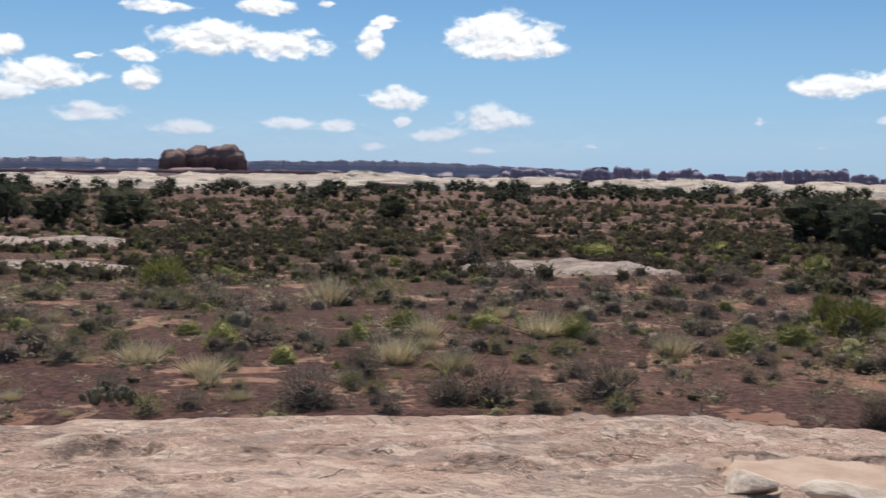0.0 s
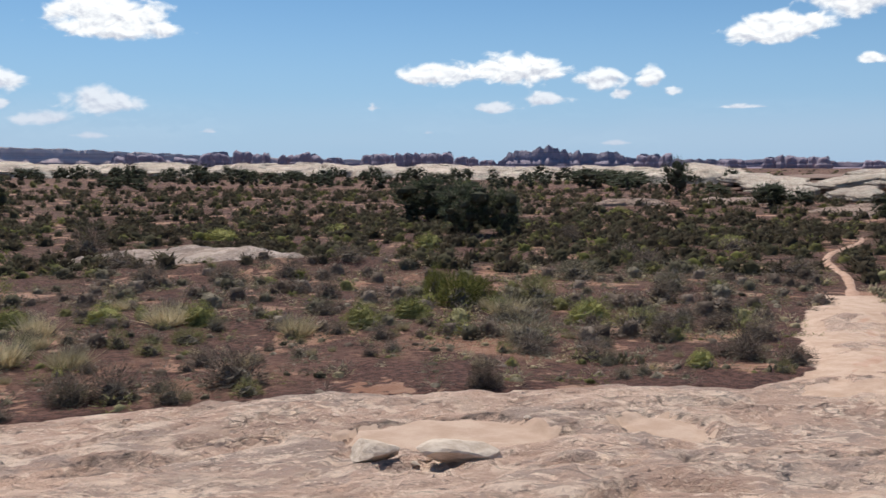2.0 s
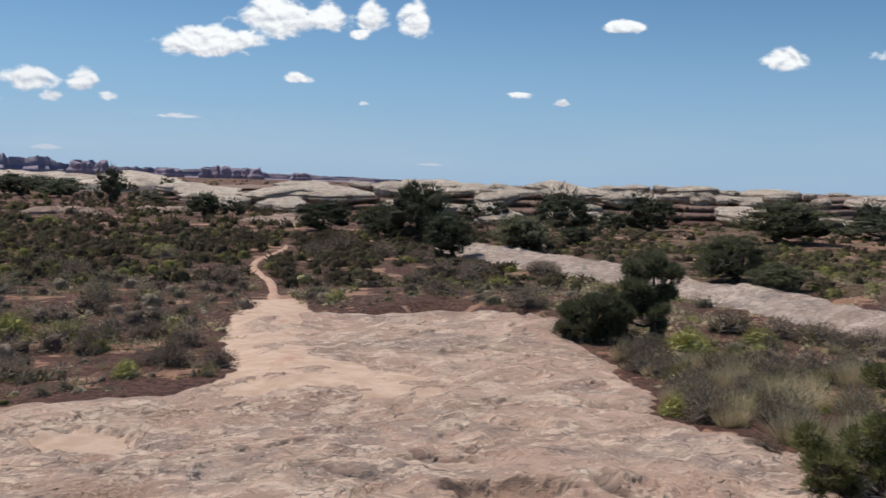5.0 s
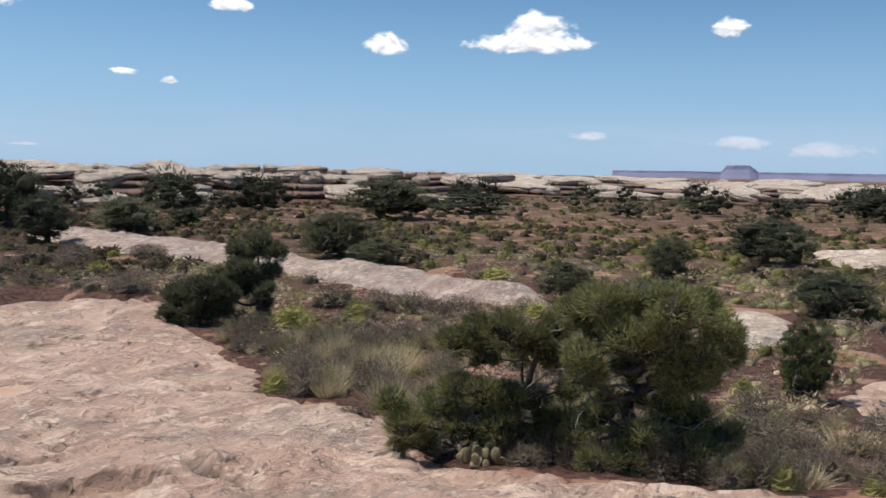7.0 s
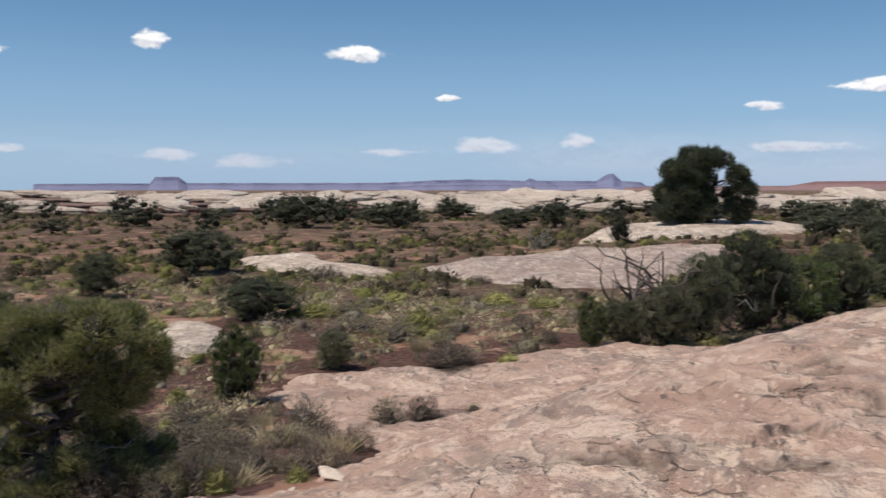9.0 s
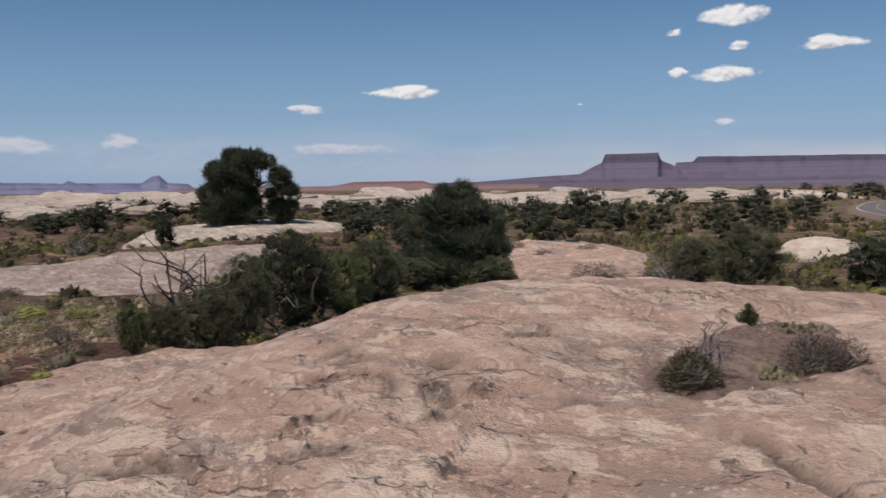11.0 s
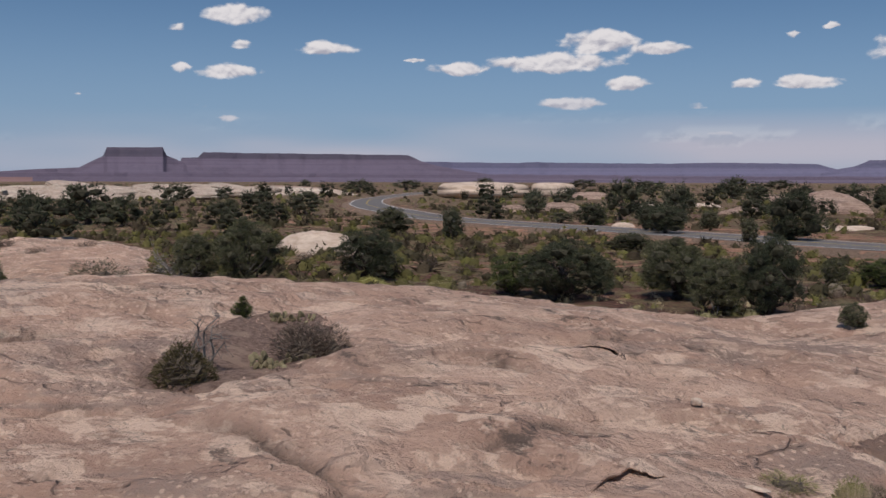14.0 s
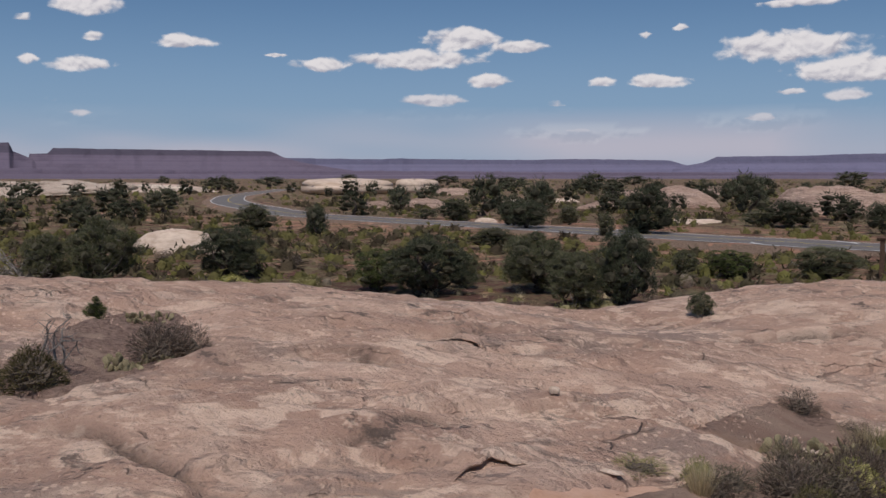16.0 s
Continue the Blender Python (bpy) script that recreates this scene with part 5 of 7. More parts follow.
def round_mesh(seed, sides=44, rows=14):
    """A low rounded hump of bare rock in the unit box."""
    t, f = np.meshgrid(np.linspace(0, 2 * math.pi, sides, endpoint=False), np.linspace(1.0, 0.02, rows))
    shape = 1 + 0.2 * np.sin(2 * t + seed) + 0.12 * np.sin(3 * t + 2 * seed) + 0.08 * np.sin(5 * t + seed)
    px, py = f * np.cos(t), f * np.sin(t)
    z = np.clip(1 - f**2.6, 0, 1) ** 0.8 * (0.7 + 0.5 * fbm(2.2 * px + seed, 2.2 * py, 4, seed))
    return quad_mesh("hump", np.stack([0.5 * px * shape, 0.5 * py * shape, z - 0.03 * (f > 0.99)], -1), rows, sides, closed=True)


dome_meshes = [dome_mesh(k) for k in range(6)]
round_meshes = [round_mesh(k) for k in range(5)]
DOMES_A = [(-37, 240, 36, 2.6), (-34.5, 225, 30, 2.2), (-31, 250, 34, 2.8), (-28, 235, 30, 2.3), (-24.5, 260, 36, 3.0), (-21, 270, 32, 3.2), (-18, 300, 30, 3.6), (-16.2, 310, 26, 4.3), (-14, 290, 28, 3.4), (-11, 320, 30, 2.9), (-7.5, 300, 26, 3.0), (-5.5, 330, 34, 3.4), (-1, 310, 30, 3.2), (2.5, 300, 26, 3.4), (5.5, 280, 30, 3.0), (9.5, 290, 32, 3.0), (12.5, 250, 26, 2.5), (16, 230, 24, 2.4), (20, 220, 26, 2.6), (24.0, 200, 22, 2.4)]
DOMES_B = [(96, 200, 44, 3.1), (99, 215, 46, 3.3), (102.5, 190, 40, 3.2), (105.5, 210, 50, 3.1), (109, 190, 36, 3.0), (114, 230, 54, 2.8), (118, 240, 60, 2.8), (122, 210, 46, 2.4), (126, 230, 50, 2.5), (130, 250, 56, 2.6), (134, 260, 54, 2.6), (137.5, 270, 50, 2.6), (20.7, 82, 5.4, 0.55), (33, 76, 7.0, 0.6), (26.5, 92, 7, 0.5)]
DOMES_C = [(152.6, 215, 15, 4.4), (156.8, 215, 6.5, 4.2), (154.7, 113, 3.4, 1.4), (157.4, 113, 5.4, 1.8), (162.5, 124, 3.6, 1.4), (165.4, 135, 4.0, 1.1), (167.8, 110, 5.6, 1.1), (161.0, 74, 1.6, 0.6), (171.8, 116, 8.4, 3.8), (179.6, 97, 10.5, 4.0), (172.6, 75, 5.2, 0.45), (173.8, 218, 9, 3.0), (184, 120, 12, 3.0), (140.8, 340, 40, 2.9), (159, 190, 8, 2.6), (169, 185, 9, 2.4)]
white_block = tagged(placed("rock_slab", round_meshes[2], CREAM_ROCK), "rounded pale sandstone block among junipers", "rock", "sandstone domes")
white_block.matrix_basis = pose(*bear(143.6, 46.5), height(*bear(143.6, 46.5)) - 0.2, 0, 0, 30) @ Matrix.Diagonal((3.8, 3.2, 1.35, 1))
for k, (b, d, w, h) in enumerate(DOMES_A + DOMES_B + DOMES_C):
    ob = tagged(placed("rock_dome", slab_meshes[k % 8] if 0 <= k - len(DOMES_A) - len(DOMES_B) < 2 else round_meshes[k % 5] if k >= len(DOMES_A) + len(DOMES_B) else dome_meshes[k % 6], CREAM_ROCK if k - len(DOMES_A) - len(DOMES_B) in (0, 1, 4, 5, 7, 10) else RIM_ROCK if k < len(DOMES_A) + 12 else DOME_ROCK), "pale bare sandstone dome rising from the scrub", "rock", "sandstone domes")
    x, y = bear(b, d)
    z = height(x, y)
    ob.location = (x, y, z - 0.3)
    ob.scale = (w * 1.15, w * 0.7, ((h if d > 120 else h + 0.3 + z) - z + 0.3) * (0.62 if k >= len(DOMES_A) + len(DOMES_B) + 2 else 0.72 if k >= len(DOMES_A) else 1.0))
    ob.rotation_euler = (0, 0, radians(-b) + 0.25 * math.sin(3.0 * k))

# ---- plants ----
def tube(pts, radii, sides=6):
    """Points and quads of a tapered round branch along a line."""
    pts = np.array(pts, float)
    d = np.gradient(pts, axis=0)
    d /= np.linalg.norm(d, axis=1)[:, None] + 1e-9
    ref = np.where(np.abs(d[:, 2:3]) < 0.9, [[0, 0, 1.0]], [[1.0, 0, 0]])
    u = np.cross(d, ref)
    u /= np.linalg.norm(u, axis=1)[:, None] + 1e-9
    v = np.cross(d, u)
    t = np.linspace(0, 2 * math.pi, sides, endpoint=False)
    ring = pts[:, None] + np.asarray(radii)[:, None, None] * (np.cos(t)[None, :, None] * u[:, None] + np.sin(t)[None, :, None] * v[:, None])
    i = np.arange(len(pts) * sides).reshape(len(pts), sides)
    n = np.roll(i, -1, 1)
    return ring.reshape(-1, 3), np.stack([i[:-1], n[:-1], n[1:], i[1:]], -1).reshape(-1, 4)


def joined(pieces):
    """One array of points and one of faces out of several."""
    vs, fs, at = [], [], 0
    for v, f in pieces:
        vs.append(v)
        fs.append(f + at)
        at += len(v)
    return np.concatenate(vs), np.concatenate(fs)


def leaves(rng, centres, ways, length, width, jitter=0.5):
    """Slim three-cornered leaves at centres, roughly along ways."""
    n = len(centres)
    w = ways + jitter * rng.standard_normal((n, 3))
    w /= np.linalg.norm(w, axis=1)[:, None] + 1e-9
    s = np.cross(w, rng.standard_normal((n, 3)))
    s /= np.linalg.norm(s, axis=1)[:, None] + 1e-9
    ln = length * (0.6 + 0.8 * rng.random((n, 1)))
    a, b, c = centres - s * width * 0.5, centres + s * width * 0.5, centres + w * ln
    return np.stack([a, b, c], 1).reshape(-1, 3), np.arange(3 * n).reshape(n, 3)


def wander(rng, start, end, n=6, bend=0.1):
    """A crooked line from start to end that swings a little to its sides."""
    f = np.linspace(0, 1, n)[:, None]
    p = np.array(start) * (1 - f) + np.array(end) * f
    for k in (1, 2, 3):
        p = p + rng.standard_normal(3) * (0.42 * bend / k) * np.sin(k * math.pi * f)
    return p


def knob(rng, at, r):
    """A small uneven ball of dense foliage, as triangles."""
    v = KNOB_POINTS * (r * (0.75 + 0.5 * rng.random((len(KNOB_POINTS), 1)))) * (1, 1, 0.8)
    return v + at, KNOB_FACES


ball = bmesh.new()
bmesh.ops.create_icosphere(ball, subdivisions=1, radius=1.0)
KNOB_POINTS = np.array([q.co[:] for q in ball.verts])
KNOB_FACES = np.array([[q.index for q in f.verts] for f in ball.faces])
ball.free()


def tree_shape(seed, lobes=14, per=180, leaf=0.04, trunk=0.05, bare=3, mid=0.48, spread=0.29, lobe=0.17, fork_z=0.14, lean=(0.0, 0.0), hollow=0.0):
    """Trunk, limbs, crown and bare grey limbs of a small desert conifer in the unit box.

    The crown is a heap of rounded lobes, each a dark heart under many short sprays."""
    rng = np.random.default_rng(seed)
    limbs, dead, crown, hearts = [], [], [], []
    fork = np.array([0.05 * rng.standard_normal(), 0.05 * rng.standard_normal(), fork_z + 0.06 * rng.random()])
    base = wander(rng, (0, 0, -0.03), fork, 5, 0.08)
    up = wander(rng, fork, (0.5 * fork[0] + lean[0], 0.5 * fork[1] + lean[1], 0.72), 6, 0.14)
    stem = tube(np.concatenate([base, up[1:]]), np.r_[np.linspace(trunk * 1.35, trunk * 0.85, 5), np.linspace(trunk * 0.75, trunk * 0.15, 5)], 8)
    for k in range(lobes):
        a = 2.399 * k + 0.5 * rng.random()
        f = (k + 0.5) / lobes
        el = math.asin(min(1, max(-1, -0.85 + 1.85 * f)))
        out = spread * (0.66 + 0.6 * rng.random())
        end = np.array([out * math.cos(el) * math.cos(a) + lean[0] * f, out * math.cos(el) * math.sin(a) + lean[1] * f, mid + (0.96 - lobe - mid) * math.sin(el) * (0.9 + 0.2 * rng.random()) if el > 0 else mid + (mid - 0.8 * lobe - hollow) * math.sin(el)])
        r = lobe * (0.62 + 0.72 * rng.random())
        limb = wander(rng, fork * (0.6 + 0.3 * rng.random()), end, 7, 0.2)
        pieces = [tube(limb, np.linspace(trunk * 0.5, trunk * 0.12, 7), 5)]
        limbs.append(joined(pieces))
        hearts.append(knob(rng, end, r * (0.66 if per < 250 else 0.58 if per < 600 else 0.5)))
        ways = rng.standard_normal((20, 3))
        ways[:, 2] += 0.35
        ways /= np.linalg.norm(ways, axis=1)[:, None]
        which = rng.integers(20, size=per)
        n = ways[which] + 0.30 * rng.standard_normal((per, 3))
        n /= np.linalg.norm(n, axis=1)[:, None]
        near = (n * ways[which]).sum(1)
        at = end + n * (r * (0.62 + 0.42 * np.clip(near, 0, 1) ** 3) * (0.86 + 0.2 * rng.random(per)))[:, None] * (1, 1, 0.86)
        at[:, 2] = np.maximum(at[:, 2], 0.015)
        crown.append(leaves(rng, at, n + (0, 0, 0.45), leaf * 1.25, leaf * 0.24, 0.4))
    for k in range(bare):
        a = rng.random() * 6.28
        reach = 0.30 + 0.16 * rng.random()
        end = np.array([reach * math.cos(a), reach * math.sin(a), 0.12 + 0.55 * rng.random()])
        w = wander(rng, fork * 0.9 + (0, 0, 0.1 * rng.random()), end, 10, 0.16)
        twigs = []
        for _ in range(6):
            s = w[int(rng.integers(4, 10))]
            twigs.append(tube(wander(rng, s, s + rng.standard_normal(3) * 0.06, 3, 0.05), np.linspace(trunk * 0.1, trunk * 0.03, 3), 3))
        dead.append((tube(w, np.linspace(trunk * 0.24, trunk * 0.04, 10), 5), twigs))
    full = joined(crown)
    return stem, limbs, (*joined([full, joined(hearts)]), len(full[1])), dead


def tree(name, shape, leaf, label, category, group="", split=True):
    """A tree with its trunk, limbs, crown and dead limbs, built once in the unit box."""
    stem, limbs, crown, dead = shape
    top = tagged(new(name), label, category, group)
    placed("trunk", raw_mesh("trunk", *stem), BARK, top)
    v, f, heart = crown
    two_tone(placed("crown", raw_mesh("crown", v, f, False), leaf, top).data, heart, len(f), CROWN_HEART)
    if split:
        for piece in limbs:
            placed("limb", raw_mesh("limb", *piece), BARK, top)
        for piece, twigs in dead:
            limb = placed("dead_limb", raw_mesh("dead_limb", *piece), DEADWOOD, top, "bare grey dead limb")
            for twig in twigs:
                placed("twig", raw_mesh("twig", *twig), DEADWOOD, limb)
    return top


def mound(seed, sides, rings, size=1.0, rough=0.14):
    """A rough low dome, as triangles, for the dense heart of a shrub."""
    g = np.random.default_rng(seed)
    pts = []
    for k in range(rings):
        el = 1.45 * k / rings
        t = np.linspace(0, 2 * math.pi, sides, endpoint=False) + 0.5 * k
        r = size * (1 + rough * g.standard_normal(sides))
        pts.append(np.stack([0.46 * r * math.cos(el) * np.cos(t), 0.46 * r * math.cos(el) * np.sin(t), 0.82 * r * math.sin(el)], -1))
    v = np.concatenate(pts + [np.array([[0, 0, 0.82 * size]])])
    f = []
    for k in range(rings - 1):
        for j in range(sides):
            a, b, c2, d = k * sides + j, k * sides + (j + 1) % sides, (k + 1) * sides + (j + 1) % sides, (k + 1) * sides + j
            f += [(a, b, c2), (a, c2, d)]
    last = (rings - 1) * sides
    f += [(last + j, last + (j + 1) % sides, rings * sides) for j in range(sides)]
    return v, np.array(f)


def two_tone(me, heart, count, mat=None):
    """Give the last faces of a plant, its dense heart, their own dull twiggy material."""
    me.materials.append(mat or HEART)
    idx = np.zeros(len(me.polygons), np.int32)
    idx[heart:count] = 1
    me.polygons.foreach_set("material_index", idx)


def shrub_shape(seed, kind, n):
    """Leaves and twigs of a low shrub in the unit box."""
    rng = np.random.default_rng(seed)
    a, q = rng.random(n) * 6.283, rng.random(n)
    if kind == "grass":
        base = np.stack([0.30 * np.sqrt(q) * np.cos(a), 0.30 * np.sqrt(q) * np.sin(a), 0 * a], -1)
        lean = 0.05 + 0.55 * q
        way = np.stack([lean * np.cos(a), lean * np.sin(a), np.ones(n)], -1)
        way /= np.linalg.norm(way, axis=1)[:, None]
        v, f = leaves(rng, base, way, 0.74, 0.026, 0.24)
        return (v, f, len(f)), None
    bumps = 1 + 0.08 * np.sin(3 * a + seed) + 0.07 * np.sin(5 * a + 2 * seed) + 0.05 * np.sin(9 * a + seed)
    el = np.arcsin(0.02 + 0.98 * rng.random(n))
    inner = {"twiggy": 0.5, "tufty": 0.62, "leafy": 0.76}[kind]
    r = (inner + (0.96 - inner) * rng.random(n) ** 0.8) * bumps * (0.95 + 0.09 * np.sin(4 * el + seed))
    way = np.stack([np.cos(el) * np.cos(a), np.cos(el) * np.sin(a), np.sin(el)], -1)
    at = way * r[:, None] * (0.46, 0.46, 0.84)
    at[:, 2] = np.maximum(at[:, 2], 0.02)
    size = {"twiggy": (0.11, 0.0145), "tufty": (0.13, 0.015), "leafy": (0.075, 0.020)}[kind]
    v, f = leaves(rng, at, way + (0, 0, 0.25 if kind != "tufty" else 0.6), *size, 0.45 if kind != "tufty" else 0.3)
    heart = len(f)
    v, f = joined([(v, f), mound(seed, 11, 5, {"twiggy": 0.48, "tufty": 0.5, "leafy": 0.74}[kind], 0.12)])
    twigs = []
    for k in range(4):
        e = at[int(rng.integers(n))] * 1.04
        twigs.append(tube(wander(rng, (e[0] * 0.08, e[1] * 0.08, -0.02), e, 5, 0.12), np.linspace(0.014, 0.005, 5), 3))
    return (v, f, heart), twigs


def shrub(name, shape, leaf, label, category, group):
    (v, f, heart), wood = shape
    top = tagged(placed(name, raw_mesh(name, v, f, False), leaf), label, category, group)
    if heart < len(f):
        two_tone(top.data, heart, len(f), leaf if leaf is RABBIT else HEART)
    for piece in (wood or ()):
        placed("twig", raw_mesh("twig", *piece), TWIG, top)
    return top


def stand(ob, x, y, w, h, turn, sink=0.03, z=None):
    """Set a copy of a plant of the unit box on the land at its width and height."""
    z = height(x, y) if z is None else z
    return copy_thing(ob, pose(x, y, z - sink * h, 0, 0, turn) @ Matrix.Diagonal((w, w, h, 1)))


rng = np.random.default_rng(11)
TREES_0_0 = [(-17.9, 69.7, 2.57, 2.28), (-40.2, 56.6, 2.19, 2.74), (-34.0, 52.1, 2.67, 2.40), (-30.7, 54.6, 4.12, 2.57), (-43.6, 69.5, 2.21, 1.99), (-35.3, 99.7, 3.01, 1.81), (-39.3, 129.4, 2.32, 1.93), (-19.3, 134.2, 3.11, 1.94), (-87.6, 125.5, 4.84, 1.77), (-78.3, 151.4, 5.65, 1.69), (-90.4, 196.2, 6.03, 1.93)]
TREES_1_5_0 = [(9.6, 57.9, 4.39, 2.87), (9.5, 44.9, 2.90, 2.77), (10.9, 44.2, 1.82, 2.34), (42.2, 96.5, 3.46, 4.32), (49.4, 144.4, 7.68, 2.99), (50.4, 131.9, 6.26, 2.35), (48.6, 100.4, 3.61, 1.51), (38.2, 69.6, 3.16, 2.02), (5.0, 186.6, 4.27, 2.35), (-3.2, 198.7, 4.53, 2.72), (67.1, 238.5, 7.00, 3.08), (27.9, 438.2, 7.54, 3.77)]
TREES_3_5_0 = [(38.4, 69.9, 2.75, 2.06), (37.0, 51.7, 3.97, 1.99), (36.2, 44.8, 2.92, 2.27), (35.9, 41.3, 3.66, 3.72), (29.2, 31.2, 2.48, 2.12), (37.0, 34.4, 3.00, 1.96), (56.7, 150.2, 11.03, 2.76), (62.5, 184.5, 7.77, 3.33), (76.3, 64.9, 3.17, 1.59), (153.6, 210.3, 4.41, 2.65)]
TREES_7_0 = [(58.8, 31.5, 6.51, 2.87), (29.9, 17.8, 2.69, 1.69), (28.3, 15.0, 2.03, 1.01), (37.8, 34.7, 2.54, 1.70), (71.4, 31.2, 6.71, 1.88), (64.4, 46.3, 3.59, 1.17), (29.7, 6.0, 1.52, 1.35), (24.0, 7.2, 1.72, 1.07), (39.9, 4.4, 3.27, 1.92), (24.7, 1.0, 2.10, 1.07), (112.3, 4.7, 5.33, 1.90), (109.4, 11.2, 3.56, 1.48), (90.3, 16.9, 4.07, 1.63), (77.5, 20.1, 2.71, 1.35), (42.3, 35.0, 1.84, 1.07)]
TREES_8_0 = [(15.6, 0.7, 0.93, 1.24), (18.3, -0.8, 0.70, 0.80), (88.8, 1.4, 5.52, 3.26), (89.2, -7.1, 4.95, 2.38), (113.9, -14.9, 5.01, 2.38), (105.2, -5.4, 3.52, 2.00), (84.5, -16.6, 3.21, 1.65), (83.3, -20.0, 2.69, 2.24)]
TREES_9_0 = [(47.2, -14.8, 1.11, 1.66), (86.1, -16.7, 3.00, 1.75), (84.0, -19.3, 3.67, 2.35), (104.1, -27.2, 3.05, 1.52), (113.0, -33.5, 3.32, 1.46), (89.6, -5.7, 5.13, 2.31), (114.0, -15.6, 5.27, 1.98), (19.0, -5.8, 0.66, 1.10), (19.4, -6.6, 1.02, 1.02), (19.8, -7.6, 1.28, 1.40), (20.7, -8.7, 1.46, 2.01), (22.0, -10.4, 2.23, 2.49), (23.1, -12.2, 1.80, 1.80), (23.9, -13.7, 1.87, 2.16), (89.1, -44.7, 3.75, 2.68), (48.7, -26.1, 2.05, 1.23), (104.6, -59.0, 3.80, 2.53), (39.4, -23.6, 1.43, 1.91)]
TREES_12_5_0 = [(29.0, -18.0, 2.24, 1.12), (27.3, -20.0, 1.88, 1.13), (72.5, -38.7, 4.02, 2.45), (83.6, -48.8, 2.66, 2.55), (65.8, -52.3, 4.27, 2.37), (60.9, -53.0, 4.12, 3.43), (57.2, -53.5, 3.11, 2.45), (48.4, -60.4, 2.19, 1.84), (60.3, -79.5, 3.94, 2.70), (91.6, -110.5, 3.26, 2.04), (207.3, -271.8, 4.85, 3.88), (21.0, -25.1, 2.38, 2.20), (22.7, -24.7, 1.70, 1.60), (19.1, -29.2, 2.50, 1.83), (32.9, -52.4, 2.74, 1.89), (27.2, -49.9, 1.55, 1.92), (158.9, -233.2, 9.53, 3.97), (187.5, -306.4, 12.01, 4.00), (41.6, -83.0, 3.27, 2.41), (42.3, -95.6, 2.23, 2.67), (31.2, -75.6, 2.15, 1.03), (27.3, -71.9, 2.40, 1.92), (58.7, -66.4, 2.52, 2.02)]
TREES_14_5_0 = [(10.8, -26.7, 2.72, 1.79), (12.6, -27.3, 1.68, 1.26), (10.5, -28.8, 1.02, 1.11), (8.3, -29.0, 2.48, 1.90), (6.4, -26.4, 1.77, 1.54), (5.2, -26.9, 1.91, 2.20), (11.9, -55.6, 1.09, 1.49), (4.8, -35.1, 0.94, 0.98), (1.5, -12.3, 0.34, 0.32), (10.0, -58.5, 3.04, 3.14), (10.5, -58.5, 1.93, 1.22), (116.5, -787.9, 15.12, 8.64), (29.0, -84.3, 3.51, 3.91), (25.2, -88.0, 3.32, 3.57), (20.2, -65.0, 2.28, 1.98), (18.3, -62.0, 2.88, 1.87), (17.5, -69.0, 1.58, 1.50), (46.8, -202.6, 6.91, 4.84), (30.4, -146.9, 4.95, 3.13), (14.6, -125.4, 3.37, 3.50), (7.0, -93.3, 3.43, 3.92), (10.4, -166.7, 4.37, 3.93), (197.0, -385.8, 9.91, 5.45), (158.5, -405.7, 12.40, 4.46)]
TREES_14_5_1 = [(39.6, -89.0, 2.22, 2.66), (27.0, -71.4, 2.59, 1.81), (15.1, -45.2, 2.39, 1.06), (88.5, -471.1, 15.78, 4.74), (93.0, -295.6, 10.48, 3.49)]
TREES_16_0 = [(9.3, -117.5, 4.49, 4.23), (2.8, -72.2, 3.87, 2.01), (5.0, -72.9, 2.37, 1.18), (-1.0, -83.2, 2.62, 1.84), (29.9, -852.0, 22.99, 13.79), (-5.4, -365.0, 13.50, 5.79), (-2.7, -66.4, 2.07, 2.07), (3.4, -35.6, 1.93, 0.96), (0.2, -36.3, 2.47, 1.18), (2.2, -144.0, 4.61, 2.30)]
SHRUBS_B_3 = [(5.10, -7.33, 0.44, 0.30), (4.95, -7.52, 0.40, 0.27), (5.28, -7.62, 0.40, 0.25), (5.75, -8.0, 0.15, 0.10), (0.35, -9.2, 0.34, 0.2), (0.68, -6.42, 0.17, 0.13), (0.32, -6.72, 0.34, 0.24), (0.05, -6.95, 0.38, 0.26), (0.2, -7.2, 0.3, 0.2), (-0.12, -7.4, 0.34, 0.24)]
SHRUBS_B_0 = [(-4.52, 12.92, 0.84, 0.60), (-4.45, 15.37, 0.65, 0.56), (-2.62, 13.80, 0.66, 0.54), (-2.05, 13.93, 0.74, 0.54), (-0.41, 14.48, 0.94, 0.63), (-6.02, 12.32, 0.39, 0.31), (3.08, 13.40, 0.44, 0.43), (-3.04, 27.13, 0.95, 0.79), (-1.07, 28.44, 0.98, 0.57), (0.76, 28.67, 0.89, 0.57), (-4.61, 32.44, 1.04, 0.61), (2.64, 30.82, 0.95, 0.55), (0.83, 25.39, 0.57, 0.43), (1.62, 24.71, 0.62, 0.62), (2.70, 24.80, 0.55, 0.35), (-6.34, 37.50, 1.43, 1.21), (-10.67, 33.48, 1.01, 0.65), (-10.84, 30.40, 0.83, 0.56), (3.16, 13.43, 0.48, 0.44), (4.63, 16.35, 0.59, 0.41), (5.54, 15.74, 0.57, 0.44), (7.66, 17.60, 0.64, 0.49), (9.03, 18.37, 0.56, 0.34), (8.08, 15.08, 0.56, 0.48)]
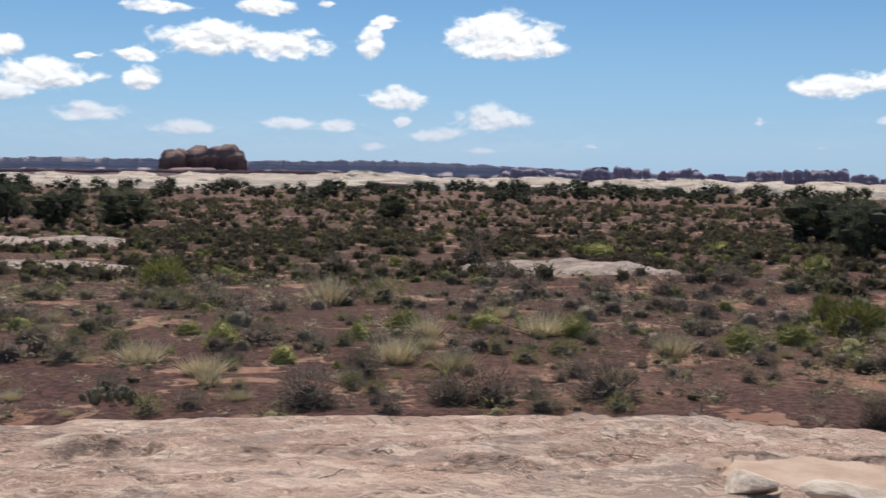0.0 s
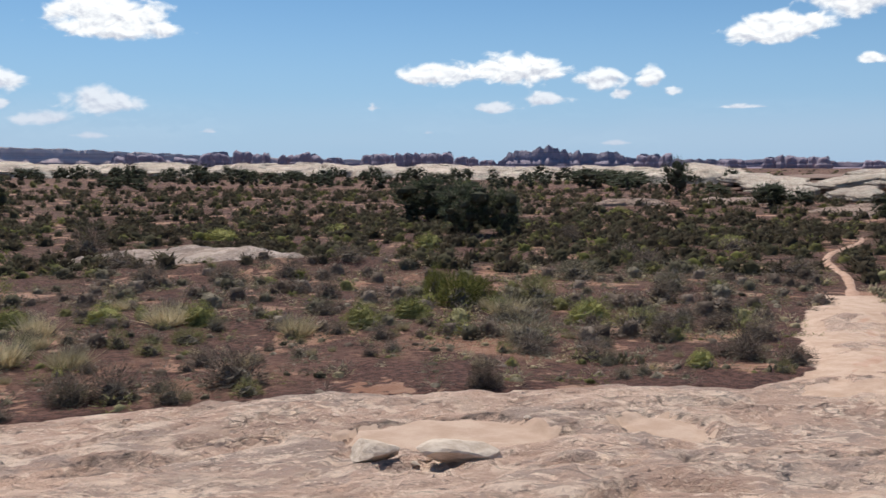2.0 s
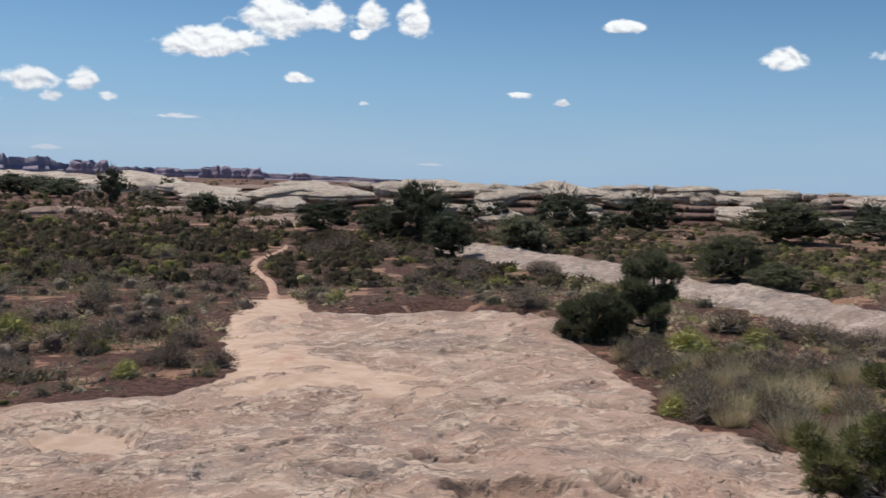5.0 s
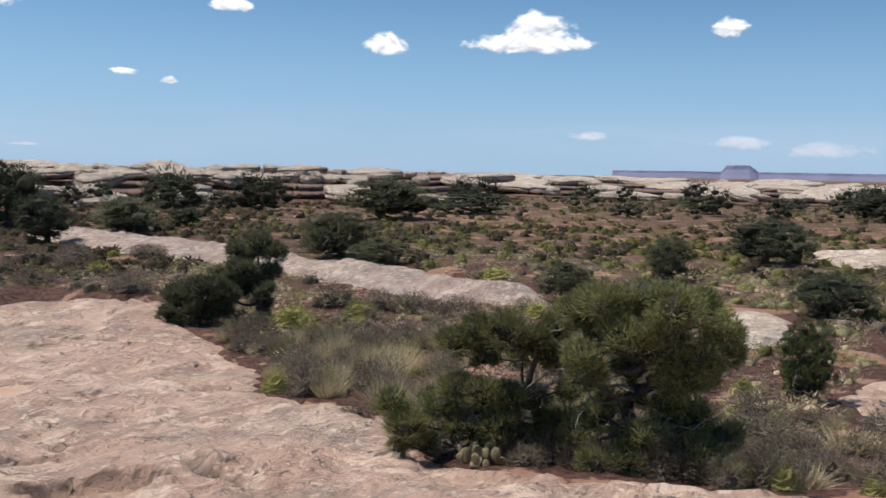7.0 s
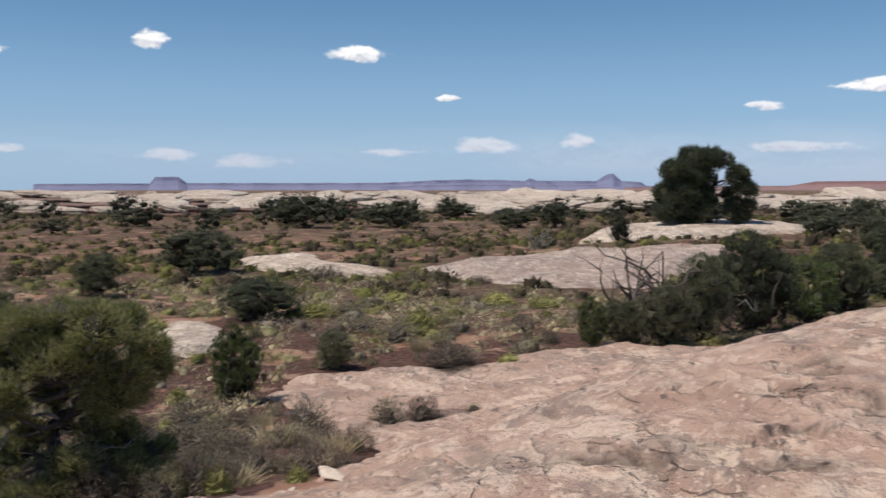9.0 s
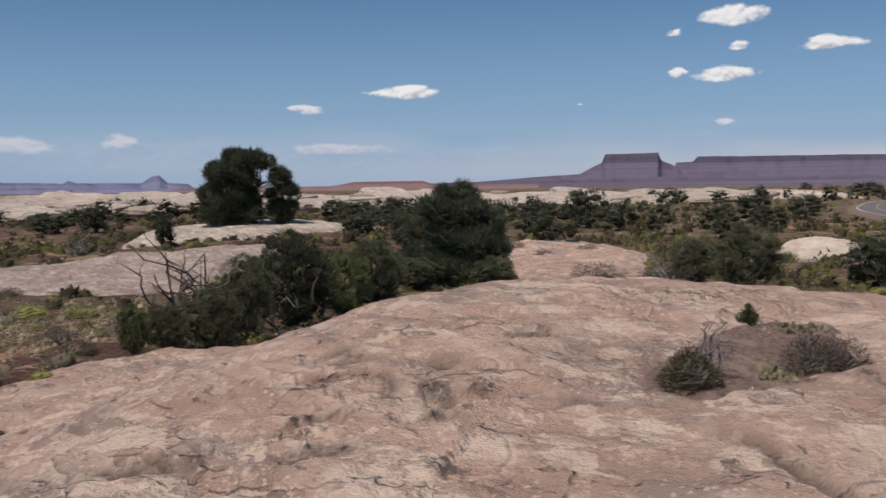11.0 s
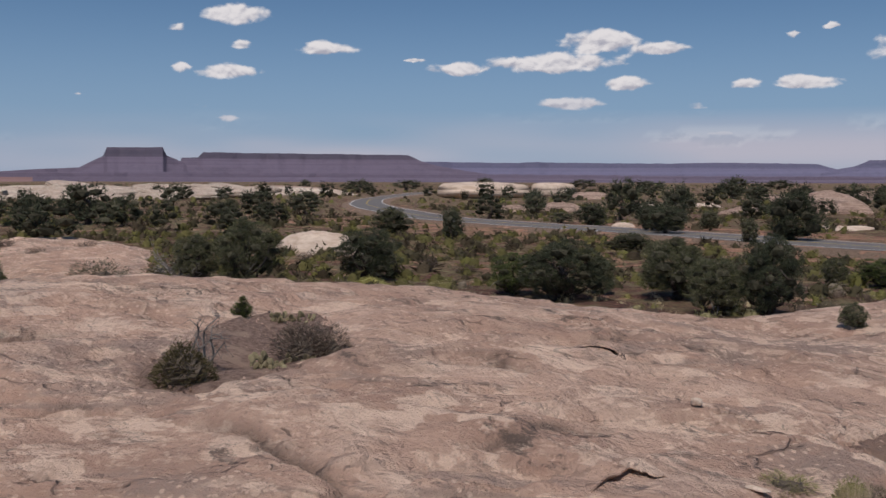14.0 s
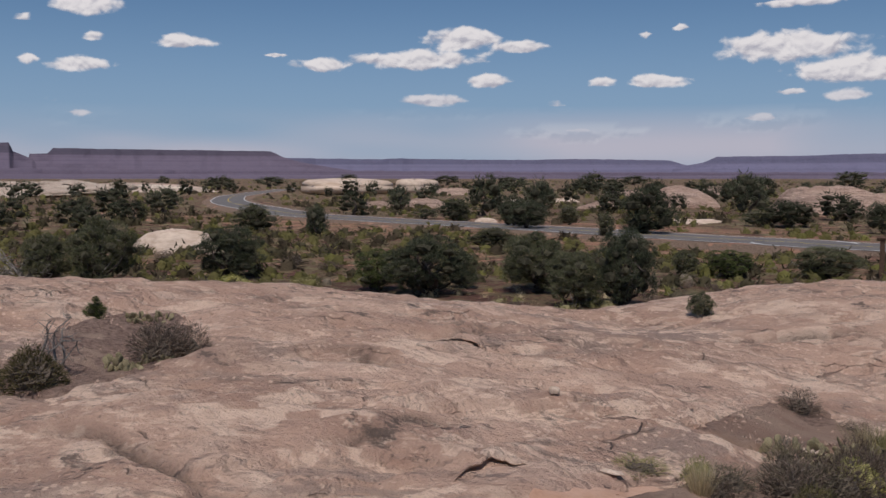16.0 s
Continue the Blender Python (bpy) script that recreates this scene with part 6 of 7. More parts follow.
SHRUBS_B_1 = [(9.36, 17.11, 0.63, 0.53), (9.66, 22.49, 0.68, 0.61), (12.49, 30.59, 0.92, 0.55), (12.92, 40.30, 0.96, 0.67), (8.10, 15.21, 0.50, 0.63), (7.68, 17.58, 0.56, 0.52), (13.25, 32.32, 1.01, 0.61), (13.07, 40.71, 0.98, 0.73), (15.66, 26.79, 1.26, 0.63), (13.41, 35.04, 1.08, 0.54), (9.24, 18.48, 0.48, 0.42), (18.61, 36.74, 1.19, 0.60), (23.72, 24.21, 0.93, 0.60), (19.20, 17.20, 1.04, 0.58), (26.94, 30.54, 1.14, 0.64), (27.97, 34.30, 1.25, 0.70), (24.94, 27.03, 1.22, 0.57), (21.82, 24.63, 0.92, 0.52), (28.17, 37.45, 1.60, 0.93), (25.06, 35.28, 1.23, 0.74), (27.77, 24.49, 1.19, 0.50), (20.10, 17.90, 1.05, 0.54), (20.38, 11.86, 1.02, 0.57), (20.72, 10.80, 0.84, 0.57)]
SHRUBS_B_2 = [(20.97, 9.95, 0.94, 0.51), (21.52, 9.02, 0.94, 0.43), (16.34, 8.21, 0.90, 0.58), (15.07, 10.39, 0.65, 0.50), (20.50, 9.19, 0.65, 0.39), (10.83, 5.54, 0.42, 0.21), (25.92, 26.10, 1.40, 0.60), (27.46, 24.02, 1.21, 0.51), (19.58, 20.94, 1.08, 0.46), (18.50, -2.92, 0.96, 0.38), (9.59, -0.87, 0.26, 0.16), (18.63, -3.02, 0.96, 0.41), (36.00, -3.72, 0.93, 0.45), (36.70, -0.55, 1.46, 0.58), (35.40, -6.13, 0.82, 0.33), (35.99, -28.93, 1.04, 0.52), (37.47, -32.92, 1.13, 0.56), (40.70, -30.46, 1.42, 0.57), (25.25, -33.72, 0.82, 0.47), (19.48, -34.03, 0.85, 0.38), (17.26, -32.92, 0.80, 0.36), (7.83, -10.85, 0.43, 0.18), (-0.05, -8.85, 0.25, 0.11)]
SHRUBS_L_0 = [(-0.22, 13.61, 0.43, 0.27), (-9.66, 16.71, 0.53, 0.43), (-6.86, 25.88, 1.09, 0.78), (-4.12, 17.64, 0.42, 0.42), (-2.61, 18.26, 0.38, 0.45), (-1.41, 18.70, 0.65, 0.33), (-1.99, 17.54, 0.51, 0.36), (-11.55, 22.57, 0.99, 0.57), (7.67, 19.26, 0.93, 0.49), (6.67, 23.25, 0.83, 0.62), (7.23, 20.76, 0.89, 0.51), (6.89, 23.95, 0.86, 0.64), (16.31, 9.69, 0.66, 0.44), (1.16, -6.62, 0.33, 0.07)]
SHRUBS_G_0 = [(-5.63, 13.05, 0.33, 0.15), (-8.16, 24.89, 0.76, 0.83), (-1.99, 20.58, 0.66, 0.48), (-4.24, 19.39, 0.46, 0.52), (-6.97, 14.78, 0.56, 0.33), (-3.16, 16.56, 0.59, 0.39), (0.66, 19.23, 0.55, 0.44), (-8.44, 15.44, 0.59, 0.39), (-4.25, 16.85, 0.61, 0.51), (5.46, 21.27, 0.76, 0.51), (12.71, 7.10, 0.46, 0.5), (14.71, 7.51, 0.57, 0.40), (14.46, 6.95, 0.56, 0.39), (11.73, 5.55, 0.53, 0.45), (12.00, -0.09, 0.6, 0.25), (11.07, -0.77, 0.37, 0.25), (8.94, 0.12, 0.35, 0.20), (-0.15, -8.32, 0.24, 0.22)]
SHRUBS_Y_0 = [(-7.78, 17.30, 0.65, 0.59), (-9.14, 18.71, 0.53, 0.29), (-1.30, 20.67, 0.66, 0.50), (1.99, 19.94, 0.74, 0.51), (3.28, 21.52, 0.83, 0.42), (-3.26, 20.94, 0.74, 0.43), (-5.06, 20.79, 0.75, 0.50), (-5.53, 18.88, 0.46, 0.40), (3.71, 48.73, 1.09, 0.54), (6.51, 39.01, 1.07, 0.75), (-1.84, 43.70, 1.50, 0.55), (-6.15, 16.23, 0.45, 0.35), (7.07, 20.42, 0.76, 0.55), (3.17, 21.34, 0.63, 0.44), (18.88, 37.44, 1.13, 0.57), (22.87, 61.11, 1.45, 0.73), (22.92, 22.06, 0.69, 0.45), (23.10, 22.02, 0.79, 0.46), (17.65, 11.13, 0.96, 0.60), (12.35, 7.81, 0.42, 0.34), (23.66, 3.34, 0.66, 0.34), (26.64, 10.21, 0.98, 0.36), (21.56, 7.10, 0.65, 0.39), (19.70, 10.67, 0.78, 0.39)]
SHRUBS_Y_1 = [(8.54, -0.46, 0.19, 0.17), (8.45, 0.19, 0.24, 0.25), (8.52, 0.56, 0.29, 0.29), (14.47, 2.70, 0.42, 0.25), (21.62, -2.64, 0.74, 0.62), (18.41, -4.06, 0.42, 0.17), (25.21, -0.39, 0.85, 0.43), (29.00, -5.66, 1.01, 0.42), (28.06, -6.82, 0.98, 0.36), (29.90, -2.70, 0.85, 0.38), (17.94, -27.57, 1.09, 0.33), (0.82, -6.62, 0.19, 0.15), (-0.01, -7.19, 0.30, 0.21)]
SHRUBS_D_0 = [(-13.65, 26.33, 1.24, 0.91), (4.59, 22.72, 0.94, 0.97), (4.27, 24.04, 0.57, 0.99), (5.28, 23.38, 0.56, 0.69)]
SHRUBS_S_0 = [(-10.78, 23.55, 0.88, 0.73), (-9.70, 15.19, 0.69, 0.44), (-7.31, 18.33, 0.68, 0.45), (4.85, 17.33, 1.09, 0.73), (9.15, 27.58, 1.32, 0.69), (8.02, 19.31, 0.73, 0.49), (10.67, 24.26, 0.92, 0.62), (13.45, 1.08, 0.81, 0.44), (11.82, 0.74, 1.01, 0.42), (13.03, -0.43, 0.51, 0.44), (10.38, 0.09, 0.35, 0.23), (21.10, -2.17, 0.84, 0.54), (22.24, -1.43, 0.76, 0.40), (20.24, -2.98, 0.58, 0.29), (25.78, -1.18, 0.88, 0.32), (25.46, -23.11, 1.89, 0.77), (0.65, -6.60, 0.29, 0.17), (0.23, -6.83, 0.39, 0.23), (0.42, -6.89, 0.20, 0.13)]
SHRUBS_W_0 = [(7.80, -1.32, 0.17, 0.15), (13.99, -2.75, 0.27, 0.17)]
SHRUBS_O_0 = [(5.38, -6.27, 0.40, 0.30)]
TREES = TREES_0_0 + TREES_1_5_0 + TREES_3_5_0 + TREES_7_0 + TREES_8_0 + TREES_9_0 + TREES_12_5_0 + TREES_14_5_0 + TREES_14_5_1 + TREES_16_0
SHRUBS = {"b": SHRUBS_B_0 + SHRUBS_B_1 + SHRUBS_B_2 + SHRUBS_B_3, "l": SHRUBS_L_0, "g": SHRUBS_G_0, "y": SHRUBS_Y_0 + SHRUBS_Y_1, "d": SHRUBS_D_0, "s": SHRUBS_S_0, "w": SHRUBS_W_0, "o": SHRUBS_O_0}


# Junipers and pinyons.
far_trees = [tree("juniper", tree_shape(300 + k, 12, 60, 0.085, 0.05, 0), PINYON, "rounded dark green juniper out among the scrub", "tree", "junipers far off", False) for k in range(4)]
mid_trees = [tree("juniper", tree_shape(320 + k, 16, 200, 0.055, 0.055, 0), (JUNIPER, PINYON, PINYON)[k % 3], "bushy dark green juniper in the scrub", "tree", "junipers in the scrub", False) for k in range(5)]
close_trees = [tree("juniper", tree_shape(340 + k, 19, 900, 0.030, 0.045, 3, 0.46, 0.31, 0.15), (JUNIPER, JUNIPER, PINYON, JUNIPER_GREEN, JUNIPER)[k % 5], "dense green juniper with fine sprays and grey dead limbs", "tree", "junipers round the shelf") for k in range(5)]
for k, (x, y, w, h) in enumerate(TREES):
    d = math.hypot(x - 0.2, y + 0.6)
    if d > 500:
        continue
    src = far_trees[k % 4] if d > 75 else mid_trees[k % 5] if d > 36 else close_trees[k % 5]
    stand(src, x, y, w * 1.12, h * 1.06, (k * 77) % 360)
tr_rng = np.random.default_rng(8)
lots = [(117, 141, 52, 105, 22), (-40, 28, 130, 270, 230), (95, 150, 110, 300, 70), (148, 190, 80, 320, 90), (60, 100, 75, 122, 18), (28, 60, 60, 84, 12)]
wood = []
for b0, b1, d0, d1, n in lots:
    for k in range(n):
        b, d = b0 + (b1 - b0) * tr_rng.random(), d0 + (d1 - d0) * tr_rng.random()
        x, y = bear(b, d)
        if min(math.hypot(x - q[0], y - q[1]) for q in c) < 8:
            continue
        w = 1.8 + 2.6 * tr_rng.random()
        wood.append((x, y, w, w * (0.6 + 0.35 * tr_rng.random())))
for k in range(4):
    v0, f0, heart = tree_shape(300 + k, 10, 20, 0.12, 0.05, 0)[2]
    px, py, w, h = np.array(wood[k::4]).T
    v = np.stack([v0[None, :, 0] * w[:, None] + px[:, None], v0[None, :, 1] * w[:, None] + py[:, None], v0[None, :, 2] * h[:, None] + (land(px, py) - 0.05)[:, None]], -1).reshape(-1, 3)
    f = (f0[None] + (np.arange(len(px)) * len(v0))[:, None, None]).reshape(-1, 3)
    me = raw_mesh("far_junipers", v, f, False)
    tagged(placed("far_junipers", me, PINYON), "scattered dark green junipers far out on the plain", "trees", kind="stuff")
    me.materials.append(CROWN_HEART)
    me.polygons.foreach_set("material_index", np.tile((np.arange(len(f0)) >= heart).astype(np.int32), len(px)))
for ob in far_trees + mid_trees + close_trees:
    for o in (*ob.children_recursive, ob):
        bpy.data.objects.remove(o)

# Trees of their own shape: each crown is a heap of clumps (across, up, half width, in metres) carried by a forked trunk.
def grown(seed, clumps, forks, per, leaf, trunk, bare, flat=0.8):
    g = np.random.default_rng(seed)
    spread = max(abs(q[0]) for q in clumps)
    forks = [np.array(f, float) for f in forks]
    line = np.concatenate([wander(g, (0, 0, -0.05), forks[0], 5, 0.1)] + [wander(g, p, q, 5, 0.12)[1:] for p, q in zip(forks, forks[1:])])
    stem = tube(line, np.linspace(trunk * 1.3, trunk * 0.45, len(line)), 8)
    limbs, crown, hearts, dead = [], [], [], []
    for across, up, r in clumps:
        end = np.array([across, g.normal() * 0.22 * spread, up])
        root = min(forks, key=lambda f: np.linalg.norm(f - end) + (2 if f[2] > up + 0.2 else 0))
        p = wander(g, root * (0.9, 0.9, 0.92), end, 8, 0.22 * np.linalg.norm(end - root))
        pieces = [tube(p, np.linspace(trunk * 0.5, trunk * 0.1, 8), 5)]
        for _ in range(5):
            q = p[int(g.integers(3, 8))]
            pieces.append(tube(wander(g, q, q + g.standard_normal(3) * r * 0.7, 4, r * 0.2), np.linspace(trunk * 0.12, trunk * 0.04, 4), 4))
        limbs.append(joined(pieces))
        hearts.append(knob(g, end, r * 0.6))
        n = int(1.7 * per * (r / np.mean([q[2] for q in clumps])) ** 2)
        ways = g.standard_normal((24, 3)) + (0, 0, 0.25)
        ways /= np.linalg.norm(ways, axis=1)[:, None]
        which = g.integers(24, size=n)
        w = ways[which] + 0.26 * g.standard_normal((n, 3))
        w /= np.linalg.norm(w, axis=1)[:, None]
        reach = (0.72 + 0.4 * g.random(24))[which]
        at = end + w * (r * reach * (0.62 + 0.40 * g.random(n)))[:, None] * (1, 1, flat)
        at[:, 2] = np.maximum(at[:, 2], 0.02)
        crown.append(leaves(g, at, w + (0, 0, 0.5), leaf * 1.35, leaf * 0.2, 0.42))
    for _ in range(bare):
        root = forks[int(g.integers(len(forks)))]
        side = g.random() * 6.28
        end = root + np.array([math.cos(side) * spread, math.sin(side) * spread * 0.7, 0.1 + 0.5 * g.random() * root[2]]) * (0.45 + 0.4 * g.random())
        w = wander(g, root * 0.9, end, 10, 0.2 * spread)
        twigs = [tube(wander(g, q, q + g.standard_normal(3) * 0.14 * spread, 4, 0.05 * spread), np.linspace(trunk * 0.12, trunk * 0.03, 4), 3) for q in w[4:]]
        dead.append((tube(w, np.linspace(trunk * 0.3, trunk * 0.06, 10), 5), twigs))
    full = joined(crown)
    return stem, limbs, (*joined([full, joined(hearts)]), len(full[1])), dead


def plant_tree(ob, x, y, faces, z=None):
    ob.matrix_basis = pose(x, y, (height(x, y) if z is None else z) - 0.04, 0, 0, -faces)
    return ob


BIG_CLUMPS = [(-0.40, 1.41, 0.24), (-0.15, 1.52, 0.25), (0.13, 1.58, 0.25), (0.41, 1.53, 0.26), (0.67, 1.46, 0.24), (0.85, 1.30, 0.20), (0.92, 1.10, 0.16), (-0.25, 1.20, 0.26), (0.05, 1.26, 0.28), (0.35, 1.20, 0.29), (0.65, 1.10, 0.24), (-0.31, 0.90, 0.20), (0.51, 0.90, 0.26), (0.78, 0.87, 0.17), (0.36, 0.65, 0.22), (0.08, 0.90, 0.20), (0.62, 0.52, 0.22), (0.68, 0.27, 0.25), (0.41, 0.23, 0.21), (0.88, 0.42, 0.17), (-0.13, 0.65, 0.15), (-0.15, 0.45, 0.22), (0.20, 0.40, 0.22), (-0.35, 1.05, 0.20), (-0.38, 0.30, 0.20), (0.05, 0.20, 0.20), (0.30, 0.14, 0.18), (-0.20, 0.15, 0.18)]
FORK_CLUMPS = [(-0.17, 1.23, 0.20), (0.08, 1.27, 0.21), (0.35, 1.17, 0.19), (-0.38, 1.12, 0.19), (0.56, 1.25, 0.17), (-0.09, 0.97, 0.16), (0.25, 0.96, 0.13), (0.52, 1.01, 0.13), (0.68, 0.75, 0.13), (0.10, 0.60, 0.21), (0.35, 0.50, 0.21), (-0.10, 0.45, 0.19), (0.55, 0.30, 0.21), (0.70, 0.35, 0.22), (0.25, 0.22, 0.20), (0.50, 0.15, 0.18)]
LOW_CLUMPS = [(-0.56, 0.55, 0.17), (-0.42, 0.37, 0.21), (-0.13, 0.48, 0.25), (0.05, 0.70, 0.20), (0.27, 0.68, 0.20), (0.42, 0.39, 0.21), (-0.27, 0.18, 0.17), (0.10, 0.29, 0.21), (0.52, 0.60, 0.17), (-0.49, 0.17, 0.12), (0.31, 0.17, 0.15)]
MID_CLUMPS = [(-0.45, 1.51, 0.33), (-0.06, 1.72, 0.33), (0.32, 1.51, 0.28), (-0.26, 1.13, 0.33), (0.19, 1.06, 0.28), (0.09, 0.72, 0.23), (-0.51, 1.19, 0.26), (-0.60, 0.90, 0.30), (-0.35, 0.72, 0.28), (0.05, 0.40, 0.22), (-0.75, 0.55, 0.28)]
MID_LOW_CLUMPS = [(-0.38, 0.58, 0.33), (0.00, 0.79, 0.35), (0.38, 0.83, 0.33), (-0.53, 0.26, 0.25), (0.00, 0.33, 0.33), (0.50, 0.39, 0.30), (0.72, 0.68, 0.25), (0.25, 0.20, 0.25)]
DARK_CLUMPS = [(-0.69, 3.13, 0.47), (0.00, 3.19, 0.55), (-1.19, 2.66, 0.55), (-0.40, 2.46, 0.71), (0.49, 2.56, 0.65), (0.99, 2.07, 0.55), (-1.58, 1.83, 0.59), (-0.69, 1.57, 0.79), (0.30, 1.57, 0.75), (1.15, 1.27, 0.51), (-1.68, 0.98, 0.55), (-0.89, 0.68, 0.71), (0.20, 0.58, 0.79), (1.15, 0.52, 0.55)]
PINE_CLUMPS = [(-1.16, 3.86, 0.79), (-0.17, 3.86, 0.71), (-1.98, 3.04, 0.91), (-0.83, 2.87, 1.03), (-2.48, 1.95, 0.79), (-1.49, 1.78, 1.10), (-0.50, 1.62, 0.88), (-2.31, 0.86, 0.79), (-1.16, 0.73, 0.95), (-0.23, 0.79, 0.71), (0.59, 3.70, 0.55), (1.29, 2.91, 0.71), (1.75, 2.11, 0.64), (0.89, 1.85, 0.40), (1.29, 1.19, 0.60), (1.95, 1.26, 0.43), (1.55, 0.59, 0.48)]
plant_tree(tree("juniper", grown(403, BIG_CLUMPS, [(0.03, 0, 0.4), (0.15, 0.05, 0.75), (0.25, 0, 1.1)], 1500, 0.042, 0.075, 7), JUNIPER_SUN, "gnarled juniper with yellow-green tips and bare grey limbs", "tree"), 8.75, 1.62, 74.5)
plant_tree(tree("juniper", grown(406, FORK_CLUMPS, [(0.12, 0, 0.3), (0.3, 0.1, 0.7), (0.36, 0, 1.15)], 1100, 0.042, 0.045, 14), JUNIPER_SUN, "thin juniper with a dark forked trunk and bare grey limbs", "tree"), 8.75, 2.82, 67.6)
plant_tree(tree("juniper", grown(402, LOW_CLUMPS, [(0.02, 0, 0.15), (0.05, 0, 0.35)], 900, 0.042, 0.04, 14), JUNIPER_SUN, "low spreading juniper with bare twigs beside a cactus", "tree"), 8.5, 3.12, 64.9)
plant_tree(tree("juniper", grown(415, [(0, 0.06, 0.09), (0.04, 0.1, 0.07), (-0.04, 0.11, 0.07), (0, 0.17, 0.06), (0.01, 0.22, 0.035)], [(0, 0, 0.05), (0, 0, 0.15)], 420, 0.018, 0.012, 0), JUNIPER_GREEN, "tiny cone-shaped green juniper seedling in a soil pocket", "tree"), 6.65, -8.39, 142)
plant_tree(tree("juniper", grown(411, MID_CLUMPS, [(0.0, 0, 0.5), (-0.05, 0, 1.0)], 1500, 0.075, 0.075, 6), JUNIPER, "upright juniper with a dark trunk and bare side branches", "tree"), 18.2, 12.4, 54.2)
plant_tree(tree("juniper", grown(412, MID_LOW_CLUMPS, [(0.0, 0, 0.25), (0.1, 0, 0.45)], 1300, 0.075, 0.08, 2), JUNIPER, "low rounded juniper bush at the rim of the shelf", "tree"), 16.95, 13.2, 50.4)
plant_tree(tree("pinyon_pine", grown(413, DARK_CLUMPS, [(0.0, 0, 0.6), (-0.1, 0, 1.5), (0.0, 0, 2.5)], 1500, 0.13, 0.16, 4), PINYON, "broad dark green pinyon pine behind the rock", "tree"), 28.75, -19.8, 123.9)
plant_tree(tree("pinyon_pine", grown(410, PINE_CLUMPS, [(-0.2, 0, 0.6), (-0.5, 0, 1.8), (0.2, 0, 2.6)], 1700, 0.19, 0.16, 3), PINYON, "tall dark pinyon pine, split in two, on a pale rock hump", "tree"), *bear(111.9, 57), 111.9)

# Low shrubs, kind by kind, where they stand.
KINDS = {
    "b": ("blackbrush", "twiggy", BLACKBRUSH, "low dark grey twiggy blackbrush on bare soil", 1250),
    "s": ("sagebrush", "twiggy", SAGE, "soft grey twiggy sagebrush clump on soil", 1100),
    "y": ("rabbitbrush", "leafy", RABBIT, "rounded yellow-green rabbitbrush mound in bloom", 1100),
    "l": ("ephedra", "tufty", LIGHTGREEN, "pale green wiry shrub on bare soil", 720),
    "g": ("bunch_grass", "grass", STRAW, "dry straw-coloured bunch grass tuft", 420),
    "d": ("green_bush", "tufty", GREENBUSH, "upright spiky yellow-green desert bush", 1800),
    "o": ("rusty_bush", "leafy", RUST, "brown rusty half-dry bush in a soil pocket", 2800),
    "w": ("small_weed", "tufty", LIGHTGREEN, "small weed growing from a crack in rock", 160),
}
masters = {}
for key, (name, shape, mat, label, n) in KINDS.items():
    masters[key] = [shrub(name, shrub_shape(500 + 10 * ord(key) + k, shape, n), mat, label, "shrub" if key != "g" else "grass", name.replace("_", " ") + " plants") for k in range(3)]
for key, spots in SHRUBS.items():
    for k, (x, y, w, h) in enumerate(spots):
        stand(masters[key][k % 3], x, y, w * 1.34, h * 1.2, (k * 101) % 360)

# Scattered shrubs: the nearer ones things of their own, the rest together as scrub.
def soil_at(x, y):
    return rock_edge(np.asarray(x, float), np.asarray(y, float)) < -0.25


def scatter(n, r0, r1, b0, b1, seed):
    g = np.random.default_rng(seed)
    r = np.sqrt(g.random(n) * (r1**2 - r0**2) + r0**2)
    b = np.radians(b0 + (b1 - b0) * g.random(n))
    x, y = 0.2 + r * np.sin(b), -0.6 + r * np.cos(b)
    ok = soil_at(x, y)
    dx, dy = x[:, None] - c[None, :, 0], y[:, None] - c[None, :, 1]
    ok &= np.hypot(dx, dy).min(1) > 5.5
    tr, _ = ribbon(TRAIL, 0, 0, 8)
    ok &= np.hypot(x[:, None] - tr[None, :, 0], y[:, None] - tr[None, :, 1]).min(1) > 0.6
    thick = fbm(x * 0.12, y * 0.12, 3, 71)
    q = np.degrees(np.arctan2(x - 0.2, y + 0.6)) % 360
    d = np.hypot(x - 0.2, y + 0.6)
    sparse = np.where((q > 38) & (q < 112) & (d > 26), 0.95, np.where((q > 128) & (q < 200) & (d > 18) & (d < 75), 0.8, 1.0))
    ok &= g.random(n) < np.clip((thick - 0.2) * 3.6, 0.5, 1) * sparse
    return x[ok], y[ok], g


def batch(name, key, shape, heart, places, mat, label):
    """Many small shrubs in one mesh."""
    v0, f0 = shape
    g = np.random.default_rng(len(places) + ord(key))
    x, y, w, h = np.array(places).T
    t = g.random(len(x)) * 6.283
    ca, sa = np.cos(t)[:, None], np.sin(t)[:, None]
    vx = (v0[None, :, 0] * ca - v0[None, :, 1] * sa) * w[:, None] + x[:, None]
    vy = (v0[None, :, 0] * sa + v0[None, :, 1] * ca) * w[:, None] + y[:, None]
    vz = v0[None, :, 2] * h[:, None] + (land(x, y) - 0.03)[:, None]
    v = np.stack([vx, vy, vz], -1).reshape(-1, 3)
    f = (f0[None] + (np.arange(len(x)) * len(v0))[:, None, None]).reshape(-1, 3)
    me = raw_mesh(name, v, f, True)
    ob = tagged(placed(name, me, mat), label, "shrubs", kind="stuff")
    me.materials.append(HEART)
    me.polygons.foreach_set("material_index", np.tile((np.arange(len(f0)) >= 9999).astype(np.int32), len(x)))
    return ob


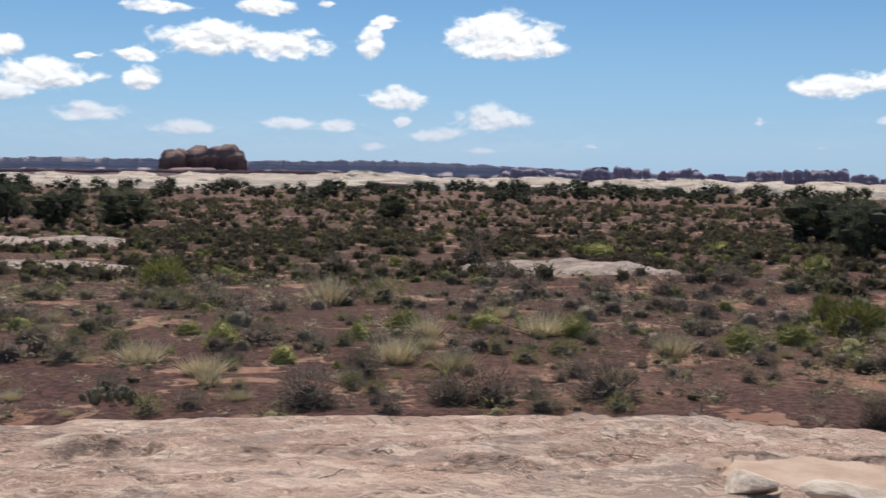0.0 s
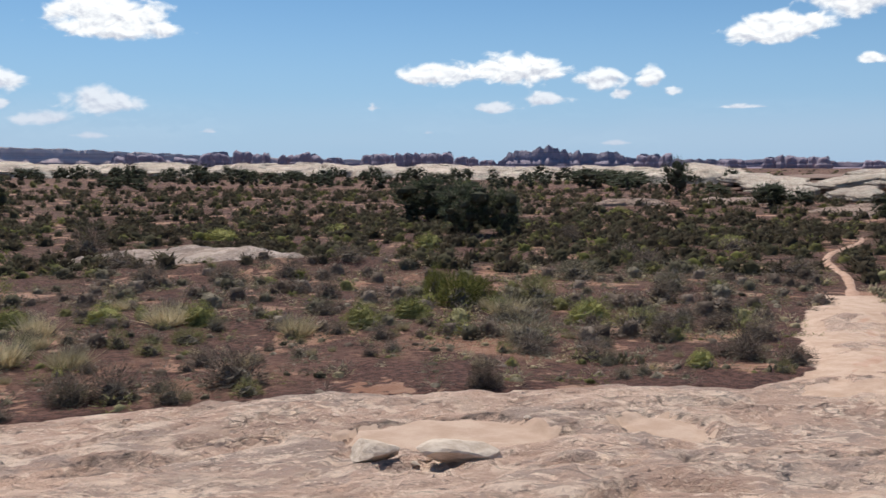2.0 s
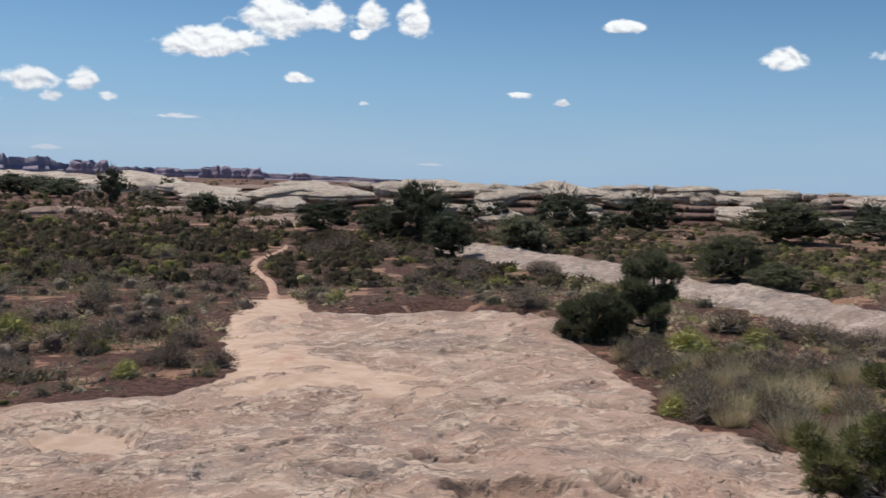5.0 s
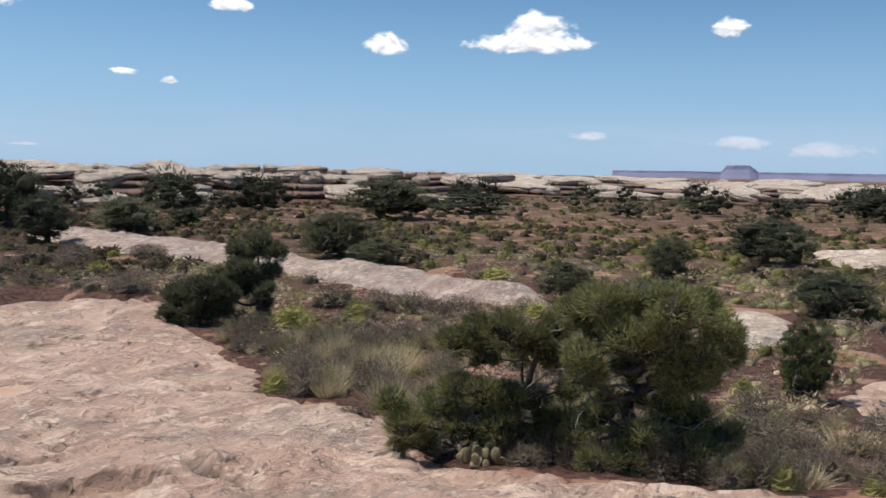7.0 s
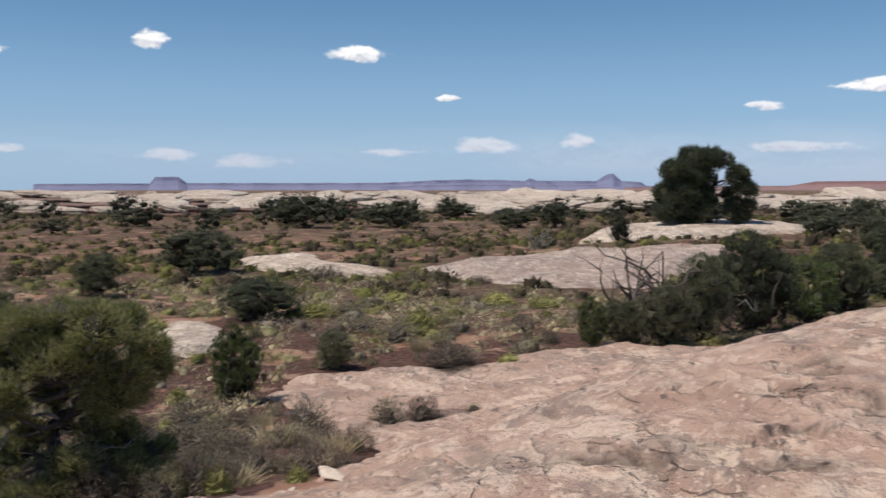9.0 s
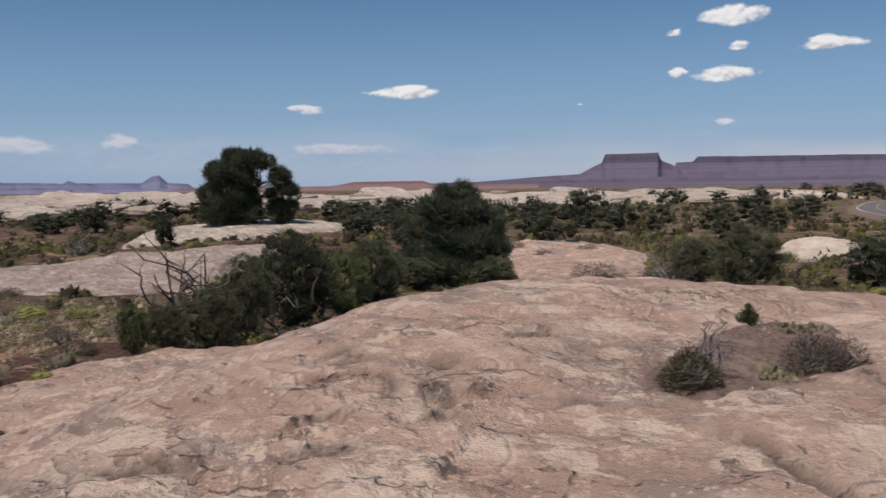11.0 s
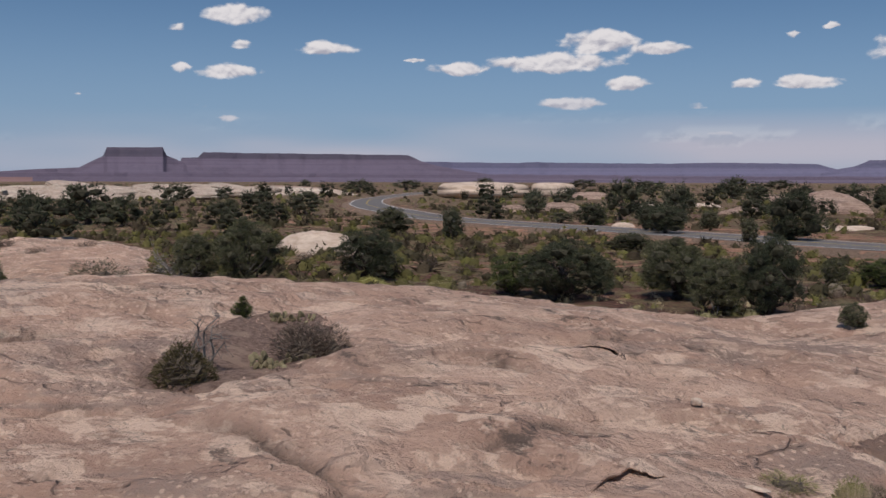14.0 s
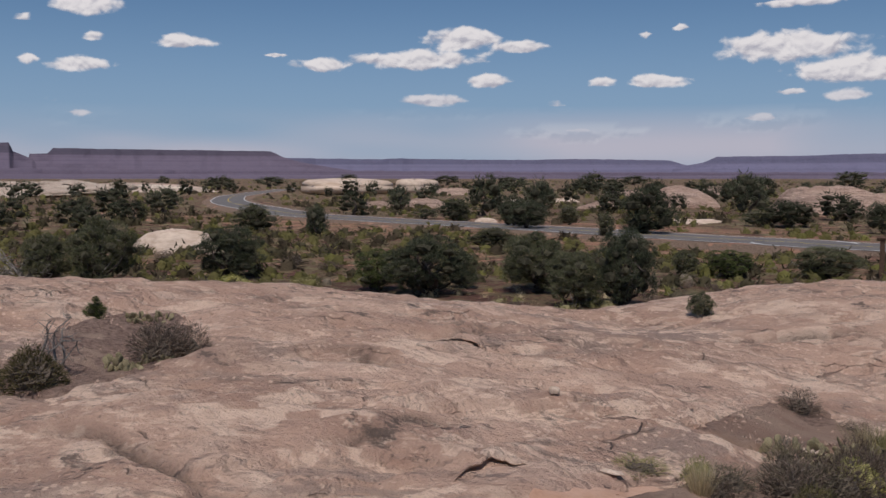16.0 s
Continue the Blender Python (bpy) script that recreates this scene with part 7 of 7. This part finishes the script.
def some(seed, kind, n, sides, rings):
    """A coarse shrub for the scrub far off: a rough mound with a few larger leaves."""
    g = np.random.default_rng(seed)
    size = 1.35 / math.sqrt(n)
    a, el = g.random(n) * 6.283, np.arcsin(0.02 + 0.95 * g.random(n) ** 1.2)
    way = np.stack([np.cos(el) * np.cos(a), np.cos(el) * np.sin(a), np.sin(el)], -1)
    if n > 12:
        at = way * (0.55 + 0.42 * g.random(n))[:, None] * (0.5, 0.5, 0.78)
        tufts = leaves(g, at, way + (0, 0, 0.2), size * 1.1, size * (0.2 if kind == "grass" else 0.4), 0.5)
        return joined([tufts, mound(seed, sides, rings, 0.4 if kind == "grass" else 0.62 if n > 100 else 0.74, 0.2)])
    at = way * 0.8 * (0.5, 0.5, 0.78)
    tufts = leaves(g, at, way, 0.14, 0.2, 0.4)
    return joined([tufts, mound(seed, sides, rings, 0.8, 0.2)])


MIX = (("b", 0.32), ("s", 0.13), ("l", 0.29), ("y", 0.10), ("g", 0.16))
picks, chance = [m[0] for m in MIX], [m[1] for m in MIX]
SIZES = {"b": (0.74, 0.50), "s": (0.74, 0.54), "y": (0.62, 0.46), "l": (0.62, 0.46), "g": (0.46, 0.38), "d": (0.8, 0.7)}
x, y, g = scatter(1300, 12.5, 24, -42, 190, 21)
for k in range(min(len(x), 380)):
    key = "bbsllybggls"[int(g.integers(11))]
    w, h = SIZES[key]
    s = 0.35 + 0.6 * g.random() ** 1.4
    stand(masters[key][int(g.integers(3))], float(x[k]), float(y[k]), w * s, h * s, float(g.random() * 360))
x, y, g = scatter(420, 8.3, 14, 78, 104, 22)
for k in range(min(len(x), 38)):
    key = "sbgsbb"[int(g.integers(6))]
    w, h = SIZES[key]
    s = 0.35 + 0.5 * g.random()
    stand(masters[key][int(g.integers(3))], float(x[k]), float(y[k]), w * s, h * s * 0.95, float(g.random() * 360))
x, y, g = scatter(420, 10.5, 20, 40, 78, 23)
for k in range(min(len(x), 140)):
    key = "ggbsgl"[int(g.integers(6))]
    w, h = SIZES[key]
    s = 0.6 + 0.7 * g.random()
    stand(masters[key][int(g.integers(3))], float(x[k]), float(y[k]), w * s, h * s * 1.1, float(g.random() * 360))
for k in range(80):
    b0, d0 = 170 + 24 * g.random(), 5.6 + 4.4 * g.random()
    px, py = bear(b0, d0)
    if float(inside(np.array(px), np.array(py), POCKETS[3])) > 0.12:
        key = "sbsgbl"[int(g.integers(6))]
        w, h = SIZES[key]
        stand(masters[key][k % 3], px, py, w * (0.3 + 0.4 * g.random()), h * (0.3 + 0.45 * g.random()), float(g.random() * 360))
for k, (key, px, py, w, h) in enumerate([("s", 9.0, 1.2, 0.65, 0.42), ("b", 9.25, 2.0, 0.7, 0.36), ("g", 8.85, 1.7, 0.42, 0.3), ("b", 8.95, 2.45, 0.7, 0.4), ("s", 9.6, 2.5, 0.8, 0.5), ("g", 8.8, 2.15, 0.4, 0.3), ("s", 8.75, 0.75, 0.55, 0.36), ("b", 9.9, 1.0, 0.9, 0.5), ("b", 9.5, 1.5, 0.8, 0.34), ("s", 10.2, 2.2, 0.9, 0.5), ("s", 10.4, 0.4, 0.4, 0.24), ("s", 11.0, 0.6, 0.6, 0.32), ("s", 9.7, 0.2, 0.4, 0.24), ("b", 8.6, 1.9, 0.6, 0.42), ("b", 8.65, 2.25, 0.55, 0.45), ("s", 8.45, 1.55, 0.5, 0.32), ("b", 8.5, 1.2, 0.55, 0.4), ("s", 8.6, 0.95, 0.6, 0.45), ("b", 9.1, 1.25, 0.8, 0.6), ("b", 8.5, 2.6, 0.5, 0.36), ("s", 8.35, 2.35, 0.45, 0.28), ("b", 8.75, 3.4, 0.6, 0.5), ("s", 8.3, 0.6, 0.4, 0.4), ("s", 8.55, 0.35, 0.5, 0.5)]):
    stand(masters[key][k % 3], px, py, w, h, 67.0 * k)
COARSE = {"b": ("twiggy", BLACKBRUSH, "dark blackbrush scrub over the plain"), "s": ("twiggy", SAGE, "grey sagebrush scrub over the plain"), "y": ("tufty", RABBIT, "yellow-green rabbitbrush over the plain"), "l": ("tufty", LIGHTGREEN, "pale green wiry scrub over the plain"), "g": ("grass", STRAW, "dry bunch grass over the plain")}
for n, r0, r1, leafn, sides, tiers, big, seed in ((1300, 19, 32, 140, 7, 3, 1.0, 30), (8000, 31, 62, 24, 5, 2, 1.12, 31), (7000, 60, 135, 13, 4, 2, 1.35, 32), (5000, 130, 340, 3, 5, 2, 2.2, 33), (3500, 330, 1100, 3, 4, 2, 5.0, 34)):
    x, y, g = scatter(n, r0, r1, -42, 190, seed)
    north = y > 0.7 * np.abs(x)
    kinds = np.where((x > 0) & (y < -25) & (x < 75), g.choice(5, len(x), p=[0.15, 0.16, 0.36, 0.08, 0.25]), np.where((x > 0) & ~north & (np.hypot(x, y) > 24), g.choice(5, len(x), p=[0.22, 0.18, 0.28, 0.07, 0.25]), np.where(north, g.choice(5, len(x), p=[0.50, 0.26, 0.12, 0.05, 0.07]), g.choice(5, len(x), p=chance))))
    for k, key in enumerate(picks):
        spots = [(a, b, SIZES[key][0] * big * s, SIZES[key][1] * big * s * (0.4 if r0 > 300 else 0.75 if a > 0.8 * b and b > -20 else 1.0)) for a, b, s in zip(x[kinds == k], y[kinds == k], 0.55 + 0.8 * g.random(int((kinds == k).sum())))]
        shape, mat, label = COARSE[key]
        if r0 > 30:
            mat = FAR_LEAF[key]
        batch("scrub", key, some(600 + k + leafn, shape, leafn, sides, tiers), leafn, spots, mat, label)
x, y, g = scatter(3400, 13, 38, 48, 138, 41)
kinds = g.integers(4, size=len(x))
for k, key in enumerate("glgs"):
    spots = [(a, b, 0.55 * s, 0.34 * s) for a, b, s in zip(x[kinds == k], y[kinds == k], 0.5 + 0.7 * g.random(int((kinds == k).sum())))]
    batch("low_grass", key, some(650 + k, "grass", 44, 5, 2), 44, spots, COARSE[key][1], "low dry grass and small green plants between shrubs")
x, y, g = scatter(2300, 12.5, 34, -42, 48, 43)
kinds = g.integers(5, size=len(x))
for k, key in enumerate("lgsbs"):
    spots = [(a, b, 0.62 * s, 0.30 * s) for a, b, s in zip(x[kinds == k], y[kinds == k], 0.45 + 0.75 * g.random(int((kinds == k).sum())) ** 1.5)]
    batch("low_grass", key, some(660 + k, "grass", 48, 5, 2), 48, spots, COARSE[key][1], "low olive and straw plants between shrubs")
for group in masters.values():
    for ob in group:
        for o in (*ob.children_recursive, ob):
            bpy.data.objects.remove(o)

# ---- small things ----
def boulder(seed, sharp=0.25):
    """A broken block of rock in the unit box."""
    g = np.random.default_rng(seed)
    bm = bmesh.new()
    bmesh.ops.create_icosphere(bm, subdivisions=3, radius=0.5)
    for _ in range(13):
        n = Vector(g.standard_normal(3)).normalized()
        at = 0.24 + 0.15 * g.random()
        for v in bm.verts:
            over = v.co.dot(n) - at
            if over > 0:
                v.co -= n * over * 0.92
    for v in bm.verts:
        v.co += v.normal * 0.03 * noise.noise(v.co * 5 + Vector((seed, 0, 0)))
        v.co.z = max(v.co.z, -0.25)
    me = bpy.data.meshes.new("boulder")
    bm.to_mesh(me)
    bm.free()
    return me


for k, (x, y, w, deep, h, turn) in enumerate([(0.99, 8.5, 0.5, 0.5, 0.3, 20), (1.75, 8.15, 0.85, 0.6, 0.27, -15), (1.35, 8.3, 0.12, 0.1, 0.07, 40), (1.9, -7.46, 0.1, 0.09, 0.08, 30), (7.75, -0.45, 0.13, 0.1, 0.1, 0), (15.3, 22.6, 0.55, 0.3, 0.14, 10), (6.9, 5.0, 0.2, 0.1, 0.06, 60), (0.9, 9.6, 0.1, 0.08, 0.07, 10), (3.0, 10.6, 0.12, 0.1, 0.08, 60), (0.22, -7.95, 0.26, 0.16, 0.09, 10), (0.15, -7.85, 0.22, 0.18, 0.1, 60), (8.35, -0.75, 0.55, 0.3, 0.1, 20), (8.0, -0.35, 0.4, 0.25, 0.08, -30), (1.25, -6.35, 0.16, 0.1, 0.05, 0)]):
    ob = tagged(placed("loose_rock", boulder(700 + k), CREAM_ROCK), "loose broken block of pale sandstone lying on the shelf", "rock", "loose stones")
    xx, yy = np.array([float(x)]), np.array([float(y)])
    z = float(rock_top(xx, yy)[0])
    ob.matrix_basis = pose(x, y, z + 0.3 * h, 8, 0, turn) @ Matrix.Diagonal((w, deep, h, 1))


def cactus(x, y, wide, tall, pads, seed):
    """Prickly pear: flat oval pads, one growing out of another."""
    g = np.random.default_rng(seed)
    top = tagged(new("prickly_pear"), "low clump of flat green prickly pear pads", "cactus", "prickly pears")
    top.location = (x, y, height(x, y) + 0.0)
    bm = bmesh.new()
    bmesh.ops.create_uvsphere(bm, u_segments=10, v_segments=7, radius=0.5)
    for v in bm.verts:
        v.co = Vector((v.co.x * (1 - 0.25 * (0.5 - v.co.z)), v.co.y * 0.16, v.co.z + 0.5))
    me = bpy.data.meshes.new("pad")
    bm.to_mesh(me)
    bm.free()
    me.polygons.foreach_set("use_smooth", np.ones(len(me.polygons), bool))
    me.materials.append(CACTUS)
    for k in range(pads):
        ob = new("pad", me)
        ob.parent = top
        a, r = g.random() * 6.28, math.sqrt(g.random())
        s = tall * (0.32 + 0.2 * g.random())
        ob.matrix_basis = pose(0.5 * wide * r * math.cos(a), 0.28 * wide * r * math.sin(a), -0.02 + (0.7 * s if g.random() < 0.45 else 0), float(g.normal() * 18), float(g.normal() * 25), float(g.random() * 180)) @ Matrix.Diagonal((s * 0.8, s, s, 1))
    return top


for k, (x, y, w, h, n) in enumerate([(-7.3, 12.5, 0.85, 0.28, 60), (5.9, 15.3, 0.8, 0.26, 50), (8.45, 2.75, 0.8, 0.30, 60), (16.2, 22.4, 1.9, 0.3, 70), (5.14, -6.95, 0.42, 0.15, 40), (6.2, -8.6, 0.5, 0.15, 40), (4.98, -7.2, 0.36, 0.13, 26), (0.3, -7.62, 0.6, 0.18, 50), (-0.05, -8.0, 0.5, 0.18, 30), (8.0, 13.9, 0.5, 0.2, 24)]):
    cactus(x, y, w, h, n, 800 + k)


def snag(name, x, y, w, h, n, seed, label, z=None, mat=None):
    """Dead grey branches that fork as they rise."""
    g = np.random.default_rng(seed)
    top = tagged(new(name), label, "dead wood")
    top.location = (x, y, height(x, y) if z is None else z)
    for k in range(n):
        a = g.random() * 6.28
        end = np.array([0.5 * w * math.cos(a) * (0.4 + 0.6 * g.random()), 0.5 * w * math.sin(a) * (0.4 + 0.6 * g.random()), h * (0.45 + 0.55 * g.random())])
        p = wander(g, (0.05 * w * math.cos(a), 0.05 * w * math.sin(a), -0.03), end, 9, 0.3 * w)
        branch = placed("branch", raw_mesh("branch", *tube(p, np.linspace(0.045, 0.010, 9) * max(w, h) * 0.6, 5)), mat or DEADWOOD, top)
        for _ in range(7):
            s = p[int(g.integers(3, 9))]
            placed("twig", raw_mesh("twig", *tube(wander(g, s, s + g.standard_normal(3) * 0.16 * w + (0, 0, 0.06 * h), 4, 0.08), np.linspace(0.014, 0.004, 4) * max(w, h) * 0.6, 4)), mat or DEADWOOD, branch)
    return top


snag("dead_branch", 5.6, -6.72, 0.5, 0.4, 6, 901, "twisted dead grey branches lying in the soil pocket")
snag("dead_juniper", 20.4, -7.4, 2.2, 1.9, 13, 902, "leafless dead juniper with bare dark brown branches", None, DARKWOOD)
snag("dead_bush", 23.6, -24.5, 1.6, 1.1, 12, 903, "dead grey bush with tangled bare branches")
snag("dead_bush", 48.2, -11.0, 1.4, 1.0, 10, 904, "small dead grey bush on bare rock")
snag("dead_limb", 13.0, -0.5, 0.7, 0.4, 6, 905, "fallen dead grey limbs among dry grass")


def lifted_sheet(line, deep, lift, thick):
    """A thin sheet of rock whose broken front edge stands off the rock below, over a dark gap."""
    p = np.array(line, float)
    at = np.linspace(0, len(p) - 1, 40)
    px, py = np.interp(at, np.arange(len(p)), p[:, 0]), np.interp(at, np.arange(len(p)), p[:, 1])
    jag = 0.05 * (fbm(at * 2.3, at * 0 + 4, 3, 91) - 0.5)
    away = np.stack([px - 0.2, py + 0.6], -1)
    away /= np.linalg.norm(away, axis=1)[:, None]
    rise = np.sin(np.linspace(0, math.pi, 40)) ** 0.6
    rows = []
    for back, low, high in ((deep * 0.5, -0.03, 0.0), (0.06, 0.9, 0.0), (0.0, 1.0, 0.3), (0.0, 1.0, 0.9), (0.03, 1.0, 1.0), (deep * 0.4, 0.6, 0.8), (deep * 0.75, 0.2, 0.3), (deep, -0.3, -0.5)):
        x, y = px + away[:, 0] * (back + jag), py + away[:, 1] * (back + jag)
        z = rock_top(x, y) + rise * (low * lift + high * thick) - 0.02 * (1 - rise)
        rows.append(np.stack([x, y, z], -1))
    return tagged(placed("rock_sheet", quad_mesh("rock_sheet", np.stack(rows), 8, 40), ROCK), "thin broken sheet of sandstone lifted over a dark gap", "rock", "broken rock sheets", kind="structure")


lifted_sheet([(1.96, -5.62), (1.94, -5.87), (1.90, -6.13), (1.82, -6.17), (1.66, -6.15)], 0.3, 0.028, 0.02)
lifted_sheet([(3.3, -8.7), (3.05, -8.85), (2.75, -8.85)], 0.3, 0.016, 0.015)


def sign_post(x, y, faces):
    """A short brown timber post with a slanted cap board."""
    top = tagged(new("trail_sign"), "short brown wooden trail post with a wider cap board", "sign post")
    top.matrix_basis = pose(x, y, height(x, y), 0, 0, -faces)
    for name, size, at, tilt in (("post", (0.14, 0.14, 1.5), (0, 0, 0.72), 0), ("cap_board", (0.34, 0.24, 0.06), (0, 0, 1.5), 12)):
        bm = bmesh.new()
        bmesh.ops.create_cube(bm, size=1.0)
        bmesh.ops.scale(bm, vec=size, verts=bm.verts)
        bmesh.ops.bevel(bm, geom=bm.edges[:], offset=0.012, segments=2, affect="EDGES")
        me = bpy.data.meshes.new(name)
        bm.to_mesh(me)
        bm.free()
        placed(name, me, SIGN_WOOD, top).matrix_basis = pose(*at, tilt)


sign_post(*bear(182.6, 33.5), 182.6)
